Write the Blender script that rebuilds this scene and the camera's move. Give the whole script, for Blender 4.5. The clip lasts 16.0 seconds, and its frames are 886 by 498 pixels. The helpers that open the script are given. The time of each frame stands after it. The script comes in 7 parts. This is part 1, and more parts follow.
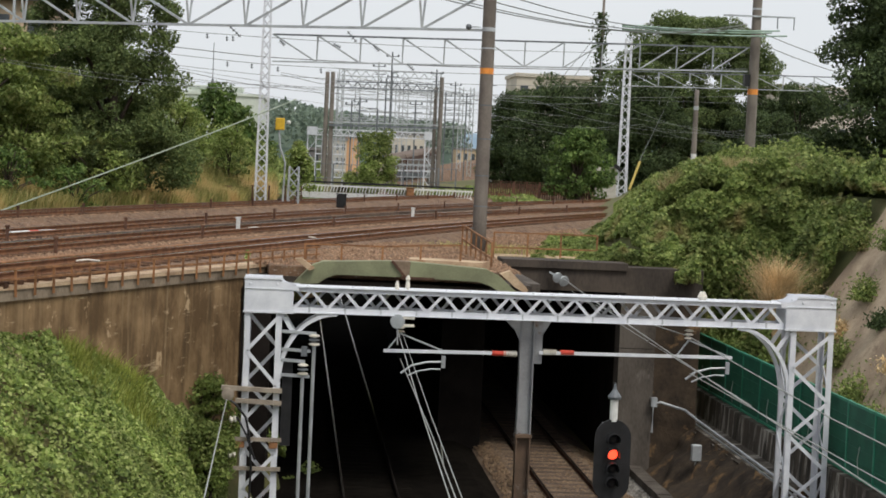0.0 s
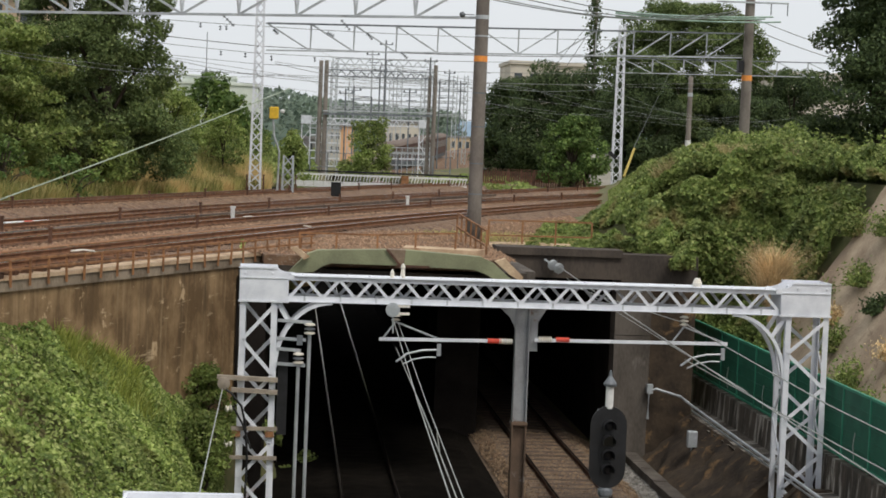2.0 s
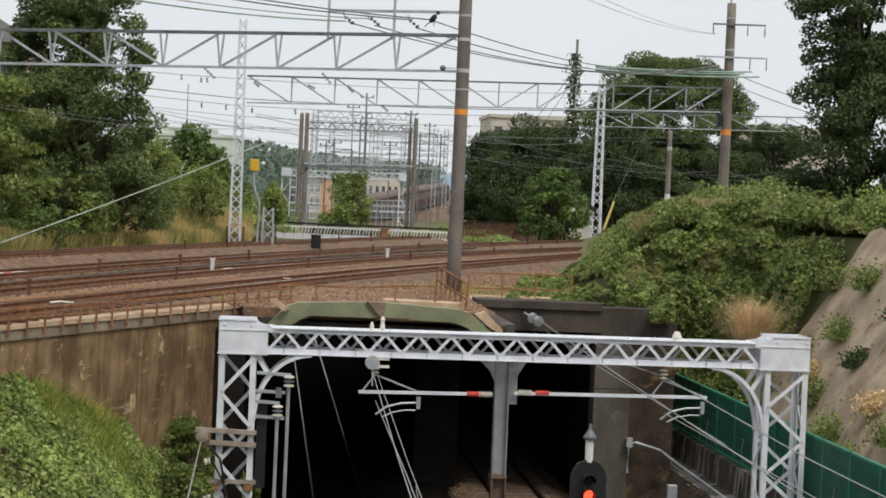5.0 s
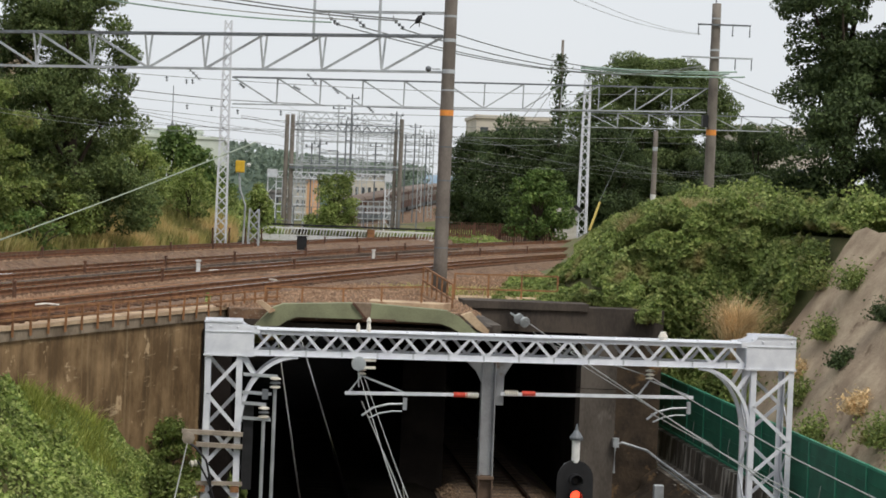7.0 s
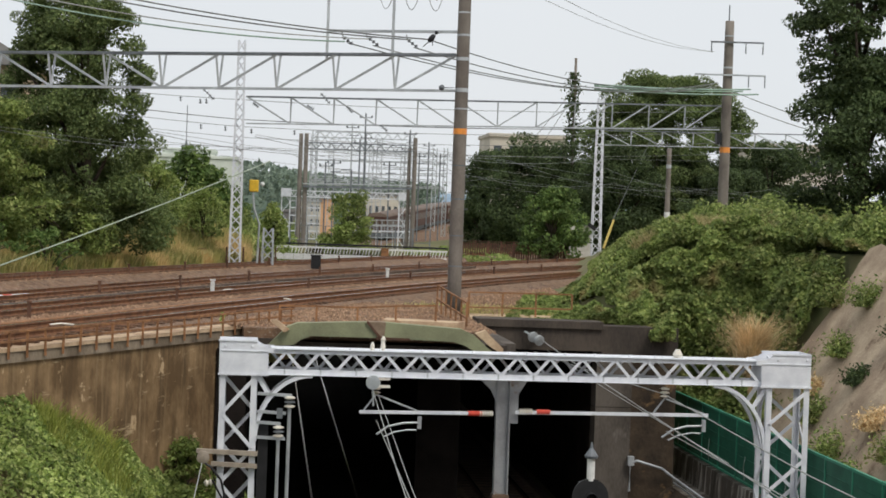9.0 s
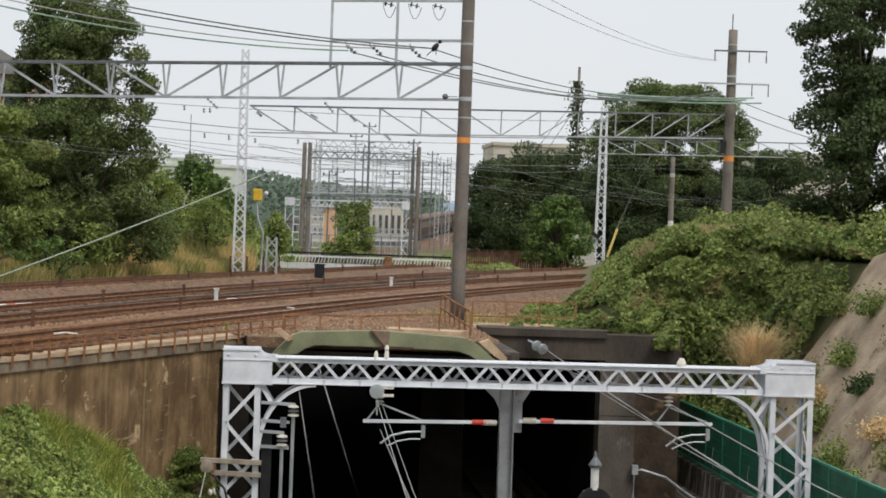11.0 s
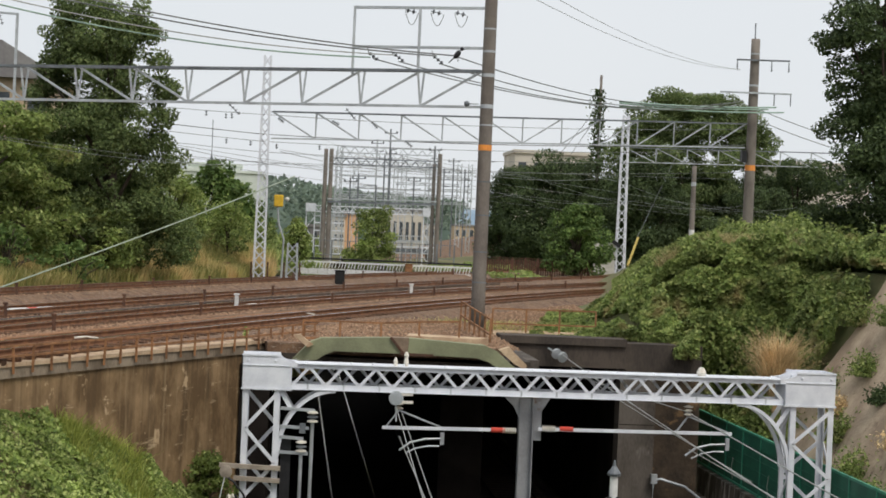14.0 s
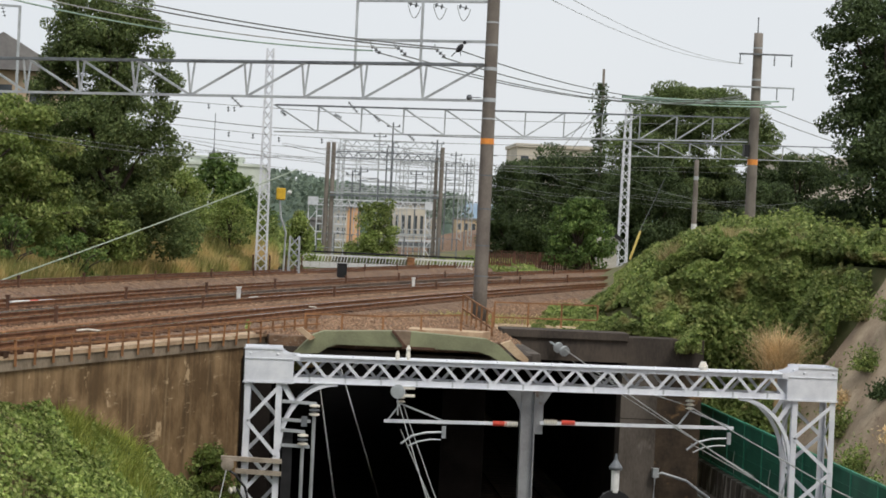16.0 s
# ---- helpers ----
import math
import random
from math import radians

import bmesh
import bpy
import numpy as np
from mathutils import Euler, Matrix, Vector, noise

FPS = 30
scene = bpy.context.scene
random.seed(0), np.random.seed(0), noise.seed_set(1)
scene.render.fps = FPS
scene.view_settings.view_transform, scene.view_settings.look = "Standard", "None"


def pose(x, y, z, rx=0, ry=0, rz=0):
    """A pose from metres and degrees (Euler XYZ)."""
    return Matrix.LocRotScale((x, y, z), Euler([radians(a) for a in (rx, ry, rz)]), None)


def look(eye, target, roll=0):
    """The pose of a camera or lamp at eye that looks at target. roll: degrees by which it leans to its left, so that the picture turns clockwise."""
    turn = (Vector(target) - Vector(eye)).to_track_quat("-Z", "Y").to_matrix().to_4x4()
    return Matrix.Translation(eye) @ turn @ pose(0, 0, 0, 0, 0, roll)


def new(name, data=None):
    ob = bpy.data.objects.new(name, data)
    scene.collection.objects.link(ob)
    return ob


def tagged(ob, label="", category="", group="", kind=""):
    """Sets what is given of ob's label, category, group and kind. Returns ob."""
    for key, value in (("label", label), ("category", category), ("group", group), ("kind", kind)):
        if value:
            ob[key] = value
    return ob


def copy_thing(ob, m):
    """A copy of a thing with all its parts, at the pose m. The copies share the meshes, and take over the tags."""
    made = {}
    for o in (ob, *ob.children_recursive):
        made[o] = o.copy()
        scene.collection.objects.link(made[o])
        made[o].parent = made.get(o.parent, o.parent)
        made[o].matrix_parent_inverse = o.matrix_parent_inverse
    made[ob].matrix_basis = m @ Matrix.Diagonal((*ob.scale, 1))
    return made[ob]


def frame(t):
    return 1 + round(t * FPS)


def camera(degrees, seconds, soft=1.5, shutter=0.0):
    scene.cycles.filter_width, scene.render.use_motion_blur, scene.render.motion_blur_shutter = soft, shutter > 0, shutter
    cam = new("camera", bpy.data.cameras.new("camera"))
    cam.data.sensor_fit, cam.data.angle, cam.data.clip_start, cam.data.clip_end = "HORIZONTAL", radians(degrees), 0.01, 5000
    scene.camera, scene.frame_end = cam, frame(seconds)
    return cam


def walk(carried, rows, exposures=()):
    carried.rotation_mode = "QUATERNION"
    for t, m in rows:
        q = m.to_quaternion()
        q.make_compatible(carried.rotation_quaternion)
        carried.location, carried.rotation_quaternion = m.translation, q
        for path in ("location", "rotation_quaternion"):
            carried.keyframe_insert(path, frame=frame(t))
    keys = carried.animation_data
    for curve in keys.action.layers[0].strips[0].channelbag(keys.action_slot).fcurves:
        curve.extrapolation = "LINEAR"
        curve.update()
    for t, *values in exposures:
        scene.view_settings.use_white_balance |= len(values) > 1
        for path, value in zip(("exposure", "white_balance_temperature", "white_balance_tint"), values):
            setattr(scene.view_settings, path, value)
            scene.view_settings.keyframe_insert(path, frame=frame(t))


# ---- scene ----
cam = camera(28.0, 16.0, soft=1.7)
EYE = 8.83  # over the rail heads of the lower line; world y runs along that line
ROWS = [
    (0.0, 87.076, -2.65, -4.676),
    (0.5, 86.272, -2.481, -4.693),
    (1.0, 85.749, -2.499, -4.419),
    (1.5, 85.532, -2.36, -4.517),
    (2.0, 86.699, -2.314, -4.859),
    (2.5, 87.11, -2.355, -4.996),
    (3.0, 87.424, -2.287, -5.02),
    (3.5, 87.794, -2.224, -4.954),
    (4.0, 88.15, -2.323, -4.912),
    (4.2, 88.31, -2.37, -5.028),
    (6.5, 88.471, -2.491, -5.925),
    (7.0, 88.473, -2.372, -5.954),
    (7.5, 88.6, -2.291, -5.975),
    (8.0, 88.751, -2.19, -5.814),
    (8.5, 88.942, -2.17, -5.619),
    (9.0, 89.052, -2.14, -5.509),
    (9.5, 89.183, -2.098, -5.446),
    (10.0, 89.22, -2.059, -5.456),
    (12.5, 89.502, -2.403, -5.034),
    (13.0, 89.463, -2.522, -4.835),
    (13.5, 89.529, -2.484, -4.704),
    (14.0, 89.537, -2.541, -4.728),
    (14.5, 89.535, -2.555, -4.675),
    (15.0, 89.318, -2.555, -4.813),
    (15.5, 89.22, -2.646, -4.812),
    (16.0, 89.326, -2.672, -4.659),
]
walk(cam, [(t, pose(0, 0, EYE, rx, ry, rz)) for t, rx, ry, rz in ROWS], [(0, 0.10, 6720, 10), (16, 0.10, 6720, 10)])

# ---- light ----
world = bpy.data.worlds.new("overcast_sky")
scene.world = world
world.use_nodes = True
wn, wl = world.node_tree.nodes, world.node_tree.links
sky = wn.new("ShaderNodeTexSky")
sky.sky_type, sky.sun_disc = "NISHITA", False
sky.sun_elevation, sky.sun_rotation = radians(56), radians(150)
sky.dust_density, sky.air_density = 4.0, 1.0
sky_scale = wn.new("ShaderNodeVectorMath")
sky_scale.operation = "SCALE"
sky_scale.inputs["Scale"].default_value = 0.10
cloud = wn.new("ShaderNodeTexNoise")
cloud.inputs["Scale"].default_value = 1.3
cloud.inputs["Detail"].default_value = 4
cloud_ramp = wn.new("ShaderNodeValToRGB")
cloud_ramp.color_ramp.elements[0].position, cloud_ramp.color_ramp.elements[0].color = 0.25, (0.72, 0.78, 0.85, 1)
cloud_ramp.color_ramp.elements[1].position, cloud_ramp.color_ramp.elements[1].color = 0.75, (0.80, 0.84, 0.89, 1)
sky_mix = wn.new("ShaderNodeMix")
sky_mix.data_type = "RGBA"
sky_mix.inputs["Factor"].default_value = 0.88
wl.new(sky.outputs["Color"], sky_scale.inputs[0])
wl.new(sky_scale.outputs["Vector"], sky_mix.inputs["A"])
wl.new(cloud.outputs["Fac"], cloud_ramp.inputs["Fac"])
wl.new(cloud_ramp.outputs["Color"], sky_mix.inputs["B"])
wl.new(sky_mix.outputs["Result"], wn["Background"].inputs["Color"])
wn["Background"].inputs["Strength"].default_value = 1.0
sun = new("sun", bpy.data.lights.new("sun", "SUN"))
sun.data.energy, sun.data.angle, sun.data.color = 1.9, radians(22), (1.0, 0.965, 0.91)
sun.matrix_basis = look((20, -34, 58), (0, 0, 0))
scene.view_settings.exposure = 0.0


# ---- materials ----
def mat(name, col, col2=None, rough=0.7, metal=0.0, scale=6.0, fine=60.0, bump=0.15, wear=None, wear_at=0.62, wear_scale=2.5, spec=0.3, stretch=(1, 1, 1), island=0.0, obj=0.0):
    """A surface with two scales of noise between two colours, optional worn patches, fine relief."""
    m = bpy.data.materials.new(name)
    m.use_nodes = True
    n, l = m.node_tree.nodes, m.node_tree.links
    bsdf = n["Principled BSDF"]
    bsdf.inputs["Roughness"].default_value, bsdf.inputs["Metallic"].default_value = rough, metal
    bsdf.inputs["Specular IOR Level"].default_value = spec
    if col2 is None:
        col2 = tuple(c * 0.78 for c in col)
    co = n.new("ShaderNodeTexCoord")
    mp = n.new("ShaderNodeMapping")
    mp.inputs["Scale"].default_value = stretch
    geo = n.new("ShaderNodeNewGeometry")
    l.new(geo.outputs["Position"], mp.inputs["Vector"])
    big = n.new("ShaderNodeTexNoise")
    big.inputs["Scale"].default_value, big.inputs["Detail"].default_value = scale, 5
    small = n.new("ShaderNodeTexNoise")
    small.inputs["Scale"].default_value, small.inputs["Detail"].default_value = fine, 4
    for t in (big, small):
        l.new(mp.outputs["Vector"], t.inputs["Vector"])
    add = n.new("ShaderNodeMath")
    add.operation = "MULTIPLY_ADD"
    add.inputs[1].default_value = 0.35
    l.new(small.outputs["Fac"], add.inputs[0])
    l.new(big.outputs["Fac"], add.inputs[2])
    ramp = n.new("ShaderNodeMapRange")
    ramp.inputs["From Min"].default_value, ramp.inputs["From Max"].default_value = 0.53, 0.82
    l.new(add.outputs[0], ramp.inputs["Value"])
    mix = n.new("ShaderNodeMix")
    mix.data_type = "RGBA"
    mix.inputs["A"].default_value, mix.inputs["B"].default_value = (*col, 1), (*col2, 1)
    l.new(ramp.outputs["Result"], mix.inputs["Factor"])
    out = mix.outputs["Result"]
    if wear:
        wn_ = n.new("ShaderNodeTexNoise")
        wn_.inputs["Scale"].default_value, wn_.inputs["Detail"].default_value = wear_scale, 8
        wn_.inputs["Roughness"].default_value = 0.65
        l.new(mp.outputs["Vector"], wn_.inputs["Vector"])
        wr = n.new("ShaderNodeMapRange")
        wr.inputs["From Min"].default_value, wr.inputs["From Max"].default_value = wear_at, wear_at + 0.1
        l.new(wn_.outputs["Fac"], wr.inputs["Value"])
        wm = n.new("ShaderNodeMix")
        wm.data_type = "RGBA"
        wm.inputs["B"].default_value = (*wear, 1)
        l.new(out, wm.inputs["A"])
        l.new(wr.outputs["Result"], wm.inputs["Factor"])
        out = wm.outputs["Result"]
    if island or obj:
        hsv = n.new("ShaderNodeHueSaturation")
        mr = n.new("ShaderNodeMapRange")
        k = island or obj
        mr.inputs["To Min"].default_value, mr.inputs["To Max"].default_value = 1 - k, 1 + k
        if island:
            l.new(geo.outputs["Random Per Island"], mr.inputs["Value"])
        else:
            info = n.new("ShaderNodeObjectInfo")
            l.new(info.outputs["Random"], mr.inputs["Value"])
        l.new(mr.outputs["Result"], hsv.inputs["Value"])
        l.new(out, hsv.inputs["Color"])
        out = hsv.outputs["Color"]
    l.new(out, bsdf.inputs["Base Color"])
    if bump:
        bp = n.new("ShaderNodeBump")
        bp.inputs["Strength"].default_value, bp.inputs["Distance"].default_value = bump, 0.02
        l.new(small.outputs["Fac"], bp.inputs["Height"])
        l.new(bp.outputs["Normal"], bsdf.inputs["Normal"])
    return m


def leaf_mat(name, dark, light, tip, patch=0.5, dry=None, dry_at=0.6):
    """Leaves: each leaf has its own tone, stands of them drift in hue, light comes through a little."""
    m = bpy.data.materials.new(name)
    m.use_nodes = True
    n, l = m.node_tree.nodes, m.node_tree.links
    bsdf = n["Principled BSDF"]
    bsdf.inputs["Roughness"].default_value = 0.55
    bsdf.inputs["Specular IOR Level"].default_value = 0.25
    geo = n.new("ShaderNodeNewGeometry")
    rnd = n.new("ShaderNodeValToRGB")
    e = rnd.color_ramp.elements
    e[0].position, e[0].color = 0.0, (*dark, 1)
    e[1].position, e[1].color = 1.0, (*tip, 1)
    mid = e.new(0.55)
    mid.color = (*light, 1)
    l.new(geo.outputs["Random Per Island"], rnd.inputs["Fac"])
    nz = n.new("ShaderNodeTexNoise")
    nz.inputs["Scale"].default_value, nz.inputs["Detail"].default_value = patch, 4
    l.new(geo.outputs["Position"], nz.inputs["Vector"])
    hsv = n.new("ShaderNodeHueSaturation")
    mr = n.new("ShaderNodeMapRange")
    mr.inputs["From Min"].default_value, mr.inputs["From Max"].default_value = 0.3, 0.7
    mr.inputs["To Min"].default_value, mr.inputs["To Max"].default_value = 0.6, 1.35
    l.new(nz.outputs["Fac"], mr.inputs["Value"])
    l.new(mr.outputs["Result"], hsv.inputs["Value"])
    l.new(rnd.outputs["Color"], hsv.inputs["Color"])
    out = hsv.outputs["Color"]
    if dry:
        nz2 = n.new("ShaderNodeTexNoise")
        nz2.inputs["Scale"].default_value, nz2.inputs["Detail"].default_value = patch * 0.9, 6
        mp = n.new("ShaderNodeMapping")
        mp.inputs["Location"].default_value = (31, 7, 3)
        l.new(geo.outputs["Position"], mp.inputs["Vector"])
        l.new(mp.outputs["Vector"], nz2.inputs["Vector"])
        dr = n.new("ShaderNodeMapRange")
        dr.inputs["From Min"].default_value, dr.inputs["From Max"].default_value = dry_at, dry_at + 0.12
        l.new(nz2.outputs["Fac"], dr.inputs["Value"])
        dm = n.new("ShaderNodeMix")
        dm.data_type = "RGBA"
        dm.inputs["B"].default_value = (*dry, 1)
        l.new(out, dm.inputs["A"])
        l.new(dr.outputs["Result"], dm.inputs["Factor"])
        out = dm.outputs["Result"]
    l.new(out, bsdf.inputs["Base Color"])
    tr = n.new("ShaderNodeBsdfTranslucent")
    l.new(out, tr.inputs["Color"])
    ms = n.new("ShaderNodeMixShader")
    ms.inputs["Fac"].default_value = 0.35
    l.new(bsdf.outputs["BSDF"], ms.inputs[1])
    l.new(tr.outputs["BSDF"], ms.inputs[2])
    l.new(ms.outputs["Shader"], n["Material Output"].inputs["Surface"])
    return m


def glow_mat(name, col, strength):
    m = bpy.data.materials.new(name)
    m.use_nodes = True
    b = m.node_tree.nodes["Principled BSDF"]
    b.inputs["Base Color"].default_value = (*col, 1)
    b.inputs["Emission Color"].default_value = (*col, 1)
    b.inputs["Emission Strength"].default_value = strength
    return m


WHITE = mat("white_gantry_paint", (0.72, 0.74, 0.78), (0.60, 0.62, 0.67), 0.5, 0, 3, 30, 0.05, wear=(0.38, 0.33, 0.29), wear_at=0.70, wear_scale=5)
GALV = mat("galvanised_steel", (0.50, 0.53, 0.55), (0.36, 0.38, 0.40), 0.5, 0.4, 2, 25, 0.05, wear=(0.30, 0.26, 0.22), wear_at=0.68)
GALV_DARK = mat("weathered_steel", (0.20, 0.22, 0.24), (0.12, 0.13, 0.14), 0.6, 0.3, 2, 25, 0.05)
GREYPOST = mat("grey_post_paint", (0.33, 0.34, 0.35), (0.24, 0.24, 0.25), 0.55, 0.2, 2, 30, 0.06, wear=(0.16, 0.09, 0.05), wear_at=0.58, wear_scale=1.6)
RUST = mat("rusted_iron", (0.32, 0.155, 0.07), (0.17, 0.085, 0.042), 0.85, 0, 4, 50, 0.3, wear=(0.45, 0.22, 0.10), wear_at=0.6)
RUST_DARK = mat("dark_rusted_steel", (0.13, 0.065, 0.04), (0.075, 0.04, 0.028), 0.8, 0, 4, 60, 0.3)
RAILHEAD = mat("worn_rail_steel", (0.55, 0.50, 0.46), (0.46, 0.40, 0.35), 0.16, 0.95, 3, 40, 0.0)
ORANGE = mat("orange_band_paint", (0.80, 0.30, 0.06), (0.65, 0.24, 0.06), 0.6, 0, 6, 40, 0.05)
RED = mat("red_paint", (0.65, 0.07, 0.04), (0.5, 0.06, 0.04), 0.5, 0, 8, 40, 0.03)
CREAM = mat("cream_insulator", (0.75, 0.72, 0.64), (0.6, 0.56, 0.48), 0.35, 0, 8, 40, 0.03)
def cast_wall_mat(name):
    """Old cast concrete: vertical run-off stains, pale lime lines at the lifts, flaked patches."""
    m = bpy.data.materials.new(name)
    m.use_nodes = True
    n, l = m.node_tree.nodes, m.node_tree.links
    bsdf = n["Principled BSDF"]
    bsdf.inputs["Roughness"].default_value, bsdf.inputs["Specular IOR Level"].default_value = 0.92, 0.15
    geo = n.new("ShaderNodeNewGeometry")
    out = None
    layers = (((1.1, 1.1, 0.7), 1.0, 0.40, 0.62, (0.13, 0.082, 0.042), (0.31, 0.205, 0.11)), ((2.4, 2.4, 0.14), 1.0, 0.50, 0.64, None, (0.075, 0.05, 0.028)), ((5.0, 5.0, 0.3), 1.0, 0.54, 0.68, None, (0.36, 0.26, 0.15)), ((0.9, 0.9, 6.0), 1.0, 0.61, 0.68, None, (0.52, 0.40, 0.25)), ((1.9, 1.9, 1.6), 1.0, 0.61, 0.66, None, (0.55, 0.40, 0.24)))
    for k, (st, sc, lo, hi, base, col) in enumerate(layers):
        mp = n.new("ShaderNodeMapping")
        mp.inputs["Scale"].default_value, mp.inputs["Location"].default_value = st, (k * 7.1, k * 3.3, k * 1.7)
        nz = n.new("ShaderNodeTexNoise")
        nz.inputs["Scale"].default_value, nz.inputs["Detail"].default_value, nz.inputs["Roughness"].default_value = sc, 7, 0.62
        l.new(geo.outputs["Position"], mp.inputs["Vector"])
        l.new(mp.outputs["Vector"], nz.inputs["Vector"])
        mr = n.new("ShaderNodeMapRange")
        mr.inputs["From Min"].default_value, mr.inputs["From Max"].default_value = lo, hi
        mr.inputs["To Max"].default_value = (1.0, 0.5, 0.45, 0.7, 0.85)[k]
        l.new(nz.outputs["Fac"], mr.inputs["Value"])
        mix = n.new("ShaderNodeMix")
        mix.data_type = "RGBA"
        mix.inputs["B"].default_value = (*col, 1)
        if base:
            mix.inputs["A"].default_value = (*base, 1)
        else:
            l.new(out, mix.inputs["A"])
        l.new(mr.outputs["Result"], mix.inputs["Factor"])
        out = mix.outputs["Result"]
    l.new(out, bsdf.inputs["Base Color"])
    fine = n.new("ShaderNodeTexNoise")
    fine.inputs["Scale"].default_value, fine.inputs["Detail"].default_value = 5, 8
    l.new(geo.outputs["Position"], fine.inputs["Vector"])
    bp = n.new("ShaderNodeBump")
    bp.inputs["Strength"].default_value, bp.inputs["Distance"].default_value = 0.6, 0.04
    l.new(fine.outputs["Fac"], bp.inputs["Height"])
    l.new(bp.outputs["Normal"], bsdf.inputs["Normal"])
    return m


WALLC = cast_wall_mat("stained_cast_concrete")
PORTALC = mat("sooty_concrete", (0.085, 0.068, 0.055), (0.04, 0.033, 0.028), 0.9, 0, 0.8, 16, 0.4, wear=(0.19, 0.16, 0.13), wear_at=0.66, wear_scale=1.5, stretch=(1, 1, 0.4))
PIERC = mat("grey_brown_concrete", (0.125, 0.108, 0.092), (0.06, 0.05, 0.042), 0.9, 0, 0.9, 16, 0.4, wear=(0.17, 0.15, 0.13), wear_at=0.6, wear_scale=1.6, stretch=(1, 1, 0.4))
# near-black: the tunnel's shade is put into the colour of walls and left rails
TUNNEL_SHADE = mat("tunnel_shade_colour", (0.024, 0.020, 0.018), (0.012, 0.010, 0.009), 0.95, 0, 1, 20, 0.3, spec=0.05)
LEDGE = mat("pale_ledge_concrete", (0.56, 0.42, 0.28), (0.34, 0.23, 0.145), 0.9, 0, 1.2, 20, 0.3, wear=(0.30, 0.16, 0.08), wear_at=0.6)
FASCIA = mat("grey_stained_fascia", (0.30, 0.24, 0.175), (0.15, 0.115, 0.08), 0.9, 0, 1.2, 20, 0.4, wear=(0.07, 0.05, 0.035), wear_at=0.6, wear_scale=3.0, stretch=(1, 1, 0.5))
POLEC = mat("spun_concrete_pole", (0.215, 0.19, 0.165), (0.14, 0.12, 0.105), 0.85, 0, 1.6, 25, 0.25, stretch=(1, 1, 0.5))
GREENP = mat("faded_green_paint", (0.25, 0.265, 0.155), (0.17, 0.175, 0.105), 0.7, 0, 1.2, 25, 0.15, wear=(0.24, 0.17, 0.11), wear_at=0.62, wear_scale=1.5)
FENCEG = mat("green_mesh_panel", (0.020, 0.14, 0.085), (0.012, 0.095, 0.06), 0.55, 0, 2, 40, 0.1)
FENCER = mat("green_fence_rail", (0.06, 0.30, 0.19), (0.04, 0.22, 0.14), 0.5, 0, 2, 40, 0.05)
BALLAST_UP = mat("brown_ballast", (0.215, 0.13, 0.08), (0.095, 0.056, 0.036), 0.95, 0, 3, 26, 0.9, wear=(0.34, 0.27, 0.215), wear_at=0.55, wear_scale=12)
# ballast and sleepers of the left track, blackened to stand for tunnel shade
BALLAST_DARK = mat("shade_darkened_ballast", (0.013, 0.011, 0.009), (0.007, 0.006, 0.005), 0.95, 0, 2, 26, 0.9, spec=0.03)
BALLAST_LOW = mat("rusty_ballast", (0.22, 0.16, 0.11), (0.11, 0.08, 0.06), 0.95, 0, 2, 26, 0.9, wear=(0.34, 0.30, 0.26), wear_at=0.62, wear_scale=14)
STONE = mat("ballast_stone", (0.235, 0.165, 0.105), (0.145, 0.095, 0.06), 0.9, 0, 3, 40, 0.2, island=0.45)
STONE_BROWN = mat("rusty_ballast_stone", (0.33, 0.22, 0.145), (0.22, 0.13, 0.08), 0.9, 0, 3, 40, 0.2, island=0.45)
SLEEPER = mat("old_sleeper", (0.13, 0.09, 0.065), (0.07, 0.05, 0.04), 0.9, 0, 3, 40, 0.4, obj=0.25)
SLEEPER_UP = mat("iron_stained_sleeper", (0.125, 0.062, 0.034), (0.06, 0.034, 0.022), 0.9, 0, 3, 40, 0.4, obj=0.3)
RAILSIDE = mat("rust_brown_rail", (0.235, 0.108, 0.052), (0.13, 0.062, 0.034), 0.8, 0, 4, 60, 0.3)
STONE_RUST = mat("iron_dust_stone", (0.19, 0.105, 0.058), (0.115, 0.063, 0.036), 0.9, 0, 3, 40, 0.2, island=0.45)
STONE_GREY = mat("grey_ballast_stone", (0.25, 0.235, 0.215), (0.15, 0.14, 0.125), 0.9, 0, 3, 40, 0.2, island=0.45)
GRASSG = mat("rough_grass_ground", (0.10, 0.12, 0.045), (0.17, 0.14, 0.07), 0.95, 0, 0.25, 8, 0.7)
SHOTCRETE = mat("sprayed_concrete", (0.474, 0.371, 0.262), (0.294, 0.218, 0.154), 0.95, 0, 0.9, 10, 0.9, wear=(0.15, 0.10, 0.065), wear_at=0.60, wear_scale=1.1)
ROCKY = mat("brown_rough_masonry", (0.066, 0.047, 0.031), (0.03, 0.022, 0.016), 0.95, 0, 1.6, 9, 1.0, wear=(0.19, 0.115, 0.055), wear_at=0.56, wear_scale=1.4)
BLACK = mat("matt_black_paint", (0.022, 0.022, 0.024), (0.014, 0.014, 0.015), 0.5, 0, 5, 40, 0.05)
PLATE = mat("white_number_plate", (0.70, 0.70, 0.68), (0.6, 0.6, 0.58), 0.5, 0, 8, 40, 0.0)
WIRE = mat("bare_wire", (0.22, 0.23, 0.22), (0.14, 0.15, 0.145), 0.5, 0.5, 2, 20, 0)
WIRE_PALE = mat("pale_wire", (0.42, 0.43, 0.41), (0.32, 0.33, 0.31), 0.5, 0.3, 2, 20, 0)
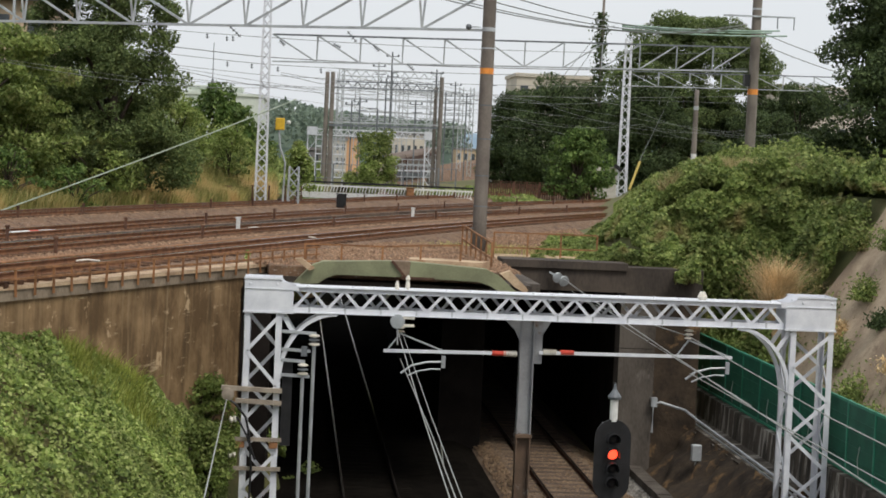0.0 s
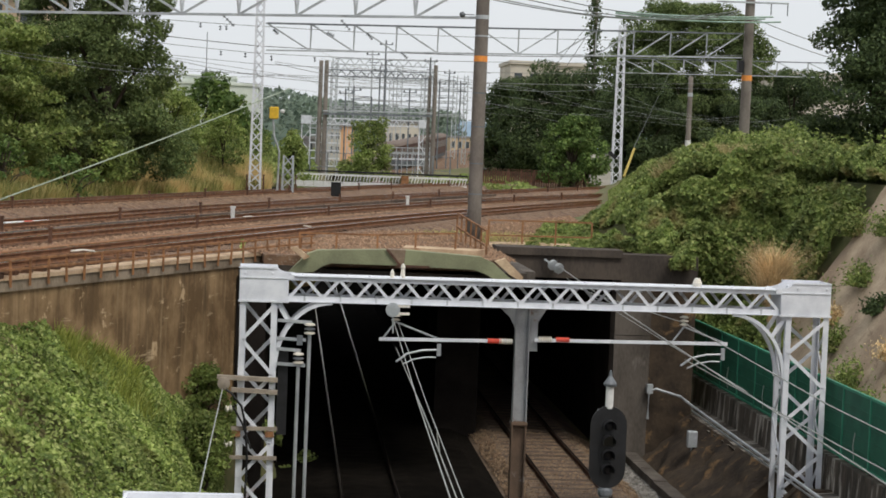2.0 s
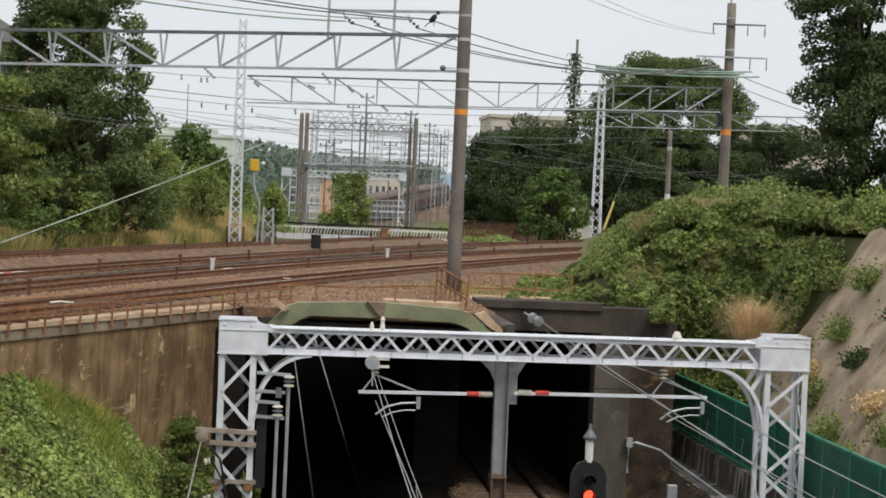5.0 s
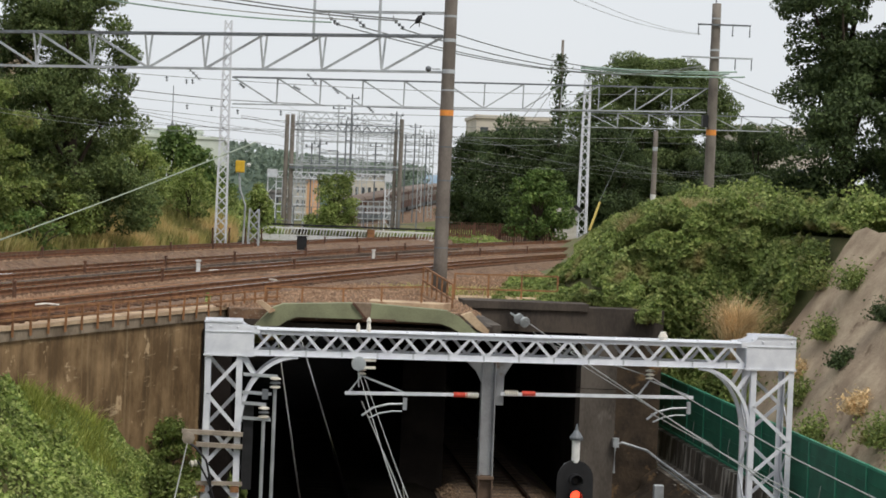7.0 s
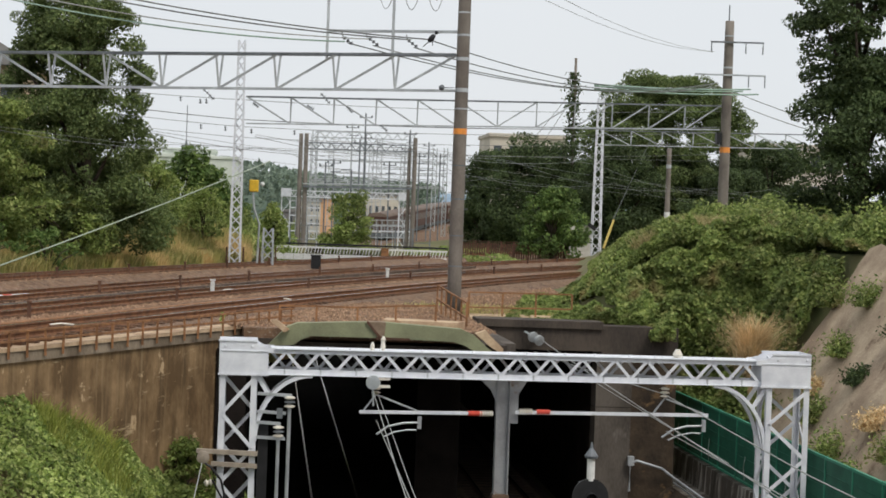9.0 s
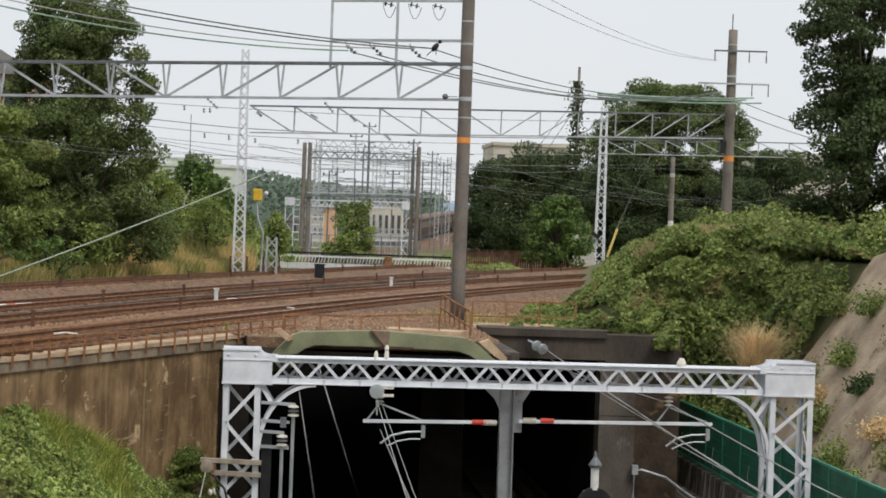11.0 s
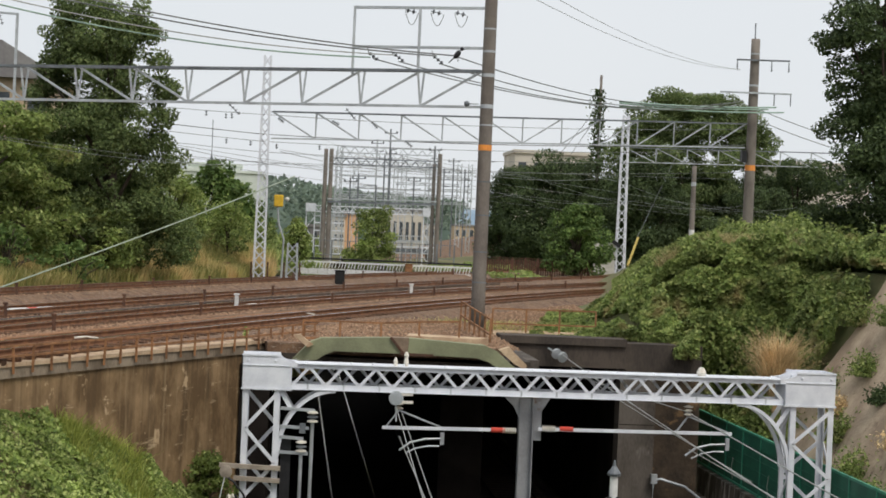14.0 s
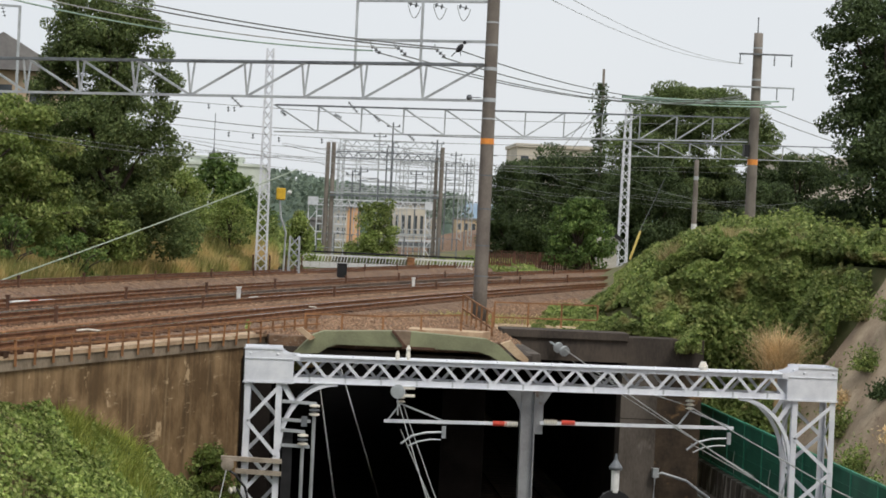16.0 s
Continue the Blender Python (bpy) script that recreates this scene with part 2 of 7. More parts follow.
WIRE_GREEN = mat("green_sleeved_wire", (0.30, 0.42, 0.34), (0.22, 0.32, 0.26), 0.6, 0, 2, 20, 0)
BARK = mat("grey_bark", (0.085, 0.065, 0.048), (0.05, 0.038, 0.03), 0.95, 0, 3, 20, 0.8, stretch=(1, 1, 0.3))
L_BRAMBLE = leaf_mat("bramble_leaves", (0.10, 0.15, 0.042), (0.26, 0.345, 0.085), (0.52, 0.58, 0.22), 0.9, dry=(0.24, 0.24, 0.08), dry_at=0.62)
L_MOUND = leaf_mat("kudzu_leaves", (0.095, 0.135, 0.038), (0.205, 0.275, 0.075), (0.36, 0.40, 0.14), 0.7, dry=(0.27, 0.225, 0.095), dry_at=0.57)
L_DARK = leaf_mat("dark_tree_leaves", (0.040, 0.062, 0.026), (0.075, 0.112, 0.042), (0.125, 0.165, 0.066), 0.45)
L_MID = leaf_mat("mid_tree_leaves", (0.11, 0.155, 0.042), (0.22, 0.29, 0.075), (0.36, 0.40, 0.14), 0.45, dry=(0.17, 0.17, 0.06), dry_at=0.60)
L_TREE = leaf_mat("broadleaf_tree_leaves", (0.068, 0.10, 0.036), (0.135, 0.185, 0.062), (0.22, 0.265, 0.10), 0.45)
# the haze of distance is mixed into these greens
L_HAZY = leaf_mat("haze_tinted_wood_leaves", (0.13, 0.175, 0.14), (0.18, 0.235, 0.18), (0.23, 0.285, 0.22), 0.05)
L_LIGHT = leaf_mat("light_tree_leaves", (0.06, 0.11, 0.028), (0.12, 0.19, 0.05), (0.20, 0.27, 0.08), 0.5)
L_DRY = leaf_mat("dry_stalks", (0.50, 0.35, 0.18), (0.72, 0.54, 0.30), (0.86, 0.70, 0.44), 1.0)
L_BLADE = leaf_mat("fresh_grass_blades", (0.20, 0.25, 0.05), (0.36, 0.41, 0.09), (0.50, 0.52, 0.16), 0.6)
L_STRAW = leaf_mat("straw_grass_blades", (0.26, 0.24, 0.10), (0.42, 0.36, 0.17), (0.56, 0.46, 0.25), 0.4)
L_GRASS = leaf_mat("tall_grass_blades", (0.18, 0.21, 0.06), (0.38, 0.36, 0.12), (0.60, 0.49, 0.22), 0.25, dry=(0.66, 0.49, 0.23), dry_at=0.50)


# ---- mesh helpers ----
def obj_mesh(name, bm, material, parent=None, label="", smooth=False):
    me = bpy.data.meshes.new(name)
    bm.to_mesh(me)
    bm.free()
    me.materials.append(material)
    if smooth:
        me.shade_smooth()
    ob = new(name, me)
    if parent:
        ob.parent = parent
    if label:
        tagged(ob, label)
    return ob


def part(name, bm, material, parent, label="", smooth=False):
    return obj_mesh(name, bm, material, parent, label, smooth)


def thing(name, m, label, category, group="", kind=""):
    ob = new(name)
    ob.empty_display_size = 0.2
    ob.matrix_basis = m
    return tagged(ob, label, category, group, kind)


def box(bm, x0, x1, y0, y1, z0, z1):
    v = [bm.verts.new((x, y, z)) for z in (z0, z1) for y in (y0, y1) for x in (x0, x1)]
    for f in ((0, 2, 3, 1), (4, 5, 7, 6), (0, 1, 5, 4), (2, 6, 7, 3), (0, 4, 6, 2), (1, 3, 7, 5)):
        bm.faces.new([v[i] for i in f])
    return bm


def axes(p, q, ref=(0, 0, 1)):
    d = (Vector(q) - Vector(p)).normalized()
    r = Vector(ref)
    if abs(d.dot(r)) > 0.98:
        r = Vector((1, 0, 0))
    s = d.cross(r).normalized()
    return d, s, s.cross(d).normalized()


def bar(bm, p, q, w, h, ref=(0, 0, 1)):
    """A straight bar of w by h from p to q."""
    d, s, u = axes(p, q, ref)
    vs = []
    for e in (Vector(p), Vector(q)):
        for a, b in ((-1, -1), (1, -1), (1, 1), (-1, 1)):
            vs.append(bm.verts.new(e + s * a * w / 2 + u * b * h / 2))
    for f in ((0, 3, 2, 1), (4, 5, 6, 7), (0, 1, 5, 4), (1, 2, 6, 5), (2, 3, 7, 6), (3, 0, 4, 7)):
        bm.faces.new([vs[i] for i in f])
    return bm


def tube(bm, pts, r, n=6, r2=None):
    """A round tube along points, closed at both ends."""
    pts = [Vector(p) for p in pts]
    r2 = r if r2 is None else r2
    rings = []
    for i, p in enumerate(pts):
        a, b = pts[max(i - 1, 0)], pts[min(i + 1, len(pts) - 1)]
        d, s, u = axes(a, b)
        k = i / max(len(pts) - 1, 1)
        rr = r + (r2 - r) * k
        rings.append([bm.verts.new(p + (s * math.cos(2 * math.pi * j / n) + u * math.sin(2 * math.pi * j / n)) * rr) for j in range(n)])
    for a, b in zip(rings, rings[1:]):
        for j in range(n):
            bm.faces.new((a[j], a[(j + 1) % n], b[(j + 1) % n], b[j]))
    bm.faces.new(rings[0][::-1])
    bm.faces.new(rings[-1])
    return bm


def lathe(bm, prof, base, up=(0, 0, 1), n=12):
    """Rings of (radius, height) about an axis from base."""
    base, up = Vector(base), Vector(up).normalized()
    s = up.orthogonal().normalized()
    t = up.cross(s)
    rings = [[bm.verts.new(base + up * h + (s * math.cos(2 * math.pi * j / n) + t * math.sin(2 * math.pi * j / n)) * r) for j in range(n)] for r, h in prof]
    for a, b in zip(rings, rings[1:]):
        for j in range(n):
            bm.faces.new((a[j], a[(j + 1) % n], b[(j + 1) % n], b[j]))
    bm.faces.new(rings[0][::-1])
    bm.faces.new(rings[-1])
    return bm


def prism(bm, pts, y0, y1):
    """A plate: outline of (x, z) from y0 to y1."""
    a = [bm.verts.new((x, y0, z)) for x, z in pts]
    b = [bm.verts.new((x, y1, z)) for x, z in pts]
    bm.faces.new(a)
    bm.faces.new(b[::-1])
    k = len(pts)
    for i in range(k):
        bm.faces.new((a[i], b[i], b[(i + 1) % k], a[(i + 1) % k]))
    return bm


def sag(p, q, drop, n=14):
    p, q = Vector(p), Vector(q)
    return [p.lerp(q, i / n) - Vector((0, 0, drop * 4 * (i / n) * (1 - i / n))) for i in range(n + 1)]


def strip(bm, pts, w, h, ref):
    """One bent bar of w by h swept along points."""
    pts = [Vector(p) for p in pts]
    prev = None
    for i, p in enumerate(pts):
        d, s, u = axes(pts[max(i - 1, 0)], pts[min(i + 1, len(pts) - 1)], ref)
        row = [bm.verts.new(p + s * a * w / 2 + u * b * h / 2) for a, b in ((-1, -1), (1, -1), (1, 1), (-1, 1))]
        if prev:
            for q in range(4):
                bm.faces.new((prev[q], prev[(q + 1) % 4], row[(q + 1) % 4], row[q]))
        else:
            bm.faces.new(row[::-1])
        prev = row
    bm.faces.new(prev)
    return bm


def B():
    return bmesh.new()


def mesh_np(name, verts, faces, material, parent=None, kind="", label="", category=""):
    me = bpy.data.meshes.new(name)
    me.from_pydata(verts.tolist(), [], faces.tolist())
    me.materials.append(material)
    ob = new(name, me)
    if parent:
        ob.parent = parent
    return tagged(ob, label, category, "", kind)


def leaves(rng, pts, nrm, size, flop=0.9, aspect=0.62):
    """Folded leaf blades at pts, turned roughly along nrm. Returns verts and faces."""
    k = len(pts)
    n = nrm + rng.normal(0, flop, (k, 3))
    n /= np.linalg.norm(n, axis=1, keepdims=True) + 1e-9
    a = np.cross(n, rng.normal(0, 1, (k, 3)))
    a /= np.linalg.norm(a, axis=1, keepdims=True) + 1e-9
    b = np.cross(n, a)
    s = (size * rng.uniform(0.55, 1.35, k))[:, None]
    v = np.stack([pts - a * s, pts - b * s * aspect + n * s * 0.22, pts + a * s, pts + b * s * aspect + n * s * 0.22], 1).reshape(-1, 3)
    i = np.arange(k)[:, None] * 4
    f = np.concatenate([i + np.array([[0, 1, 2]]), i + np.array([[0, 2, 3]])], 1).reshape(-1, 3)
    return v, f


def blob_points(rng, blobs, per_area, inner=0.35):
    """Points over ellipsoid clumps (cx, cy, cz, rx, ry, rz), mostly near their skins."""
    P, N = [], []
    for cx, cy, cz, rx, ry, rz in blobs:
        k = max(12, int(per_area * (rx * ry + ry * rz + rx * rz) * 4.2))
        d = rng.normal(0, 1, (k, 3))
        d /= np.linalg.norm(d, axis=1, keepdims=True)
        rad = 1 - inner * rng.random(k) ** 1.6 + rng.normal(0, 0.07, k)
        P.append(np.array([cx, cy, cz]) + d * rad[:, None] * np.array([rx, ry, rz]))
        N.append(d)
    return np.concatenate(P), np.concatenate(N)


# ---- the setting: ground, walls, tunnel, deck ----
def smooth(a, b, v):
    k = np.clip((v - a) / (b - a), 0, 1)
    return k * k * (3 - 2 * k)


TRACKS = {"a": (0.00106, 0.23693, -16.61), "b": (0.0014, 0.16509, -17.81), "c": (0.00111, 0.16179, -20.21), "d": (0.00053, 0.23509, -28.96)}


def track_x(k, y):
    a, b, c = TRACKS[k]
    return a * y * y + b * y + c


def wall_x(y):
    """The retaining wall's line beside the lower line."""
    return 0.53 + (y - 49.2) * 0.4717


def bank_z(y):
    return np.interp(y, [-30, 10, 24, 30, 36, 38, 39.5, 41, 43, 45, 49, 52], [7.0, 6.8, 6.3, 5.8, 5.0, 4.25, 3.75, 3.05, 2.3, 1.75, 0.3, -0.4])


def ground_z(x, y):
    x, y = np.asarray(x, float), np.asarray(y, float)
    lump = 0.25 * np.sin(x * 0.9 + y * 0.37) * np.sin(y * 0.6 - x * 0.3)
    # plateau of the upper lines, rising beyond them
    over_d = track_x("d", y) - 2.2 - x
    right_a = x - 0.178 * y
    z = 5.62 + (1.6 * smooth(0.5, 5, over_d) + 2.2 * smooth(8, 30, over_d) + lump * smooth(1, 5, over_d)) * (1 - smooth(112, 132, y))
    z = z + 2.5 * smooth(-1.6, 4.0, right_a) * smooth(53.3, 58.5, y) * (1 - smooth(130, 170, y)) + 1.2 * smooth(4, 12, right_a) * smooth(60, 90, y) * (1 - smooth(130, 170, y))
    # cutting of the lower line, with its banks
    xe = np.where(y < 50.5, wall_x(y) + 0.1, -0.75)
    s = np.clip((x - xe) / np.maximum(-1.35 - xe, 0.3), 0, 1)
    bank = bank_z(y) * (1 - s) + -0.42 * s + 0.5 * lump * (1 - s) * s * 2
    right = np.where(x < 13.2, -0.75 + np.clip((x - 10.85) / 1.5, 0, 1) * 1.2, np.where(x < 17.6, 1.5 + np.maximum(0, x - 13.9) * 1.6, 8.2))
    right = np.where((y > 40.9) & (y < 42.7) & (x < 13.3), -0.45, right)
    cut = np.where(x < 0, bank, np.where(x > 10.35, right, -0.42))
    far_low = np.interp(y, [131, 190, 215, 300], [-0.42, 3.6, 4.8, 7.4])
    cut = np.where(y > 131, far_low, cut)
    inside = ((y >= 53.2) & (y < 58.4) & (x > 12.0) & (x < 21)) | ((y < 53.2) & (x > xe - 0.6) & (x > -40)) | ((y >= 46.6) & (y < 131) & (x > -1.2) & (x < 10.9)) | ((y >= 131) & (y < 200) & (x > 0.5) & (x < 10.5))
    return np.where(inside, cut, z)


gx = np.concatenate([[-3000, -900, -350, -160, -90, -60], np.arange(-45, 45.1, 0.5), [60, 90, 160, 350, 900, 3000]])
gy = np.concatenate([[-600, -120, -50], np.arange(-25, 135.1, 0.75), [142, 150, 165, 180, 200, 260, 400, 800, 1600, 4000]])
X, Y = np.meshgrid(gx, gy)
Z = ground_z(X, Y)
verts = np.stack([X, Y, Z], 2).reshape(-1, 3)
i = (np.arange(len(gy) - 1)[:, None] * len(gx) + np.arange(len(gx) - 1)[None, :]).reshape(-1, 1)
faces = i + np.array([[0, 1, len(gx) + 1, len(gx)]])
ground = mesh_np("ground", verts, faces, GRASSG, kind="structure", label="rough grassy ground with a railway cutting through it", category="ground")


def structure(name, bm, material, label, category):
    return tagged(obj_mesh(name, bm, material), label, category, "", "structure")


def poly_slab(bm, pts, z0, z1):
    a = [bm.verts.new((x, y, z0)) for x, y in pts]
    b = [bm.verts.new((x, y, z1)) for x, y in pts]
    bm.faces.new(a[::-1])
    bm.faces.new(b)
    k = len(pts)
    for i in range(k):
        bm.faces.new((a[i], a[(i + 1) % k], b[(i + 1) % k], b[i]))
    return bm


# retaining wall on the left, cast in lifts, with a pale coping
ys = [8, 18, 26, 31, 35.2, 39, 42.8, 46.7]
wall_left = new("wall_left")
tagged(wall_left, "stained brown concrete retaining wall under the upper railway", "retaining wall", "", "structure")
for y0, y1 in zip(ys, ys[1:]):
    bm = B()
    x0, x1 = wall_x(y0), wall_x(y1)
    poly_slab(bm, [(x0, y0 + 0.004), (x1, y1 - 0.004), (x1 - 0.5, y1 + 0.2), (x0 - 0.5, y0 + 0.2)], -0.6, 5.567)
    part("wall_panel", bm, WALLC, wall_left)
    bm = B()
    poly_slab(bm, [(x0 + 0.10, y0), (x1 + 0.10, y1 - 0.01), (x1 - 0.45, y1 + 0.2), (x0 - 0.45, y0 + 0.2)], 5.80, 5.88)
    part("coping", bm, LEDGE, wall_left, "pale weathered concrete coping")
    bm = B()
    poly_slab(bm, [(x0 + 0.06, y0), (x1 + 0.06, y1 - 0.01), (x1 - 0.45, y1 + 0.2), (x0 - 0.45, y0 + 0.2)], 5.57, 5.797)
    part("fascia", bm, FASCIA, wall_left, "grey stained concrete fascia under the coping")

# tunnel: walls, middle wall, piers, lintels; bore walls and middle pier carry painted shade
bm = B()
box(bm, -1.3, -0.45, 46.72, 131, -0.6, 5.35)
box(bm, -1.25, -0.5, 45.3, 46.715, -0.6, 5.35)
structure("wall_tunnel_left", bm, TUNNEL_SHADE, "old concrete tunnel side wall coloured as dark as its shade", "tunnel wall")
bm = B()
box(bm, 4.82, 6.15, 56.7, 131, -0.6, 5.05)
structure("wall_tunnel_middle", bm, TUNNEL_SHADE, "dividing wall between the tunnel bores, shade painted into its colour", "tunnel wall")
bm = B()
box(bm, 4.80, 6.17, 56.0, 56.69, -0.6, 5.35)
structure("pier_middle", bm, TUNNEL_SHADE, "concrete pier between the tunnel mouths, painted dark for its shade", "pier")
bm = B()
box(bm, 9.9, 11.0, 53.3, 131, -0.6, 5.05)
structure("wall_tunnel_right", bm, TUNNEL_SHADE, "old concrete tunnel side wall coloured as dark as its shade", "tunnel wall")
bm = B()
box(bm, 9.86, 10.95, 52.5, 53.29, -0.6, 3.38)
structure("pier_right", bm, PIERC, "grey concrete pier beside the tunnel mouth", "pier")
bm = B()
box(bm, 9.86, 10.95, 52.5, 53.29, 3.40, 4.99)
structure("pier_right_upper", bm, PIERC, "grey concrete pier beside the tunnel mouth", "pier")
bm = B()
box(bm, 6.18, 9.97, 52.4, 53.6, 5.056, 5.72)
box(bm, 6.18, 9.97, 52.3, 53.6, 5.72, 5.94)
structure("lintel_right", bm, PORTALC, "sooty concrete lintel over the tunnel mouth", "lintel")
bm = B()
box(bm, 9.98, 12.3, 52.45, 53.6, 5.0, 5.82)
structure("wall_wing_cap", bm, PORTALC, "sooty concrete cap of the wing wall", "wing wall")
bm = B()
box(bm, 10.96, 12.32, 52.6, 58.45, -0.6, 4.99)
box(bm, 12.11, 17.5, 58.5, 59.2, -0.6, 5.9)
structure("wall_wing", bm, ROCKY, "dark rough wing wall beside the tunnel", "wing wall")
bm = B()
box(bm, 6.178, 6.5, 46.2, 52.29, 5.30, 5.64)
structure("parapet_middle", bm, PIERC, "rough concrete block between the two tunnel mouths", "parapet")
bm = B()
poly_slab(bm, [(-1.3, 45.45), (6.17, 45.45), (6.17, 53.61), (11.0, 53.61), (11.0, 117), (-1.3, 84)], 5.36, 5.64)
structure("deck_near", bm, PORTALC, "concrete bridge deck carrying three upper tracks", "bridge deck")
bm = B()
poly_slab(bm, [(-1.3, 93.5), (11.0, 127), (11.0, 131), (9.0, 131), (-1.3, 101)], 5.06, 5.60)
structure("deck_far", bm, PORTALC, "concrete bridge deck carrying the farthest track", "bridge deck")
# pale bearing shelf behind the green beam
bm = B()
poly_slab(bm, [(-0.6, 45.5), (0.5, 45.5), (5.1, 45.5), (5.9, 48), (6.1, 57), (2.4, 55), (-0.8, 48)], 5.645, 5.90)
structure("shelf", bm, BALLAST_UP, "dusty gravel shelf behind the beam", "bridge shelf")
bm = B()
poly_slab(bm, [(3.05, 47.2), (5.0, 46.9), (5.3, 47.7), (3.2, 48.4)], 5.9, 6.10)
structure("slab_pale", bm, LEDGE, "pale weathered concrete slab on the bridge shelf", "slab")
bm = B()
poly_slab(bm, [(6.2, 54.0), (9.6, 55.2), (9.6, 57.5), (6.4, 57.0)], 5.63, 5.83)
structure("slab_lintel", bm, LEDGE, "pale weathered concrete strip above the tunnel mouth", "slab")

bm = B()
poly_slab(bm, [(6.2, 53.62), (11.0, 53.62), (14.5, 96), (6.2, 72)], 5.645, 5.69)
structure("shelf_gravel", bm, BALLAST_UP, "dusty gravel strip above the tunnel lintel", "gravel strip")

# green steel beam with drooping ends over the left bore
beam = thing("portal_beam", pose(0, 45.05, 0.086), "faded green steel beam with sloped ends over the tunnel mouth", "bridge beam")
for half in (0, 1):
    bm = B()
    if half == 0:
        pts = [(0.02, 5.40), (0.66, 5.44), (0.85, 5.58), (1.10, 5.68), (2.82, 5.68), (2.52, 6.08), (0.75, 6.00), (0.50, 5.90), (0.30, 5.70)]
    else:
        pts = [(2.95, 5.68), (4.72, 5.64), (5.02, 5.55), (5.35, 5.36), (5.95, 5.30), (5.62, 5.50), (5.25, 5.82), (4.92, 5.97), (2.98, 6.08)]
    prism(bm, pts, -0.12, 0.35)
    part("beam_half", bm, GREENP, beam)
bm = B()
prism(bm, [(2.84, 5.684), (2.945, 5.684), (2.975, 6.084), (2.54, 6.084)], -0.14, 0.34)
part("joint_plate", bm, mat("brown_joint_plate", (0.27, 0.20, 0.14), (0.18, 0.13, 0.09), 0.8), beam, "rust-brown joint plate")
bm = B()
bar(bm, (2.50, -0.16, 6.09), (2.84, -0.16, 5.70), 0.05, 0.06)
bar(bm, (2.75, -0.16, 5.68), (3.60, -0.16, 5.67), 0.05, 0.06)
part("strap", bm, RUST_DARK, beam)
bm = B()
prism(bm, [(0.9, 5.50), (5.1, 5.46), (4.7, 5.56), (1.1, 5.60)], 0.4, 0.9)
part("inner_flange", bm, RUST_DARK, beam)
for x in (0, 1):
    bm = B()
    if x == 0:
        prism(bm, [(0.05, 6.05), (0.22, 6.08), (0.55, 5.84), (0.42, 5.76), (0.22, 5.92)], -0.3, -0.13)
    else:
        prism(bm, [(5.3, 5.86), (5.7, 5.52), (6.0, 5.36), (6.02, 5.5), (5.75, 5.75), (5.55, 5.95)], -0.02, 0.3)
    part("bracket", bm, LEDGE, beam, "pale concrete bracket")

# battered masonry and ledge wall on the right
wall_batter = tagged(new("wall_batter"), "dark brown battered masonry wall beside the lower track", "retaining wall", "", "structure")
bm = B()
poly_slab(bm, [(10.9, -2), (12.3, -2), (12.3, 40.8), (10.9, 40.8)], -0.9, -0.3)
part("backing", bm, ROCKY, wall_batter)
for y0, n_rows in ((-2.0, 118), (42.75, 28)):
    bm = B()
    rows = []
    for k in range(n_rows):
        y = y0 + k * (42.85 / 117 if y0 < 0 else 9.75 / 27)
        row = []
        for j in range(13):
            f = j / 12
            q = Vector((f * 2.4, y * 1.0, 3.0))
            push = 0.16 * noise.noise(q * 1.1) + 0.09 * noise.noise(q * 3.1) + 0.05 * noise.noise(q * 7.0)
            row.append(bm.verts.new((10.78 + 1.5 * f - push, y, -0.45 + 1.5 * f + push * 0.8)))
        rows.append(row)
    for a, b in zip(rows, rows[1:]):
        for j in range(12):
            bm.faces.new((a[j], b[j], b[j + 1], a[j + 1]))
    part("face", bm, ROCKY, wall_batter, smooth=True)
for y in (40.86, 42.74):
    bm = B()
    prism(bm, [(10.5, -0.7), (10.62, -0.40), (12.24, 1.14), (12.6, 1.06), (13.1, 1.04), (13.1, -0.7)], y - 0.12, y + 0.15)
    part("recess_cheek", bm, ROCKY, wall_batter)
bm = B()
box(bm, 10.6, 13.05, 41.02, 42.61, -0.7, -0.38)
part("recess_floor", bm, ROCKY, wall_batter)
bm = B()
full = [(12.22, 0.97), (13.06, 1.02), (13.10, 1.80), (13.95, 1.80), (13.95, 0.5), (12.5, 0.5)]
slim = [(13.06, -0.5), (13.10, 1.80), (13.95, 1.80), (13.95, -0.5)]
for ya, yb, prof in ((-2, 40.85, full), (40.85, 42.76, slim), (42.76, 58.4, full)):
    prism(bm, prof, ya, yb)
structure("wall_ledge", bm, mat("streaked_ledge_concrete", (0.10, 0.082, 0.064), (0.035, 0.03, 0.024), 0.9, 0, 1.8, 14, 0.5, wear=(0.36, 0.33, 0.29), wear_at=0.52, wear_scale=2.2, stretch=(0.3, 1.6, 0.3)), "streaked concrete ledge wall under the green fence", "retaining wall")
# sprayed slope
bm = B()
nx, ny = 26, 57
grid = []
for a in range(ny + 1):
    y = -2 + a * 0.95
    row = []
    for b in range(nx + 1):
        x = 13.85 + b * 0.16
        z = 1.85 + (x - 13.8) * 1.58 + 0.22 * noise.noise(Vector((x * 0.9, y * 0.7, 1))) + 0.13 * noise.noise(Vector((x * 2.6, y * 2.6, 5)))
        row.append(bm.verts.new((x + 0.12 * noise.noise(Vector((y, x, 2))), y, z)))
    grid.append(row)
for a in range(ny):
    for b in range(nx):
        bm.faces.new((grid[a][b], grid[a][b + 1], grid[a + 1][b + 1], grid[a + 1][b]))
structure("slope_sprayed", bm, SHOTCRETE, "bare beige sprayed-concrete slope above the fence", "slope").data.shade_smooth()

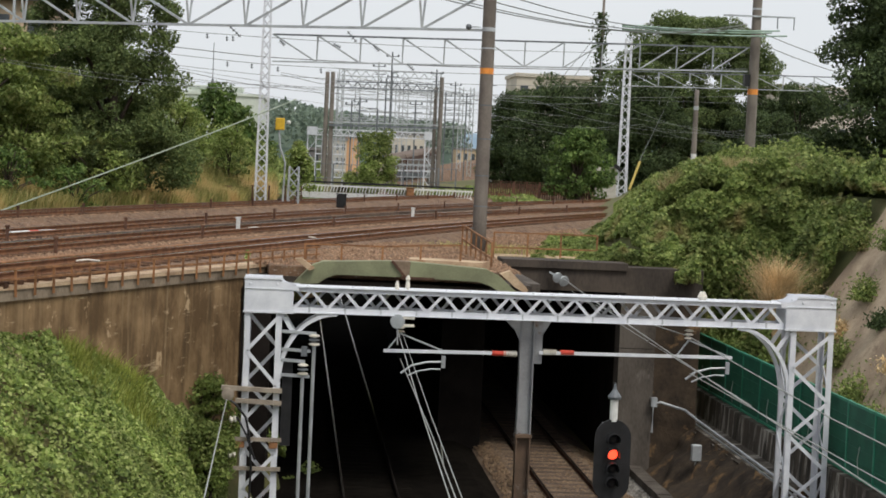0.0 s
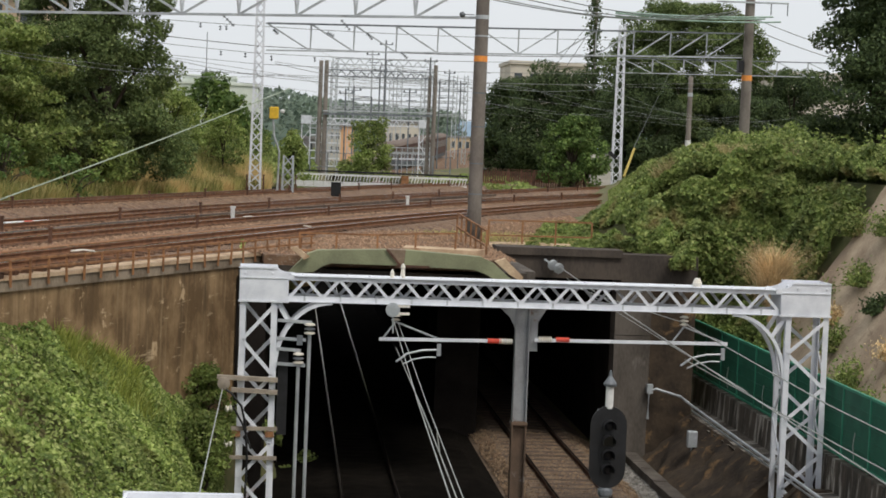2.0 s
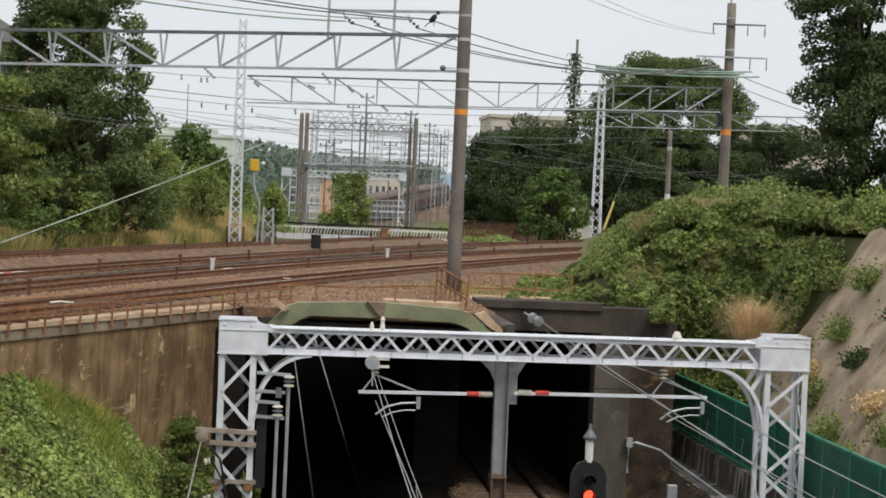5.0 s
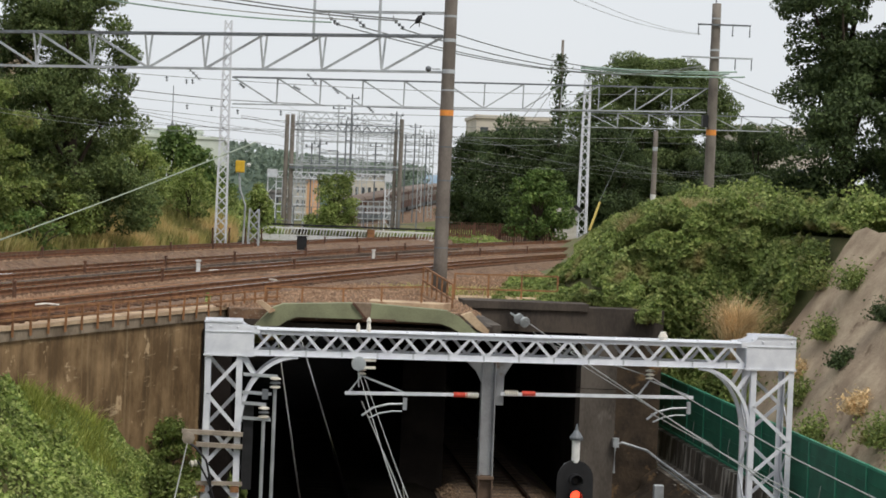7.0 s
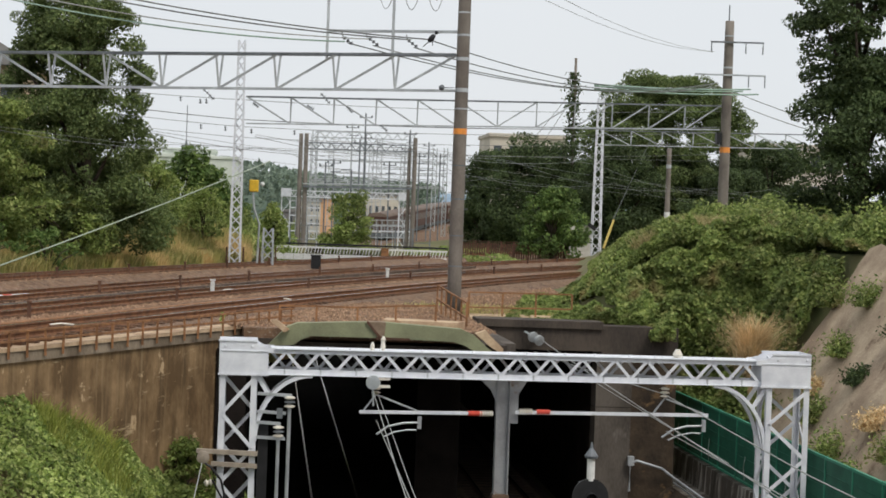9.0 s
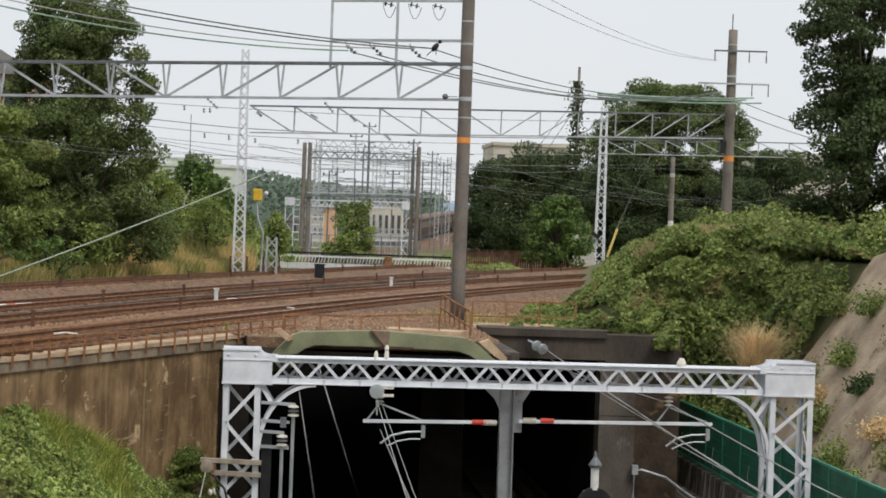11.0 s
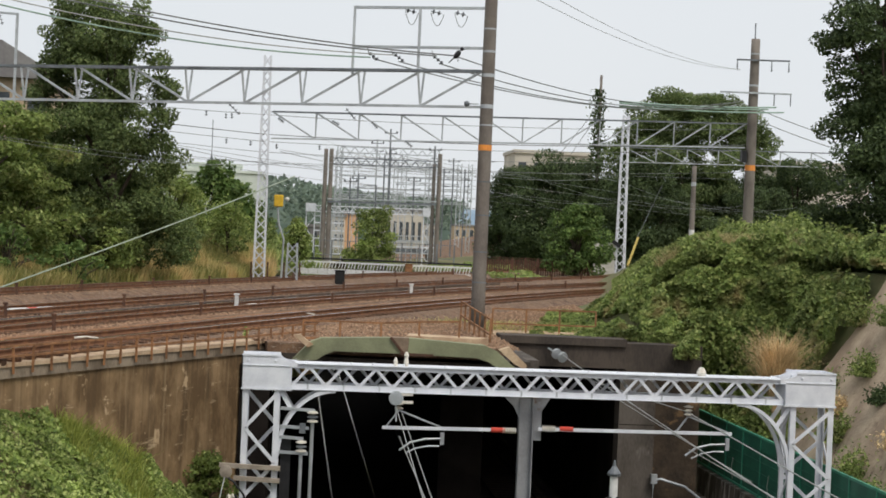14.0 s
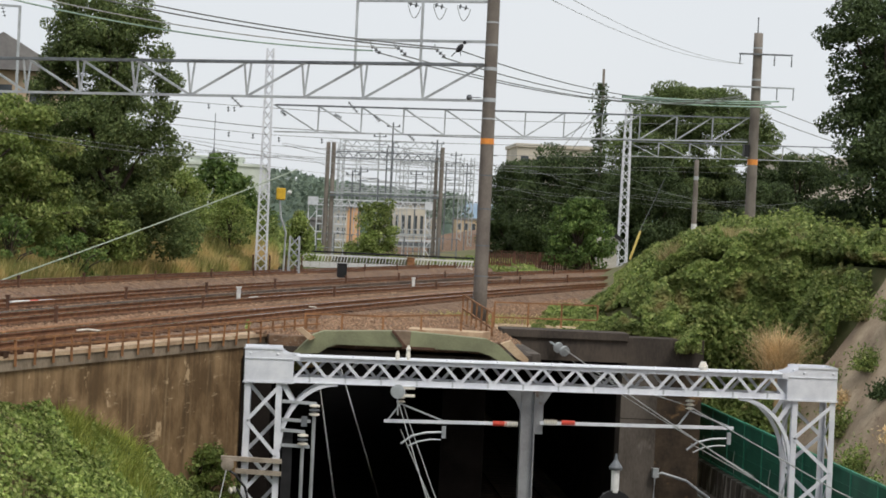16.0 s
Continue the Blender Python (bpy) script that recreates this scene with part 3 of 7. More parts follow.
# floor of the cutting; the left bed's black stands in for shade
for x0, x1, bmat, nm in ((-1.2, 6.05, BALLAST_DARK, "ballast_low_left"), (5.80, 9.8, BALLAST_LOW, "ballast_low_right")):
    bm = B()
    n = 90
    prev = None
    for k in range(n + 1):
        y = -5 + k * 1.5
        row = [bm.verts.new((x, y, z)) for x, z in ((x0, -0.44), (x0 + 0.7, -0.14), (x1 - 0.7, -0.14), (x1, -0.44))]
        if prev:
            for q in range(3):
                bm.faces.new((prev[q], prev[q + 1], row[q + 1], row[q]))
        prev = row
    structure(nm, bm, bmat, "dark ballast of a lower track, stained at right, shade-coloured at left", "ballast")


# ---- tracks ----
def rail_section(bm, pts, gauge_off, z, head_w=0.075):
    """Foot, web of a rail along points, shifted sideways."""
    prof = [(-0.065, -0.15), (0.065, -0.15), (0.065, -0.13), (0.012, -0.115), (0.012, -0.045), (0.036, -0.035), (0.036, -0.004), (-0.036, -0.004), (-0.036, -0.035), (-0.012, -0.045), (-0.012, -0.115), (-0.065, -0.13)]
    prev = None
    for i, p in enumerate(pts):
        a, b = Vector(pts[max(i - 1, 0)]), Vector(pts[min(i + 1, len(pts) - 1)])
        d = (b - a).normalized()
        s = Vector((d.y, -d.x, 0))
        row = [bm.verts.new(Vector(p) + s * (gauge_off + u) + Vector((0, 0, z + v))) for u, v in prof]
        if prev:
            for q in range(len(prof)):
                bm.faces.new((prev[q], prev[(q + 1) % len(prof)], row[(q + 1) % len(prof)], row[q]))
        prev = row


def rail_head(bm, pts, gauge_off, z):
    prev = None
    for i, p in enumerate(pts):
        a, b = Vector(pts[max(i - 1, 0)]), Vector(pts[min(i + 1, len(pts) - 1)])
        d = (b - a).normalized()
        s = Vector((d.y, -d.x, 0))
        row = [bm.verts.new(Vector(p) + s * (gauge_off + u) + Vector((0, 0, z + v))) for u, v in ((-0.033, -0.006), (-0.03, 0.0), (0.03, 0.0), (0.033, -0.006))]
        if prev:
            for q in range(3):
                bm.faces.new((prev[q], prev[q + 1], row[q + 1], row[q]))
        prev = row


def track(name, pts, gauge, z, label, step, sleeper_mat, size, sleeper_until, side=None):
    t = thing(name, pose(0, 0, 0), label, "railway track", "tracks", "structure")
    for off in (-gauge / 2, gauge / 2):
        bm = B()
        rail_section(bm, pts, off, z)
        r = part("rail", bm, side or RUST_DARK, t, "rusty steel rail with a worn head")
        bm = B()
        rail_head(bm, pts, off, z)
        part("rail_head", bm, RAILHEAD, r, "bright worn rail head")
    # sleepers share one mesh
    bm = B()
    l, w, h = size
    box(bm, -l / 2, l / 2, -w / 2, w / 2, -h, 0)
    bmesh.ops.bevel(bm, geom=bm.edges[:], offset=0.015, segments=1, affect="EDGES")
    me = bpy.data.meshes.new("sleeper")
    bm.to_mesh(me)
    bm.free()
    me.materials.append(sleeper_mat)
    dist, k = 0.0, 0
    for a, b in zip(pts, pts[1:]):
        a, b = Vector(a), Vector(b)
        d = b - a
        while dist < d.length:
            p = a + d.normalized() * dist
            if p.y < sleeper_until:
                s = new("sleeper", me)
                s.parent = t
                s.matrix_basis = Matrix.Translation((p.x, p.y, z - 0.125 + random.uniform(-0.008, 0.008))) @ Matrix.Rotation(math.atan2(d.y, d.x) - math.pi / 2 + random.uniform(-0.01, 0.01), 4, "Z")
            dist += step
        dist -= d.length
    return t


# left track: sleepers and rail sides coloured near-black for tunnel shade
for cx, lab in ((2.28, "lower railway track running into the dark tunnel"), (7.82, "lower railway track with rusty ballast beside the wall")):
    track("lower_track", [(cx, y, 0) for y in np.arange(-5, 131, 2.0)], 1.435, 0.0, lab, 0.62, SLEEPER if cx > 5 else BALLAST_DARK, (2.3, 0.22, 0.16), 75, None if cx > 5 else TUNNEL_SHADE)

for k, lab, until in (("a", "upper railway track on rusty ballast beside the fence", 110), ("b", "upper railway track on brown ballast", 115), ("c", "upper railway track on brown ballast", 120), ("d", "farthest upper railway track beside the grassy bank", 110)):
    yy = np.arange(14 if k in "ab" else 22, 235, 2.0)
    pts = [(float(track_x(k, y)), float(y), 0) for y in yy]
    bm = B()
    prev = None
    for j, p in enumerate(pts):
        a, b = Vector(pts[max(j - 1, 0)]), Vector(pts[min(j + 1, len(pts) - 1)])
        d = (b - a).normalized()
        s = Vector((d.y, -d.x, 0))
        right_w = 1.9
        if k == "a" and p[1] < 49:
            right_w = max(0.3, (wall_x(p[1]) - p[0]) * 0.9 - 0.75)
        row = [bm.verts.new(Vector(p) + s * u + Vector((0, 0, v))) for u, v in ((-2.3, 5.56), (-1.6, 5.93), (min(1.5, right_w), 5.93), (right_w + 0.35, 5.66))]
        if prev:
            for q in range(3):
                bm.faces.new((prev[q], prev[q + 1], row[q + 1], row[q]))
        prev = row
    structure("ballast_" + k, bm, BALLAST_UP, "brown iron-stained ballast bed of an upper track", "ballast")
    track("upper_track", pts, 1.12, 6.10, lab, 0.66, SLEEPER_UP, (2.1, 0.2, 0.14), until, RAILSIDE)


# ---- gantries over the lower line ----
def lattice_face(bm, a0, a1, z0, z1, fixed, along, n, w, flip):
    """Zigzag bars on a leg's face."""
    for k in range(n):
        zb, zt = z0 + (z1 - z0) * k / n, z0 + (z1 - z0) * (k + 1) / n
        p, q = (a0, a1) if (k + flip) % 2 else (a1, a0)
        if along == "x":
            bar(bm, (p, fixed, zb), (q, fixed, zt), w, 0.02, (0, 1, 0))
        else:
            bar(bm, (fixed, p, zb), (fixed, q, zt), w, 0.02, (1, 0, 0))


def gantry(m, lower=0.0):
    """lower: how far the girder hangs below the end boxes' usual line."""
    g = thing("catenary_gantry", m, "white-painted riveted lattice gantry spanning two tracks", "gantry", "gantries over the lower line")
    D = 0.42
    for x0, x1, n in ((-1.04, -0.19, 6), (11.98, 13.02, 6)):
        leg = None
        for x in (x0, x1):
            for y in (-D, D):
                bm = B()
                sx, sy = (1 if x == x0 else -1), (1 if y < 0 else -1)
                box(bm, min(x, x + sx * 0.13), max(x, x + sx * 0.13), y - 0.008, y + 0.008, -0.4, 5.09)
                box(bm, x - 0.008, x + 0.008, min(y, y + sy * 0.13), max(y, y + sy * 0.13), -0.4, 5.09)
                part("leg_chord", bm, WHITE, g)
        for y, fl in ((-D - 0.012, 0), (D + 0.012, 1)):
            bm = B()
            lattice_face(bm, x0 + 0.06, x1 - 0.06, 0.1, 5.0, y, "x", n, 0.085, fl)
            part("leg_lattice", bm, WHITE, g)
        for x in (x0 - 0.012, x1 + 0.012):
            bm = B()
            lattice_face(bm, -D + 0.05, D - 0.05, 0.1, 5.0, x, "y", n, 0.075, 1)
            part("leg_lattice", bm, WHITE, g)
        bm = B()
        box(bm, x0 - 0.2, x1 + 0.2, -D - 0.2, D + 0.2, -0.95, 0.12)
        part("footing", bm, PIERC, g, "brown-stained concrete footing")
        bm = B()
        box(bm, x0 - 0.02, x1 + 0.02, -D - 0.02, D + 0.02, 0.14, 0.26)
        part("base_plate", bm, RUST, g, "rusty base plate")
    # end boxes: an open-topped cap with a curved shoulder towards the girder
    for x0, x1, s in ((-1.06, 0.06, 1), (11.83, 13.03, -1)):
        bm = B()
        zt = 5.90
        o, c = (x0, x1) if s > 0 else (x1, x0)
        e = c - s * 0.27
        arc = [(e + s * (0.27 + (0.14 if s < 0 else 0.0)) * (1 - math.cos(k / 6 * math.pi / 2)) , zt - (0.165 + 1.6 * lower) * math.sin(k / 6 * math.pi / 2)) for k in range(7)]
        pts = [(o, 5.10), (o, zt)] + arc + [(c + s * 0.14, 5.735 - 1.6 * lower), (c + s * 0.14, 5.62 - 1.7 * lower), (c, 5.62 - 1.7 * lower), (c, 5.10)]
        for y in (-0.47, 0.45):
            b2 = B()
            prism(b2, pts, y, y + 0.02)
            part("side_plate", b2, WHITE, g)
        box(bm, o - 0.012, o + 0.012, -0.448, 0.448, 5.10, zt)
        box(bm, c - 0.012, c + 0.012, -0.448, 0.448, 5.10, 5.60)
        box(bm, min(o, e) + 0.014, max(o, e) - 0.014, -0.448, 0.448, 5.60, 5.63)
        part("end_box", bm, WHITE, g)
        for y in (-0.491, 0.471):
            for ex, za, zb in ((0.03, 5.08, 5.125), (0.0, 5.64, 5.66)):
                b2 = B()
                box(b2, min(o, c) - ex, max(o, c) + ex, y, y + 0.02, za, zb)
                part("edge_angle", b2, WHITE, g)
            b2 = B()
            box(b2, min(o, e) - 0.03, max(o, e) + 0.01, y, y + 0.02, zt - 0.035, zt + 0.005)
            part("edge_angle", b2, WHITE, g)
        for xx in (min(o, e) + 0.12, max(o, e) - 0.10):
            for zz in (5.76,):
                for yy, dr in ((-0.471, -1), (0.449, -1)):
                    b2 = B()
                    lathe(b2, [(0.032, 0), (0.030, 0.014), (0.014, 0.028)], (xx, yy, zz), (0, dr, 0), 8)
                    part("rivet", b2, WHITE, g)
    # girder
    for y in (-0.36, 0.36):
        bm = B()
        box(bm, 0.075, 11.81, y - 0.012, y + 0.012, 5.60 - lower, 5.70 - lower)
        box(bm, 0.075, 11.81, y - 0.07, y + 0.07, 5.70 - lower, 5.716 - lower)
        part("top_chord", bm, WHITE, g)
        bm = B()
        box(bm, 0.075, 11.81, y - 0.012, y + 0.012, 5.115, 5.235)
        box(bm, 0.075, 11.81, y - 0.07, y + 0.07, 5.10, 5.115)
        part("bottom_chord", bm, WHITE, g)
        bm = B()
        n = 30
        for k in range(n):
            xa, xb = 0.09 + 11.7 * k / n, 0.09 + 11.7 * (k + 1) / n
            up = (k % 2 == 0) == (y < 0)
            bar(bm, (xa, y, 5.20 if up else 5.64 - lower), (xb, y, 5.64 - lower if up else 5.20), 0.07, 0.016, (0, 1, 0))
        part("girder_lattice", bm, WHITE, g)
        for k in range(14):
            bm = B()
            x = 0.45 + k * 0.84
            box(bm, x - 0.02, x + 0.02, y - 0.018, y + 0.018, 5.105, 5.24)
            part("splice_plate", bm, GALV, g)
    bm = B()
    box(bm, 0.13, 11.77, -0.285, 0.285, 5.704 - lower, 5.72 - lower)
    part("top_plate", bm, WHITE, g, "pale top plate with bird droppings")
    bm = B()
    for k in range(15):
        x = 0.3 + k * 0.8
        bar(bm, (x, -0.35, 5.14), (x + 0.4, 0.35, 5.14), 0.06, 0.02)
    part("bottom_bracing", bm, WHITE, g)
    # curved knees with struts
    for cx, s in ((-0.19, 1), (11.98, -1)):
        bm = B()
        arc = [Vector((cx + s * (1.30 - 1.30 * math.cos(a)), 0, 3.55 + 1.54 * math.sin(a))) for a in np.linspace(0, math.pi / 2, 14)]
        for y in (-0.36, 0.36):
            bm = B()
            strip(bm, [p + Vector((0, y, 0)) for p in arc], 0.085, 0.09, (0, 1, 0))
            e = arc[6]
            bar(bm, (cx + s * 0.02, y, 5.06), (e.x, y, e.z), 0.10, 0.03, (0, 1, 0))
            part("knee_brace", bm, WHITE, g, "curved white knee brace")
    # middle post, an H section
    bm = B()
    for x in (5.50, 5.81):
        box(bm, x, x + 0.025, -0.15, 0.15, 2.35, 5.10)
    box(bm, 5.526, 5.809, -0.012, 0.012, 2.35, 5.10)
    part("middle_post", bm, GREYPOST, g, "grey painted steel post")
    bm = B()
    for x in (5.49, 5.81):
        box(bm, x, x + 0.035, -0.16, 0.16, -0.1, 2.34)
    box(bm, 5.526, 5.809, -0.014, 0.014, -0.1, 2.34)
    box(bm, 5.47, 5.86, -0.18, 0.18, 2.27, 2.346)
    part("middle_post_foot", bm, mat("rust_brown_post", (0.15, 0.10, 0.07), (0.10, 0.07, 0.05), 0.7, 0.1, 2, 30, 0.2, wear=(0.28, 0.26, 0.25), wear_at=0.6), g, "rust-brown lower post section")
    bm = B()
    box(bm, 5.2, 6.1, -0.5, 0.5, -0.8, 0.06)
    box(bm, 5.32, 6.0, -0.4, 0.4, 0.06, 0.14)
    part("post_footing", bm, PIERC, g, "concrete post footing")
    bm = B()
    prism(bm, [(5.08, 5.10), (5.5, 5.10), (5.5, 4.55), (5.35, 4.85)], -0.1, -0.08)
    prism(bm, [(5.83, 5.10), (6.25, 5.10), (6.03, 4.75), (6.03, 4.05), (5.86, 4.05), (5.86, 4.6)], -0.1, -0.08)
    box(bm, 5.84, 6.03, -0.08, 0.1, 4.05, 5.09)
    part("post_gusset", bm, GREYPOST, g)
    # bracket arms with red-banded insulators
    for x0, x1, rx, ix in ((2.24, 5.42, 4.98, 5.25), (5.95, 10.62, 6.62, 6.2)):
        bm = B()
        zz = 4.26 if x0 < 5 else 4.33
        bar(bm, (x0, -0.2, zz), (x1, -0.2, zz + 0.03), 0.075, 0.075)
        arm = part("bracket_arm", bm, WHITE, g, "pale galvanised bracket arm")
        bm = B()
        tube(bm, [(rx - 0.16, -0.2, zz + 0.02), (rx + 0.16, -0.2, zz + 0.02)], 0.062, 10)
        part("red_band", bm, RED, arm, "red band")
        for k in range(6):
            bm = B()
            lathe(bm, [(0.045, 0), (0.085, 0.02), (0.045, 0.045)], (ix - 0.16 + k * 0.055, -0.2, zz + 0.02), (1, 0, 0), 10)
            part("insulator_disc", bm, CREAM, arm, "cream porcelain insulator disc")
        # steady arms and hanger frame below
        bm = B()
        e = 2.62 if x0 < 5 else 9.55
        bar(bm, (e, -0.2, zz + 0.42), (e - 0.28, -0.2, zz + 0.04), 0.035, 0.035)
        bar(bm, (e, -0.2, zz + 0.42), (e + 1.0, -0.2, zz + 0.05), 0.04, 0.04)
        d = 3.66 if x0 < 5 else 10.5
        tube(bm, [(d - 1.0, -0.25, zz - 0.52), (d - 0.75, -0.25, zz - 0.33), (d - 0.4, -0.25, zz - 0.24), (d, -0.25, zz - 0.22)], 0.028, 6)
        tube(bm, [(d - 0.85, -0.25, zz - 0.58), (d - 0.6, -0.25, zz - 0.46), (d - 0.3, -0.25, zz - 0.40), (d - 0.06, -0.25, zz - 0.40)], 0.02, 6)
        box(bm, d - 0.04, d + 0.05, -0.3, -0.2, zz - 0.36, zz - 0.08)
        part("steady_arm", bm, GALV, arm)
        bm = B()
        for k in range(3):
            lathe(bm, [(0.05, 0), (0.12, 0.02), (0.05, 0.06)], (e, -0.2, zz + 0.44 + k * 0.09), (0, 0, 1), 10)
        part("disc_insulator", bm, CREAM, arm, "pale disc insulator")
    if lower:
        return g
    for k in range(16):
        x = 0.6 + k * 0.72 + random.uniform(-0.2, 0.2)
        bm = B()
        lathe(bm, [(0.05, 0), (0.035, 0.03), (0.01, 0.05)], (x, -0.2, 5.72), (0, 0, 1), 7)
        part("bolt", bm, WHITE, g)
    bm = B()
    lathe(bm, [(0.04, 0), (0.06, 0.08), (0.04, 0.2), (0.06, 0.26), (0.02, 0.34)], (2.75, -0.2, 5.718), (0, 0, 1), 8)
    part("top_fitting", bm, CREAM, g)
    bm = B()
    lathe(bm, [(0.05, 0), (0.05, 0.12), (0.02, 0.2)], (2.5, -0.2, 5.718), (0, 0, 1), 8)
    part("top_fitting", bm, CREAM, g)
    bm = B()
    lathe(bm, [(0.09, 0), (0.12, 0.08), (0.06, 0.2)], (9.85, -0.1, 5.718), (0, 0, 1), 8)
    part("top_fitting", bm, CREAM, g)
    return g


gantry(pose(0, 42.0, -0.04, 0, -0.25, 0))
gantry(pose(-0.07, 12.77, 0.27), 0.17)


# ---- signal ----
def signal(x, y):
    s = thing("railway_signal", pose(x, y, 0), "four-lamp railway signal with black oblong backboard and red lamp lit", "signal")
    bm = B()
    tube(bm, [(0, 0.06, -0.4), (0, 0.06, 3.5)], 0.07, 12)
    part("post", bm, GALV, s)
    bm = B()
    tube(bm, [(0, 0.02, 4.74), (0, 0.02, 5.12)], 0.065, 12)
    part("top_pipe", bm, PLATE, s, "white painted pipe above the backboard")
    bm = B()
    lathe(bm, [(0.10, 5.10), (0.11, 5.14), (0.03, 5.26), (0.012, 5.36)], (0, 0.02, 0), (0, 0, 1), 12)
    part("finial", bm, GALV_DARK, s, "dark pointed cap")
    bm = B()
    pts = []
    for k in range(13):
        a = math.pi * k / 12
        pts.append((0.295 * math.cos(a), 4.48 + 0.30 * math.sin(a)))
    for k in range(13):
        a = math.pi + math.pi * k / 12
        pts.append((0.295 * math.cos(a), 3.75 + 0.30 * math.sin(a)))
    # board in two plates, open behind the red lamp
    up_pts = pts[:13]
    lo_pts = pts[13:]
    prism(bm, [(0.295, 4.315)] + up_pts + [(-0.295, 4.315)], -0.03, 0.0)
    prism(bm, [(-0.295, 4.125)] + lo_pts + [(0.295, 4.125)], -0.03, 0.0)
    for sx in (-1, 1):
        prism(bm, [(sx * 0.095, 4.125), (sx * 0.295, 4.125), (sx * 0.295, 4.315), (sx * 0.095, 4.315)], -0.03, 0.0)
    board = part("backboard", bm, BLACK, s)
    bm = B()
    box(bm, -0.16, 0.16, 0.16, 0.22, 3.56, 4.7)
    for x0, x1, z0, z1 in ((-0.16, -0.10, 3.56, 4.7), (0.10, 0.16, 3.56, 4.7), (-0.10, 0.10, 3.56, 4.1), (-0.10, 0.10, 4.34, 4.7)):
        box(bm, x0, x1, 0.014, 0.158, z0, z1)
    part("lamp_case", bm, BLACK, s)
    red_lens = None
    for k, z in enumerate((4.46, 4.22, 3.99, 3.76)):
        bm = B()
        n = 14
        rings = []
        for yy, r in ((-0.03, 0.105), (-0.2, 0.108)):
            rings.append([bm.verts.new((r * math.cos(2 * math.pi * j / n), yy, z + r * math.sin(2 * math.pi * j / n))) for j in range(n)])
        for j in range(n):
            if not 8 <= j <= 12:
                bm.faces.new((rings[0][j], rings[0][(j + 1) % n], rings[1][(j + 1) % n], rings[1][j]))
        hood = part("hood", bm, BLACK, s)
        so = hood.modifiers.new("thick", "SOLIDIFY")
        so.thickness = 0.008
        bm = B()
        lathe(bm, [(0.085, 0), (0.08, 0.02), (0.04, 0.038)], (0, 0, 0), (0, -1, 0), 16)
        lens = part("lens", bm, LENS_RED if k == 1 else LENS_DARK, s, "glowing red lens" if k == 1 else "unlit dark lens")
        lens.matrix_basis = pose(0, -0.034, z)
        if k == 1:
            red_lens = lens
            # added opaque plate: hides the red lens while the lamp is off
            bm = B()
            box(bm, -0.12, 0.12, 0.003, 0.012, z - 0.12, z + 0.12)
            part("lens_blind", bm, LENS_BLIND, s, "added dark plate that hides the drawn-back red lens")
    bm = B()
    lathe(bm, [(0.09, 3.30), (0.12, 3.34), (0.12, 3.42), (0.08, 3.46)], (0, 0.05, 0), (0, 0, 1), 12)
    part("collar", bm, GALV_DARK, s)
    bm = B()
    lathe(bm, [(0.10, 3.20), (0.10, 3.26)], (0, 0.05, 0), (0, 0, 1), 12)
    part("collar", bm, CREAM, s)
    bm = B()
    box(bm, -0.085, 0.085, -0.05, -0.035, 2.62, 3.17)
    plate = part("number_plate", bm, PLATE, s, "white plate with a black number")
    for ch, z in (("3", 2.985), ("0", 2.815), ("7", 2.645)):
        cu = bpy.data.curves.new("digit", "FONT")
        cu.body, cu.size, cu.align_x, cu.extrude = ch, 0.19, "CENTER", 0.002
        tmp = new("digit_tmp", cu)
        dg = bpy.context.evaluated_depsgraph_get()
        me = bpy.data.meshes.new_from_object(tmp.evaluated_get(dg))
        bpy.data.objects.remove(tmp)
        me.materials.clear()
        me.materials.append(BLACK)
        d = new("digit", me)
        d.parent = plate
        d.matrix_basis = pose(0, -0.054, z + 0.02, 90, 0, 0)
    return s, red_lens


# opaque dark surface of the plate added behind the red lens
LENS_BLIND = bpy.data.materials.new("lens_blind_dark")
LENS_BLIND.use_nodes = True
blind_bsdf = LENS_BLIND.node_tree.nodes["Principled BSDF"]
blind_bsdf.inputs["Base Color"].default_value, blind_bsdf.inputs["Roughness"].default_value = (0.02, 0.02, 0.022, 1), 0.12
LENS_RED = glow_mat("red_signal_lens", (1.0, 0.07, 0.03), 2.2)
LENS_DARK = mat("unlit_lens", (0.02, 0.02, 0.025), (0.015, 0.015, 0.018), 0.15, 0, 5, 40, 0)
signal_thing, red_lens = signal(5.23, 28.0)


# ---- green fence ----
def green_fence():
    f = thing("green_fence", pose(13.3, 0, 0), "dark green mesh panel fence along the ledge", "fence")
    y, k = -1.0, 0
    while y < 57.5:
        bm = B()
        box(bm, -0.012, 0.012, y + 0.05, y + 1.95, 1.90, 3.48)
        for zz in (2.2, 2.52, 2.84, 3.16):
            box(bm, -0.03, 0.0, y + 0.05, y + 1.95, zz - 0.006, zz + 0.006)
        part("panel", bm, FENCEG, f)
        bm = B()
        box(bm, -0.035, 0.035, y - 0.035, y + 0.035, 1.79, 3.56)
        part("post", bm, FENCER, f)
        for z in (1.86, 3.52):
            bm = B()
            box(bm, -0.045, 0.02, y + 0.04, y + 1.96, z - 0.03, z + 0.03)
            part("rail", bm, FENCER, f)
        if k % 2 == 0:
            bm = B()
            tube(bm, [(-0.06, y + 0.9, 1.95), (-0.10, y + 0.9, 2.3), (-0.06, y + 0.9, 2.6)], 0.012, 5)
            part("stay", bm, WIRE_PALE, f)
        y += 2.0
        k += 1
    return f


green_fence()


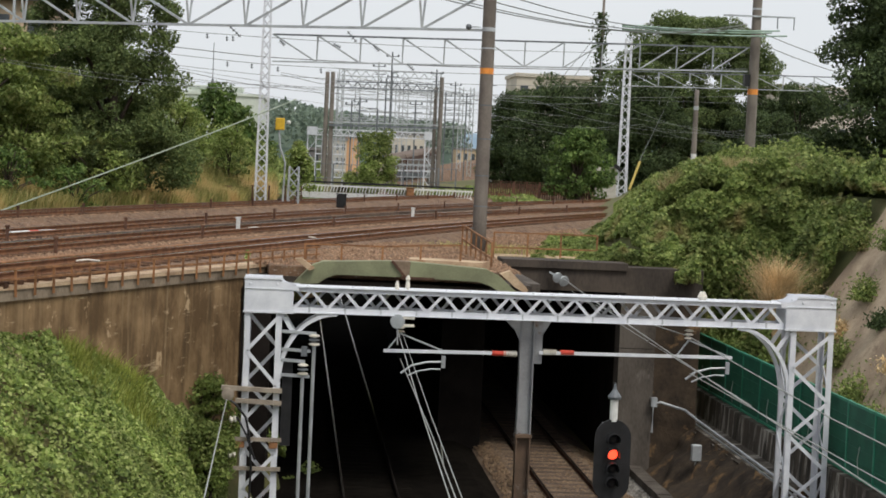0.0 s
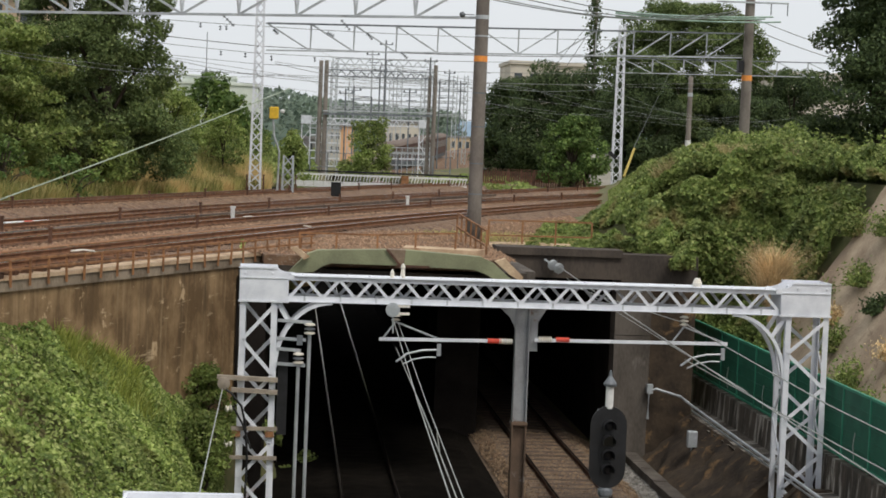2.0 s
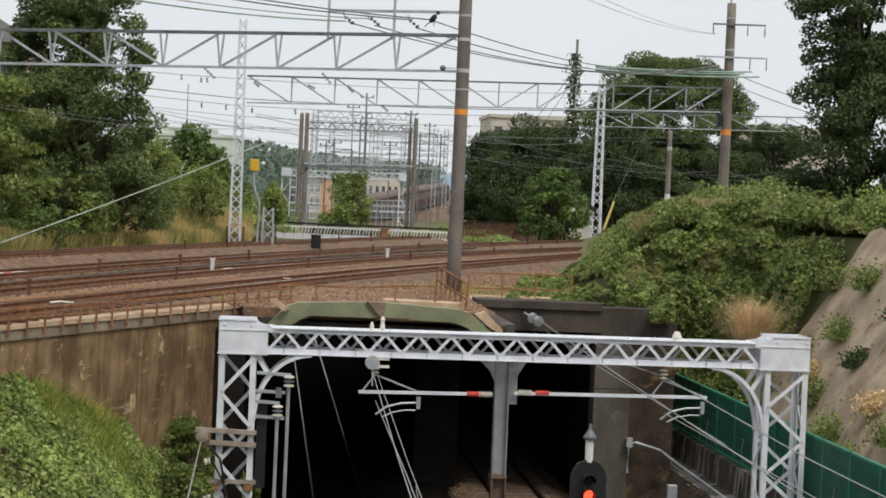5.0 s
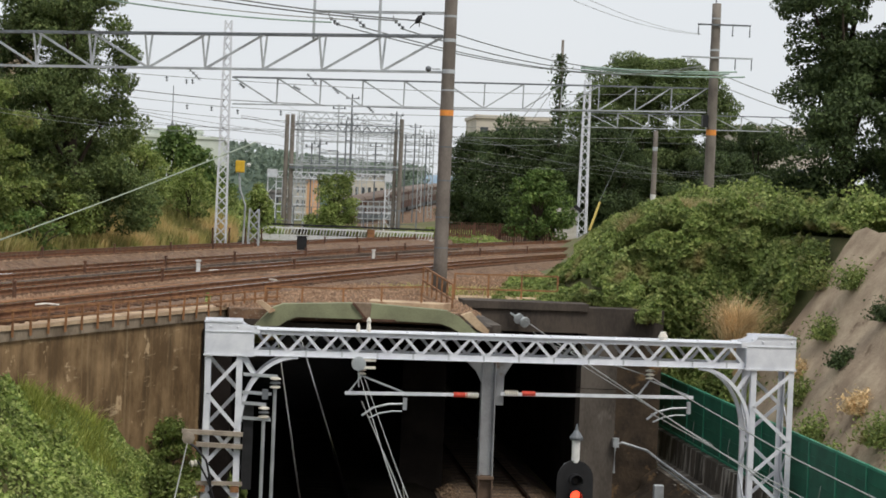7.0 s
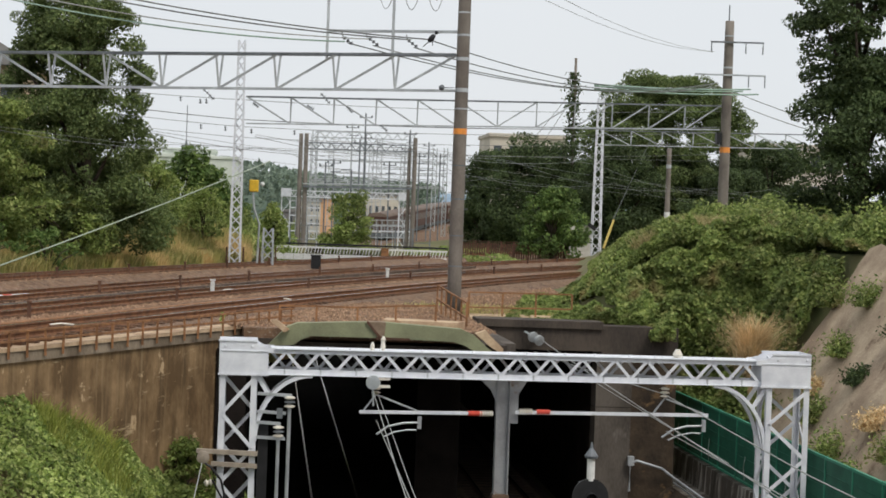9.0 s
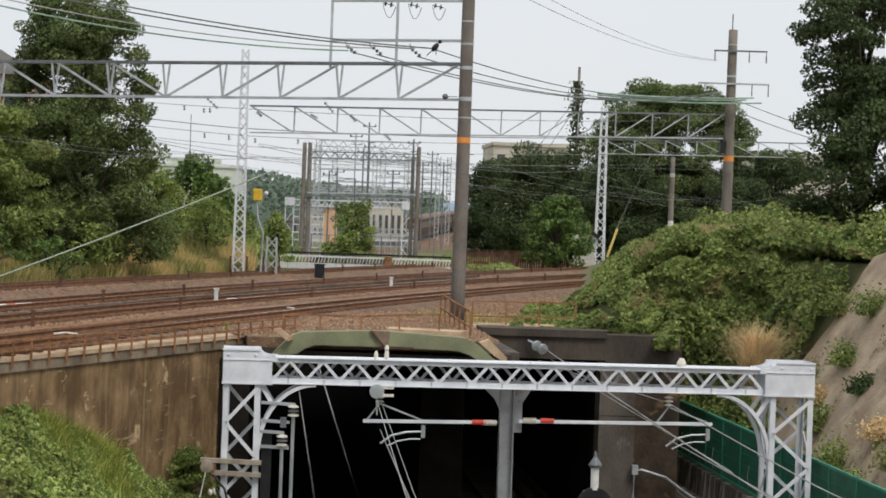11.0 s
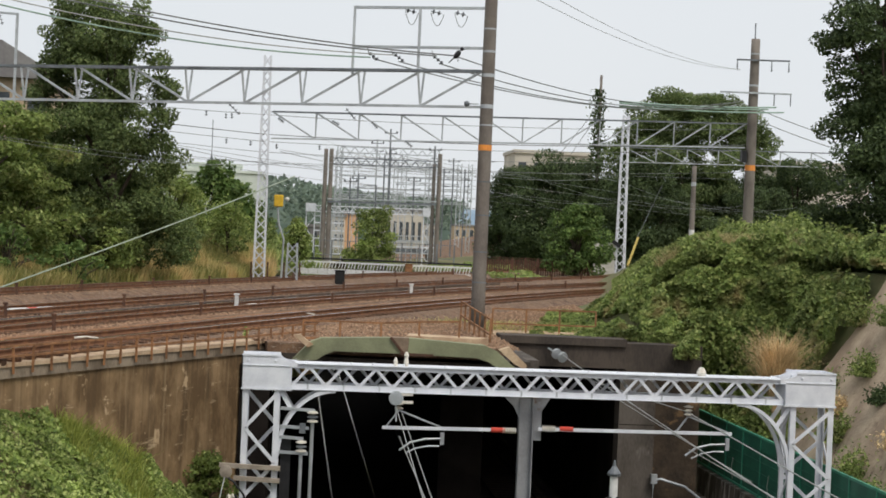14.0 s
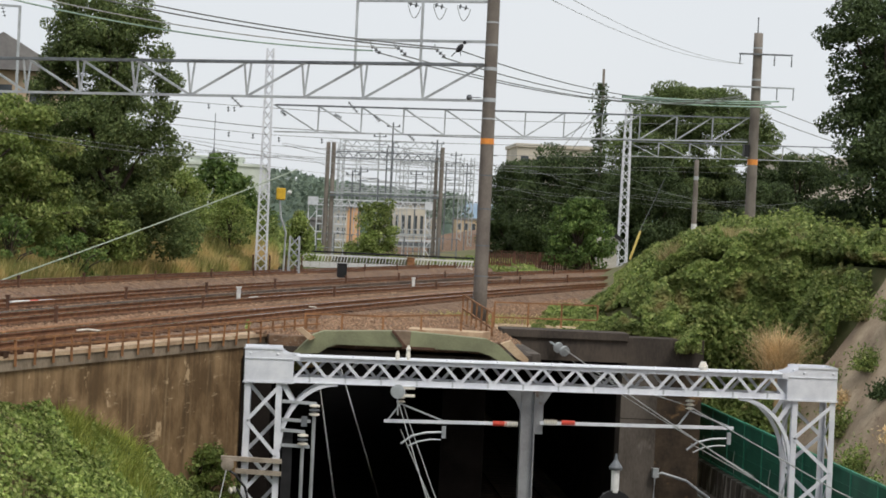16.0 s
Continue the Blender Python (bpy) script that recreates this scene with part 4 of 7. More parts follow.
# ---- rusty edge fence of the upper line ----
def edge_fence():
    f = thing("edge_fence", pose(0, 0, 0), "low rusty iron fence on the wall coping", "fence")
    ys = np.arange(20.0, 49.4, 0.62)
    for k, y in enumerate(ys):
        x = wall_x(y) + 0.13
        bm = B()
        bar(bm, (x, y, 5.66), (x + random.uniform(-0.02, 0.02), y, 6.24), 0.05, 0.05)
        part("post", bm, RUST, f)
    for z in (6.22, 6.02):
        bm = B()
        bar(bm, (wall_x(20) + 0.13, 20, z), (wall_x(49.3) + 0.13, 49.3, z), 0.045, 0.045)
        part("rail", bm, RUST, f)
    return f


edge_fence()


# ---- masts and beams of the upper line ----
def concrete_pole(x, y, z0, z1, r0, r1, label, bands=()):
    p = thing("concrete_pole", pose(x, y, 0), label, "utility pole", "poles")
    bm = B()
    n = 10
    tube(bm, [(0, 0, z0 + (z1 - z0) * k / n) for k in range(n + 1)], r0, 16, r1)
    part("shaft", bm, POLEC, p, smooth=True)
    for z, h, m, lab in bands:
        k = (z - z0) / (z1 - z0)
        r = r0 + (r1 - r0) * k
        bm = B()
        lathe(bm, [(r + 0.006, 0), (r + 0.006, h)], (0, 0, z), (0, 0, 1), 16)
        part("band", bm, m, p, lab)
    return p


def truss_beam(name, p, q, h, n, label, mirror_at=None, w=0.28, post_w=0.07):
    """A portal beam: two chords, V posts and raking diagonals."""
    t = thing(name, pose(0, 0, 0), label, "truss beam", "beams over the upper line")
    p, q = Vector(p), Vector(q)
    d = (q - p).normalized()
    s = Vector((d.y, -d.x, 0)).normalized() * w / 2
    up = Vector((0, 0, h))
    for nm, o in (("top_chord", up), ("bottom_chord", Vector((0, 0, 0)))):
        bm = B()
        for sg in (1, -1) if nm == "top_chord" else (0,):
            bar(bm, p + o + s * sg, q + o + s * sg, 0.075, 0.085)
        part(nm, bm, GALV_DARK if nm == "top_chord" else GALV, t)
    L = (q - p).length
    for k in range(n + 1):
        a = p + d * (L * k / n)
        bm = B()
        if 0 < k < n:
            bar(bm, a, a + up + s - d * 0.06, post_w * 0.7, post_w)
            bar(bm, a, a + up - s + d * 0.09, post_w * 0.7, post_w)
            part("post", bm, GALV, t)
        if k < n:
            b = p + d * (L * (k + 1) / n)
            fl = (mirror_at is not None and k >= mirror_at)
            bm = B()
            if fl:
                bar(bm, a, b + up, 0.05, 0.075)
            else:
                bar(bm, a + up, b, 0.05, 0.075)
            part("diagonal", bm, GALV, t)
    return t


def lattice_mast(x, y, z0, z1, w0, w1, label, n, mats=(None, None)):
    t = thing("lattice_mast", pose(x, y, 0), label, "lattice mast", "lattice masts")
    def half(z):
        return (w0 + (w1 - w0) * (z - z0) / (z1 - z0)) / 2
    for sx in (-1, 1):
        for sy in (-1, 1):
            bm = B()
            bar(bm, (sx * half(z0), sy * half(z0), z0), (sx * half(z1), sy * half(z1), z1), 0.11, 0.11)
            part("leg", bm, mats[0] or GALV, t)
    for face in range(4):
        bm = B()
        for k in range(n):
            za, zb = z0 + (z1 - z0) * k / n, z0 + (z1 - z0) * (k + 1) / n
            a, b = half(za), half(zb)
            u = 1 if (k + face) % 2 else -1
            if face < 2:
                sy = 1 if face else -1
                bar(bm, (-u * a, sy * a, za), (u * b, sy * b, zb), 0.07, 0.07)
            else:
                sx = 1 if face == 3 else -1
                bar(bm, (sx * a, -u * a, za), (sx * b, u * b, zb), 0.03, 0.05)
        part("lattice", bm, mats[0] or GALV, t)
    return t


main_pole = concrete_pole(6.05, 58.0, 5.6, 18.6, 0.235, 0.20, "tall grey concrete catenary pole with an orange band", (
    (11.64, 0.19, ORANGE, "orange band"), (13.02, 0.13, GALV, "steel clamp band"), (14.05, 0.11, GALV, "steel clamp band"), (14.85, 0.07, GALV, "steel clamp band"), (12.45, 0.05, GALV, "steel band"), (10.6, 0.04, GALV_DARK, "steel band"), (9.5, 0.04, GALV_DARK, "steel band"), (8.3, 0.04, GALV_DARK, "steel band"), (7.3, 0.04, GALV_DARK, "steel band"), (15.6, 0.05, GALV, "steel band")))
# rungs
for k in range(10):
    bm = B()
    zz = 6.6 + k * 0.52
    sd = 1 if k % 2 else -1
    tube(bm, [(sd * 0.2, -0.12, zz), (sd * 0.33, -0.16, zz)], 0.012, 5)
    part("rung", bm, GALV_DARK, main_pole)

truss_beam("truss_beam", (5.85, 58.0, 13.06), (-17.5, 66.2, 12.86), 1.17, 12, "pale galvanised truss beam across the upper tracks", mirror_at=5)
# upright frame for feeders over the beam
ff = thing("wire_tower", pose(0, 0, 0), "pale steel feeder frame over the truss beam", "steel frame")
for z, x0 in ((16.28, 1.62), (14.97, 1.66)):
    bm = B()
    bar(bm, (x0, 59.4, z), (5.86, 58.02, z + 0.02), 0.08, 0.09)
    part("crossbar", bm, GALV, ff)
for x, z0, y in ((1.64, 14.05, 59.4), (3.78, 14.05, 58.7)):
    bm = B()
    bar(bm, (x, y, z0), (x, y, 16.32), 0.09, 0.09)
    part("upright", bm, GALV, ff)
for x in (2.1, 2.9, 4.25, 5.05):
    bm = B()
    bar(bm, (x, 59.1, 14.93), (x + 0.05, 59.1, 14.75), 0.03, 0.03)
    part("hanger", bm, GALV_DARK, ff)


def string_insulator(name, p, q, discs, r=0.07, m=None, label="dark string insulator on an overhead line"):
    t = thing(name, pose(0, 0, 0), label, "insulator", "insulators")
    p, q = Vector(p), Vector(q)
    bm = B()
    tube(bm, [p, q], 0.015, 5)
    part("rod", bm, GALV_DARK, t)
    for k in range(discs):
        bm = B()
        c = p.lerp(q, (k + 0.5) / discs)
        lathe(bm, [(0.025, -0.02), (r, 0.0), (0.025, 0.03)], c, q - p, 8)
        part("disc", bm, m or GALV_DARK, t)
    return t


for x in (2.15, 3.0, 4.3):
    string_insulator("insulator", (x, 59.2, 14.78), (x + 0.32, 58.9, 14.5), 3)
for x in (3.3, 4.15, 4.95):
    string_insulator("insulator", (x, 59.0, 16.24), (x + 0.35, 58.8, 16.14), 2, r=0.09)
    t = thing("jumper_loop", pose(0, 0, 0), "thin jumper wire loop under the feeder frame", "wire")
    bm = B()
    tube(bm, sag((x, 59.0, 16.2), (x + 0.42, 58.8, 16.12), 0.42, 8), 0.012, 5)
    part("loop", bm, WIRE, t)

left_mast = lattice_mast(-1.98, 100.0, 5.8, 18.4, 0.60, 0.34, "pale lattice steel mast beside the grassy bank", 22, (WHITE, None))
right_mast = lattice_mast(31.7, 172.0, 5.6, 21.3, 0.88, 0.52, "pale lattice steel mast with a rusty foot", 19, (WHITE, None))
truss_beam("truss_beam", (-1.6, 100.0, 13.79), (27.9, 110.0, 15.14), 1.5, 12, "grey truss beam across the upper tracks", mirror_at=6)
truss_beam("truss_beam", (31.99, 173.5, 16.79), (53.9, 173.5, 17.24), 1.43, 7, "pale lower truss beam behind the mast")

right_pole = concrete_pole(28.30, 110.0, 9.0, 22.0, 0.34, 0.28, "concrete catenary pole with an orange band and crossarms", ((13.7, 0.35, ORANGE, "faded orange band"), (19.0, 0.12, GALV, "steel clamp band"), (21.0, 0.1, GALV, "steel clamp band")))
bm = B()
tube(bm, [(-0.05, 0, 21.9), (-0.05, 0, 23.0)], 0.04, 6)
part("top_rod", bm, GALV_DARK, right_pole)
for z, a, b, m in ((20.62, -1.25, 2.15, GALV_DARK), (18.55, -2.2, 2.35, GALV)):
    bm = B()
    bar(bm, (a, -0.35, z), (b, -0.35, z + 0.06), 0.1, 0.1)
    part("crossarm", bm, m, right_pole)
bm = B()
for x in (-1.2, 1.0, 2.1):
    tube(bm, [(x, -0.35, 20.6), (x, -0.35, 19.95)], 0.03, 6)
    for k in range(3):
        lathe(bm, [(0.03, 0), (0.075, 0.03), (0.03, 0.07)], (x, -0.35, 20.0 + k * 0.14), (0, 0, 1), 8)
for x in (1.25, 2.3):
    tube(bm, [(x, -0.35, 18.55), (x, -0.35, 17.85)], 0.035, 6)
part("pin_insulators", bm, GALV_DARK, right_pole)
bm = B()
box(bm, -0.62, -0.3, -0.3, 0.2, 14.2, 14.95)
part("switch_box", bm, BLACK, right_pole, "black switch box")

concrete_pole(31.5, 140.0, 7.0, 15.2, 0.24, 0.18, "short concrete pole among the trees", ((9.6, 0.5, PLATE, "pale band"), (13.6, 0.3, GALV, "steel band")))

# cabinet beside the mast
c = thing("trackside_cabinet", pose(30.2, 172.0, 0), "pale grey trackside equipment cabinet", "cabinet")
bm = B()
box(bm, -1.05, 0.9, -0.5, 0.5, 5.4, 8.74)
bmesh.ops.bevel(bm, geom=bm.edges[:], offset=0.03, segments=1, affect="EDGES")
part("body", bm, mat("cabinet_paint", (0.50, 0.48, 0.43), (0.40, 0.38, 0.34), 0.6, 0, 2, 30, 0.05, wear=(0.35, 0.24, 0.15), wear_at=0.68), c)
bm = B()
box(bm, -0.05, 0.8, -0.522, -0.502, 6.2, 8.5)
part("door", bm, mat("cabinet_door_paint", (0.46, 0.44, 0.39), (0.38, 0.36, 0.32), 0.6), c)
bm = B()
bar(bm, (0.1, -0.8, 9.3), (1.3, -0.8, 8.4), 0.3, 0.36)
part("sloping_cover", bm, BLACK, c, "black sloping cover")
bm = B()
bar(bm, (3.6, 2, 9.4), (2.3, 0, 6.6), 0.18, 0.18)
part("yellow_stay", bm, mat("yellow_stay_paint", (0.55, 0.45, 0.12), (0.4, 0.3, 0.1), 0.6), c, "faded yellow stay tube")
bm = B()
bar(bm, (3.4, 1.9, 9.2), (8.4, 8, 18.1), 0.05, 0.035)
part("stay_wire", bm, WIRE, c)


# ---- plants ----
def tree(name, base, height, blobs, material, label, seed, size, dens, trunk_r=0.25, category="tree", limb=True):
    """Tapered trunk with limbs to the clumps, and a crown of leaf blades. blobs are relative to the base."""
    rng = np.random.default_rng(seed)
    t = thing(name, pose(*base), label, category)
    top = max(b[2] for b in blobs)
    bm = B()
    n = 8
    lean = rng.normal(0, 0.05, 2)
    sp = [Vector((lean[0] * top * k / n + 0.1 * math.sin(k), lean[1] * top * k / n, top * 0.95 * k / n - 0.3)) for k in range(n + 1)]
    tube(bm, sp, trunk_r, 8, trunk_r * 0.2)
    if limb:
        for b in blobs[:: max(1, len(blobs) // 14)]:
            j = int(np.clip(b[2] / top * n * 0.6, 1, n - 1))
            a, e = sp[j], Vector(b[:3])
            m_ = a.lerp(e, 0.5) + Vector((0, 0, 0.25))
            tube(bm, [a, m_, e], trunk_r * 0.35, 5, 0.03)
    part("trunk", bm, BARK, t, smooth=True)
    P, N = blob_points(rng, blobs, dens)
    N = N + np.array([0, -0.15, 0.55])
    v, f = leaves(rng, P, N, size)
    mesh_np("crown", v, f, material, t)
    return t


def crown(rng, cx, cy, z0, z1, rx, ry, n, small=0.33, shape=1.0, flat=0.75):
    """Clumps spread over an envelope; shape > 1 tapers the top."""
    out = []
    for k in range(n):
        u = rng.random()
        z = z0 + (z1 - z0) * u
        w = math.sin(math.pi * (0.12 + 0.80 * u ** shape)) ** 0.7
        a = rng.uniform(0, 2 * math.pi)
        r = math.sqrt(rng.random()) * w
        s = rng.uniform(0.6, 1.25) * small * min(rx, (z1 - z0) / 2)
        out.append((cx + rx * 0.85 * r * math.cos(a), cy + ry * 0.85 * r * math.sin(a), z, s, s, s * flat))
    return out


def cone_crown(rng, cx, z0, z1, rx, ry, n, small):
    """Clumps in a broad ragged cone."""
    out = []
    for k in range(n):
        u = rng.random() ** 1.1
        w = 0.46 + 0.54 * (1 - u) ** 0.8
        a, r = rng.uniform(0, 2 * math.pi), math.sqrt(rng.random()) * w
        s = rng.uniform(0.5, 1.3) * small
        out.append((cx + rx * r * math.cos(a), ry * r * math.sin(a), z0 + (z1 - z0) * u, s, s, s * 0.75))
    return out


R = np.random.default_rng(11)
# tall tree on the left bank
tree("tree", (-9.0, 86.0, 6.6), 13, cone_crown(np.random.default_rng(5), -0.6, 0.4, 12.6, 4.9, 3.3, 400, 0.66), L_TREE, "tall dark evergreen tree behind the upper tracks", 1, 0.08, 70, 0.35)
# broad leafy tree in front of it
tree("tree", (-15.0, 80.0, 6.8), 7, crown(R, 1.6, 0, 0.3, 6.8, 4.6, 3.0, 80, 0.26, 0.9, 0.5), L_MID, "bright leafy tree on the railway bank", 2, 0.11, 42, 0.25)
tree("tree", (-20.0, 88.0, 7.0), 14, crown(R, 0, 0, 1, 9.5, 5.5, 3.5, 50, 0.32, 1.0), L_DARK, "dark tree at the edge of the bank", 3, 0.13, 30, 0.3)
# the big tree on the right
tree("tree", (25.3, 75.0, 8.8), 14, crown(np.random.default_rng(6), 0.9, 0, 0.3, 7.8, 5.2, 3.6, 190, 0.22, 0.9, 0.55) + crown(np.random.default_rng(8), 1.2, 0, 5.6, 14.0, 5.4, 3.2, 170, 0.20, 0.9, 0.45), L_DARK, "large dark broadleaf tree with layered boughs", 4, 0.09, 52, 0.4)
# trees along the right side of the upper line
for bx, by, bz, h, rx, n, m, sd, lab in (
    (26.0, 172, 5.6, 10.8, 7.0, 90, L_DARK, 5, "dark rounded tree beyond the tracks"),
    (39.4, 176, 7.0, 17.8, 12.4, 230, L_TREE, 6, "tall spreading tree rising over the beams"),
    (33.0, 165, 5.6, 10.0, 5.4, 60, L_DARK, 7, "dark tree beyond the tracks"),
    (42.0, 160, 7.5, 8.0, 5.5, 40, L_DARK, 8, "dark tree beyond the tracks"),
    (47.5, 165, 8.5, 11.0, 4.5, 40, L_DARK, 9, "dark tree beyond the tracks"),
    (23.9, 150, 6.2, 6.2, 3.5, 50, L_LIGHT, 10, "bright green rounded bush tree"),
    (21.3, 178, 5.6, 9.6, 3.9, 60, L_DARK, 12, "dark tree beyond the tracks"),
    (41.0, 173, 7.0, 9.5, 5.6, 80, L_DARK, 13, "dark tree beyond the tracks"),
    (46.5, 173, 7.0, 9.5, 5.6, 80, L_DARK, 14, "dark tree beyond the tracks"),
    (36.0, 172, 7.0, 8.5, 4.6, 60, L_DARK, 15, "dark tree beyond the tracks"),
):
    far = 1.09 if by > 155 else 1.0
    bx, by, h, rx = bx * far, by * far, h * far + (far - 1) * 3, rx * far
    tree("tree", (bx, by, 5.5), h + bz - 5.5, crown(R, 0, 0, 0.4, h, rx, rx * 0.7, int(n * 1.3), 0.27 if n < 150 else 0.17, 0.8, 0.7 if n < 150 else 0.5), m, lab, sd, 0.14, 26, 0.3)
# small trees near the far lattice
tree("small_tree", (0.0, 128, 5.6), 5, cone_crown(R, 0, 0.6, 3.9, 1.15, 1.0, 60, 0.36), L_MID, "small leafy tree beside the far track", 20, 0.10, 45, 0.08)
tree("small_tree", (5.8, 135, 5.6), 5, cone_crown(R, 0, 0.6, 4.9, 2.15, 1.7, 100, 0.45), L_MID, "small rounded tree before the far gantries", 21, 0.10, 45, 0.10)
tree("small_tree", (-5.2, 116, 6.3), 6, crown(R, 0, 0, 0.3, 6.2, 3.0, 2.0, 50, 0.30, 1.0), L_LIGHT, "light green bush tree on the railway bank", 22, 0.16, 24, 0.10)


# bushy trees crowding the bank behind the tracks
for k, (bx, by, h, rx, m) in enumerate(((-16.5, 78, 4.2, 3.2, L_MID), (-12.6, 82, 4.4, 2.8, L_MID), (-9.4, 84, 4.0, 2.6, L_MID), (-9.0, 92, 4.6, 2.6, L_TREE), (-11.5, 88, 4.4, 2.6, L_TREE), (-6.8, 100, 4.6, 2.6, L_MID), (-4.0, 104, 3.6, 1.8, L_MID), (-9.6, 78.5, 2.4, 1.8, L_LIGHT), (-12.2, 76, 2.5, 1.9, L_LIGHT), (-18.5, 84, 6.5, 3.5, L_TREE), (-11.0, 96, 6.5, 3.4, L_TREE), (-3.4, 130, 5.0, 2.4, L_LIGHT))):
    tree("bush", (bx, by, float(ground_z(bx, by)) - 0.2), h, crown(R, 0, 0, 0.2, h, rx, rx * 0.8, 46, 0.27, 1.0, 0.7), m, "leafy bush on the bank behind the tracks", 100 + k, 0.09, 44, 0.08, "bush")


def thicket(name, pts_fn, count, size, material, label, seed, category="bushes", up=0.9, flop=0.7):
    rng = np.random.default_rng(seed)
    P, N = pts_fn(rng, count)
    v, f = leaves(rng, P, N * up, size, flop)
    return mesh_np(name, v, f, material, kind="stuff", label=label, category=category)


def lumps(x, y, k, s):
    """Uneven height of a thicket."""
    return np.array([max(0.0, 0.55 + noise.noise(Vector((a * s, b * s, k))) + 0.45 * noise.noise(Vector((a * s * 2.7, b * s * 2.7, k + 3)))) for a, b in zip(x, y)])


def bank_pts(rng, n):
    y = rng.uniform(14, 50, n)
    y = np.where(rng.random(n) < 0.5, rng.uniform(24, 48, n), y)
    xe = wall_x(y) + 0.15
    x = xe + (-1.25 - xe) * rng.random(n)
    z = ground_z(x, y)
    h = lumps(x, y, 1, 0.8) * 0.55
    return np.stack([x, y, z + h * rng.uniform(0.45, 1.0, n) ** 0.6], 1), np.tile([0.45, -0.45, 0.8], (n, 1))


thicket("bramble_bank", bank_pts, 110000, 0.058, L_BRAMBLE, "dense green brambles on the cutting bank", 30)


tree("bush", (-2.05, 43.4, 1.6), 1.7, crown(R, 0, 0, 0.1, 1.55, 1.0, 0.7, 60, 0.30, 0.9, 0.8), L_MID, "dark leafy bush between the wall and the gantry leg", 140, 0.055, 150, 0.04, "bush")
tree("bush", (-1.75, 41.2, 0.9), 1.7, crown(R, 0, 0, 0.1, 1.5, 0.8, 0.7, 50, 0.30, 0.9, 0.8), L_MID, "leafy bush beside the gantry leg", 141, 0.055, 150, 0.04, "bush")


def mound_pts(rng, n):
    y = 53.4 + 19 * rng.random(n) ** 1.6
    x = 0.178 * y - 2.4 + rng.random(n) ** 1.1 * (22.0 - 0.178 * y)
    y = np.where((x > 11.9) & (y < 59.3), 59.3 + (y - 53.4) * 0.4, y)
    z = ground_z(x, y)
    z = np.where(x < 12.2, np.maximum(z, 5.6), z)
    h = lumps(x, y, 7, 0.75) * 1.15 * np.clip((x - 0.178 * y + 2.2) / 4.2, 0.28, 1)
    return np.stack([x, y, z + h * rng.uniform(0.3, 1.0, n) ** 0.6], 1), np.tile([-0.1, -0.6, 0.75], (n, 1))


thicket("kudzu_mound", mound_pts, 190000, 0.08, L_MOUND, "tangled climbing plants over the mound by the tunnel", 31)


def face_pts(rng, n):
    x = rng.uniform(11.7, 20.5, n)
    top = ground_z(x, np.full(n, 60.2)) - 0.05 + 0.8 * lumps(x, x * 0, 43, 0.7)
    u = rng.random(n)
    low = 2.4 + 1.2 * np.sin(x * 1.3) + 1.6 * smooth(15.5, 17.5, x)
    z = low + (top - low) * u
    y = 57.95 + 0.7 * u - 0.8 * lumps(x, z, 41, 0.9) * rng.uniform(0.3, 1.0, n)
    return np.stack([x, y, z], 1), np.tile([-0.1, -0.75, 0.6], (n, 1))


thicket("kudzu_curtain", face_pts, 75000, 0.08, L_MOUND, "tangled climbing plants hanging down the face of the mound", 36)


def edge_pts(rng, n):
    y = rng.uniform(50, 118, n)
    x = track_x("d", y) - 2.6 - rng.random(n) ** 1.3 * 9
    z = ground_z(x, y)
    h = lumps(x, y, 11, 0.45) * 4.2 * np.clip((track_x("d", y) - 3.2 - x) / 5, 0.08, 1) * np.where((y > 78) & (x > track_x("d", y) - 7), 0.35, 1.0)
    return np.stack([x, y, z + h * rng.uniform(0.2, 1.0, n) ** 0.7], 1), np.tile([0.3, -0.6, 0.7], (n, 1))


thicket("bank_bushes", edge_pts, 150000, 0.095, L_MID, "green bushes along the far side of the upper tracks", 32)


def right_pts(rng, n):
    y = rng.uniform(63, 116, n)
    x = 0.178 * y + 0.3 + rng.random(n) * 18
    z = ground_z(x, y)
    h = lumps(x, y, 15, 0.5) * 1.5 * np.clip((x - 0.178 * y - 0.3) / 6.0, 0.08, 1)
    return np.stack([x, y, z + h * rng.uniform(0.2, 1.0, n) ** 0.7], 1), np.tile([-0.2, -0.6, 0.75], (n, 1))


thicket("right_bushes", right_pts, 90000, 0.10, L_MID, "dense bushes between the mound and the trees", 33)


def hang_pts(rng, n):
    x = rng.uniform(11.4, 16.3, n)
    y = rng.uniform(51.9, 53.6, n) - 0.5 * np.clip(x - 13.4, 0, 1) * rng.random(n)
    top = 6.2 + 0.5 * np.sin(x * 2.1)
    low = np.where(x < 13.2, 5.45 - 1.2 * smooth(12.2, 13.2, x), 2.6 + (x - 13.2) * 1.1)
    far = x > 12.1
    x, y = np.where(far, x * 1.1 - 0.3, x), np.where(far, y + 5.4, y)
    return np.stack([x, y, low + (top - low) * rng.random(n) ** 0.8], 1), np.tile([0.0, -0.8, 0.5], (n, 1))


def slope_pts(rng, n):
    y = rng.uniform(52.6, 61.0, n)
    x = rng.uniform(13.7, 24.0, n)
    z = ground_z(x, y)
    h = 0.25 + lumps(x, y, 51, 0.8) * 0.9
    return np.stack([x - h * 0.3, y, z + h * rng.uniform(0.3, 1.0, n) ** 0.6], 1), np.tile([-0.5, -0.6, 0.6], (n, 1))


thicket("slope_creeper", slope_pts, 85000, 0.08, L_MOUND, "tangled climbing plants spilling over the top of the bare slope", 37)
thicket("hanging_creeper", hang_pts, 14000, 0.075, L_MOUND, "creepers hanging over the wing wall", 34)


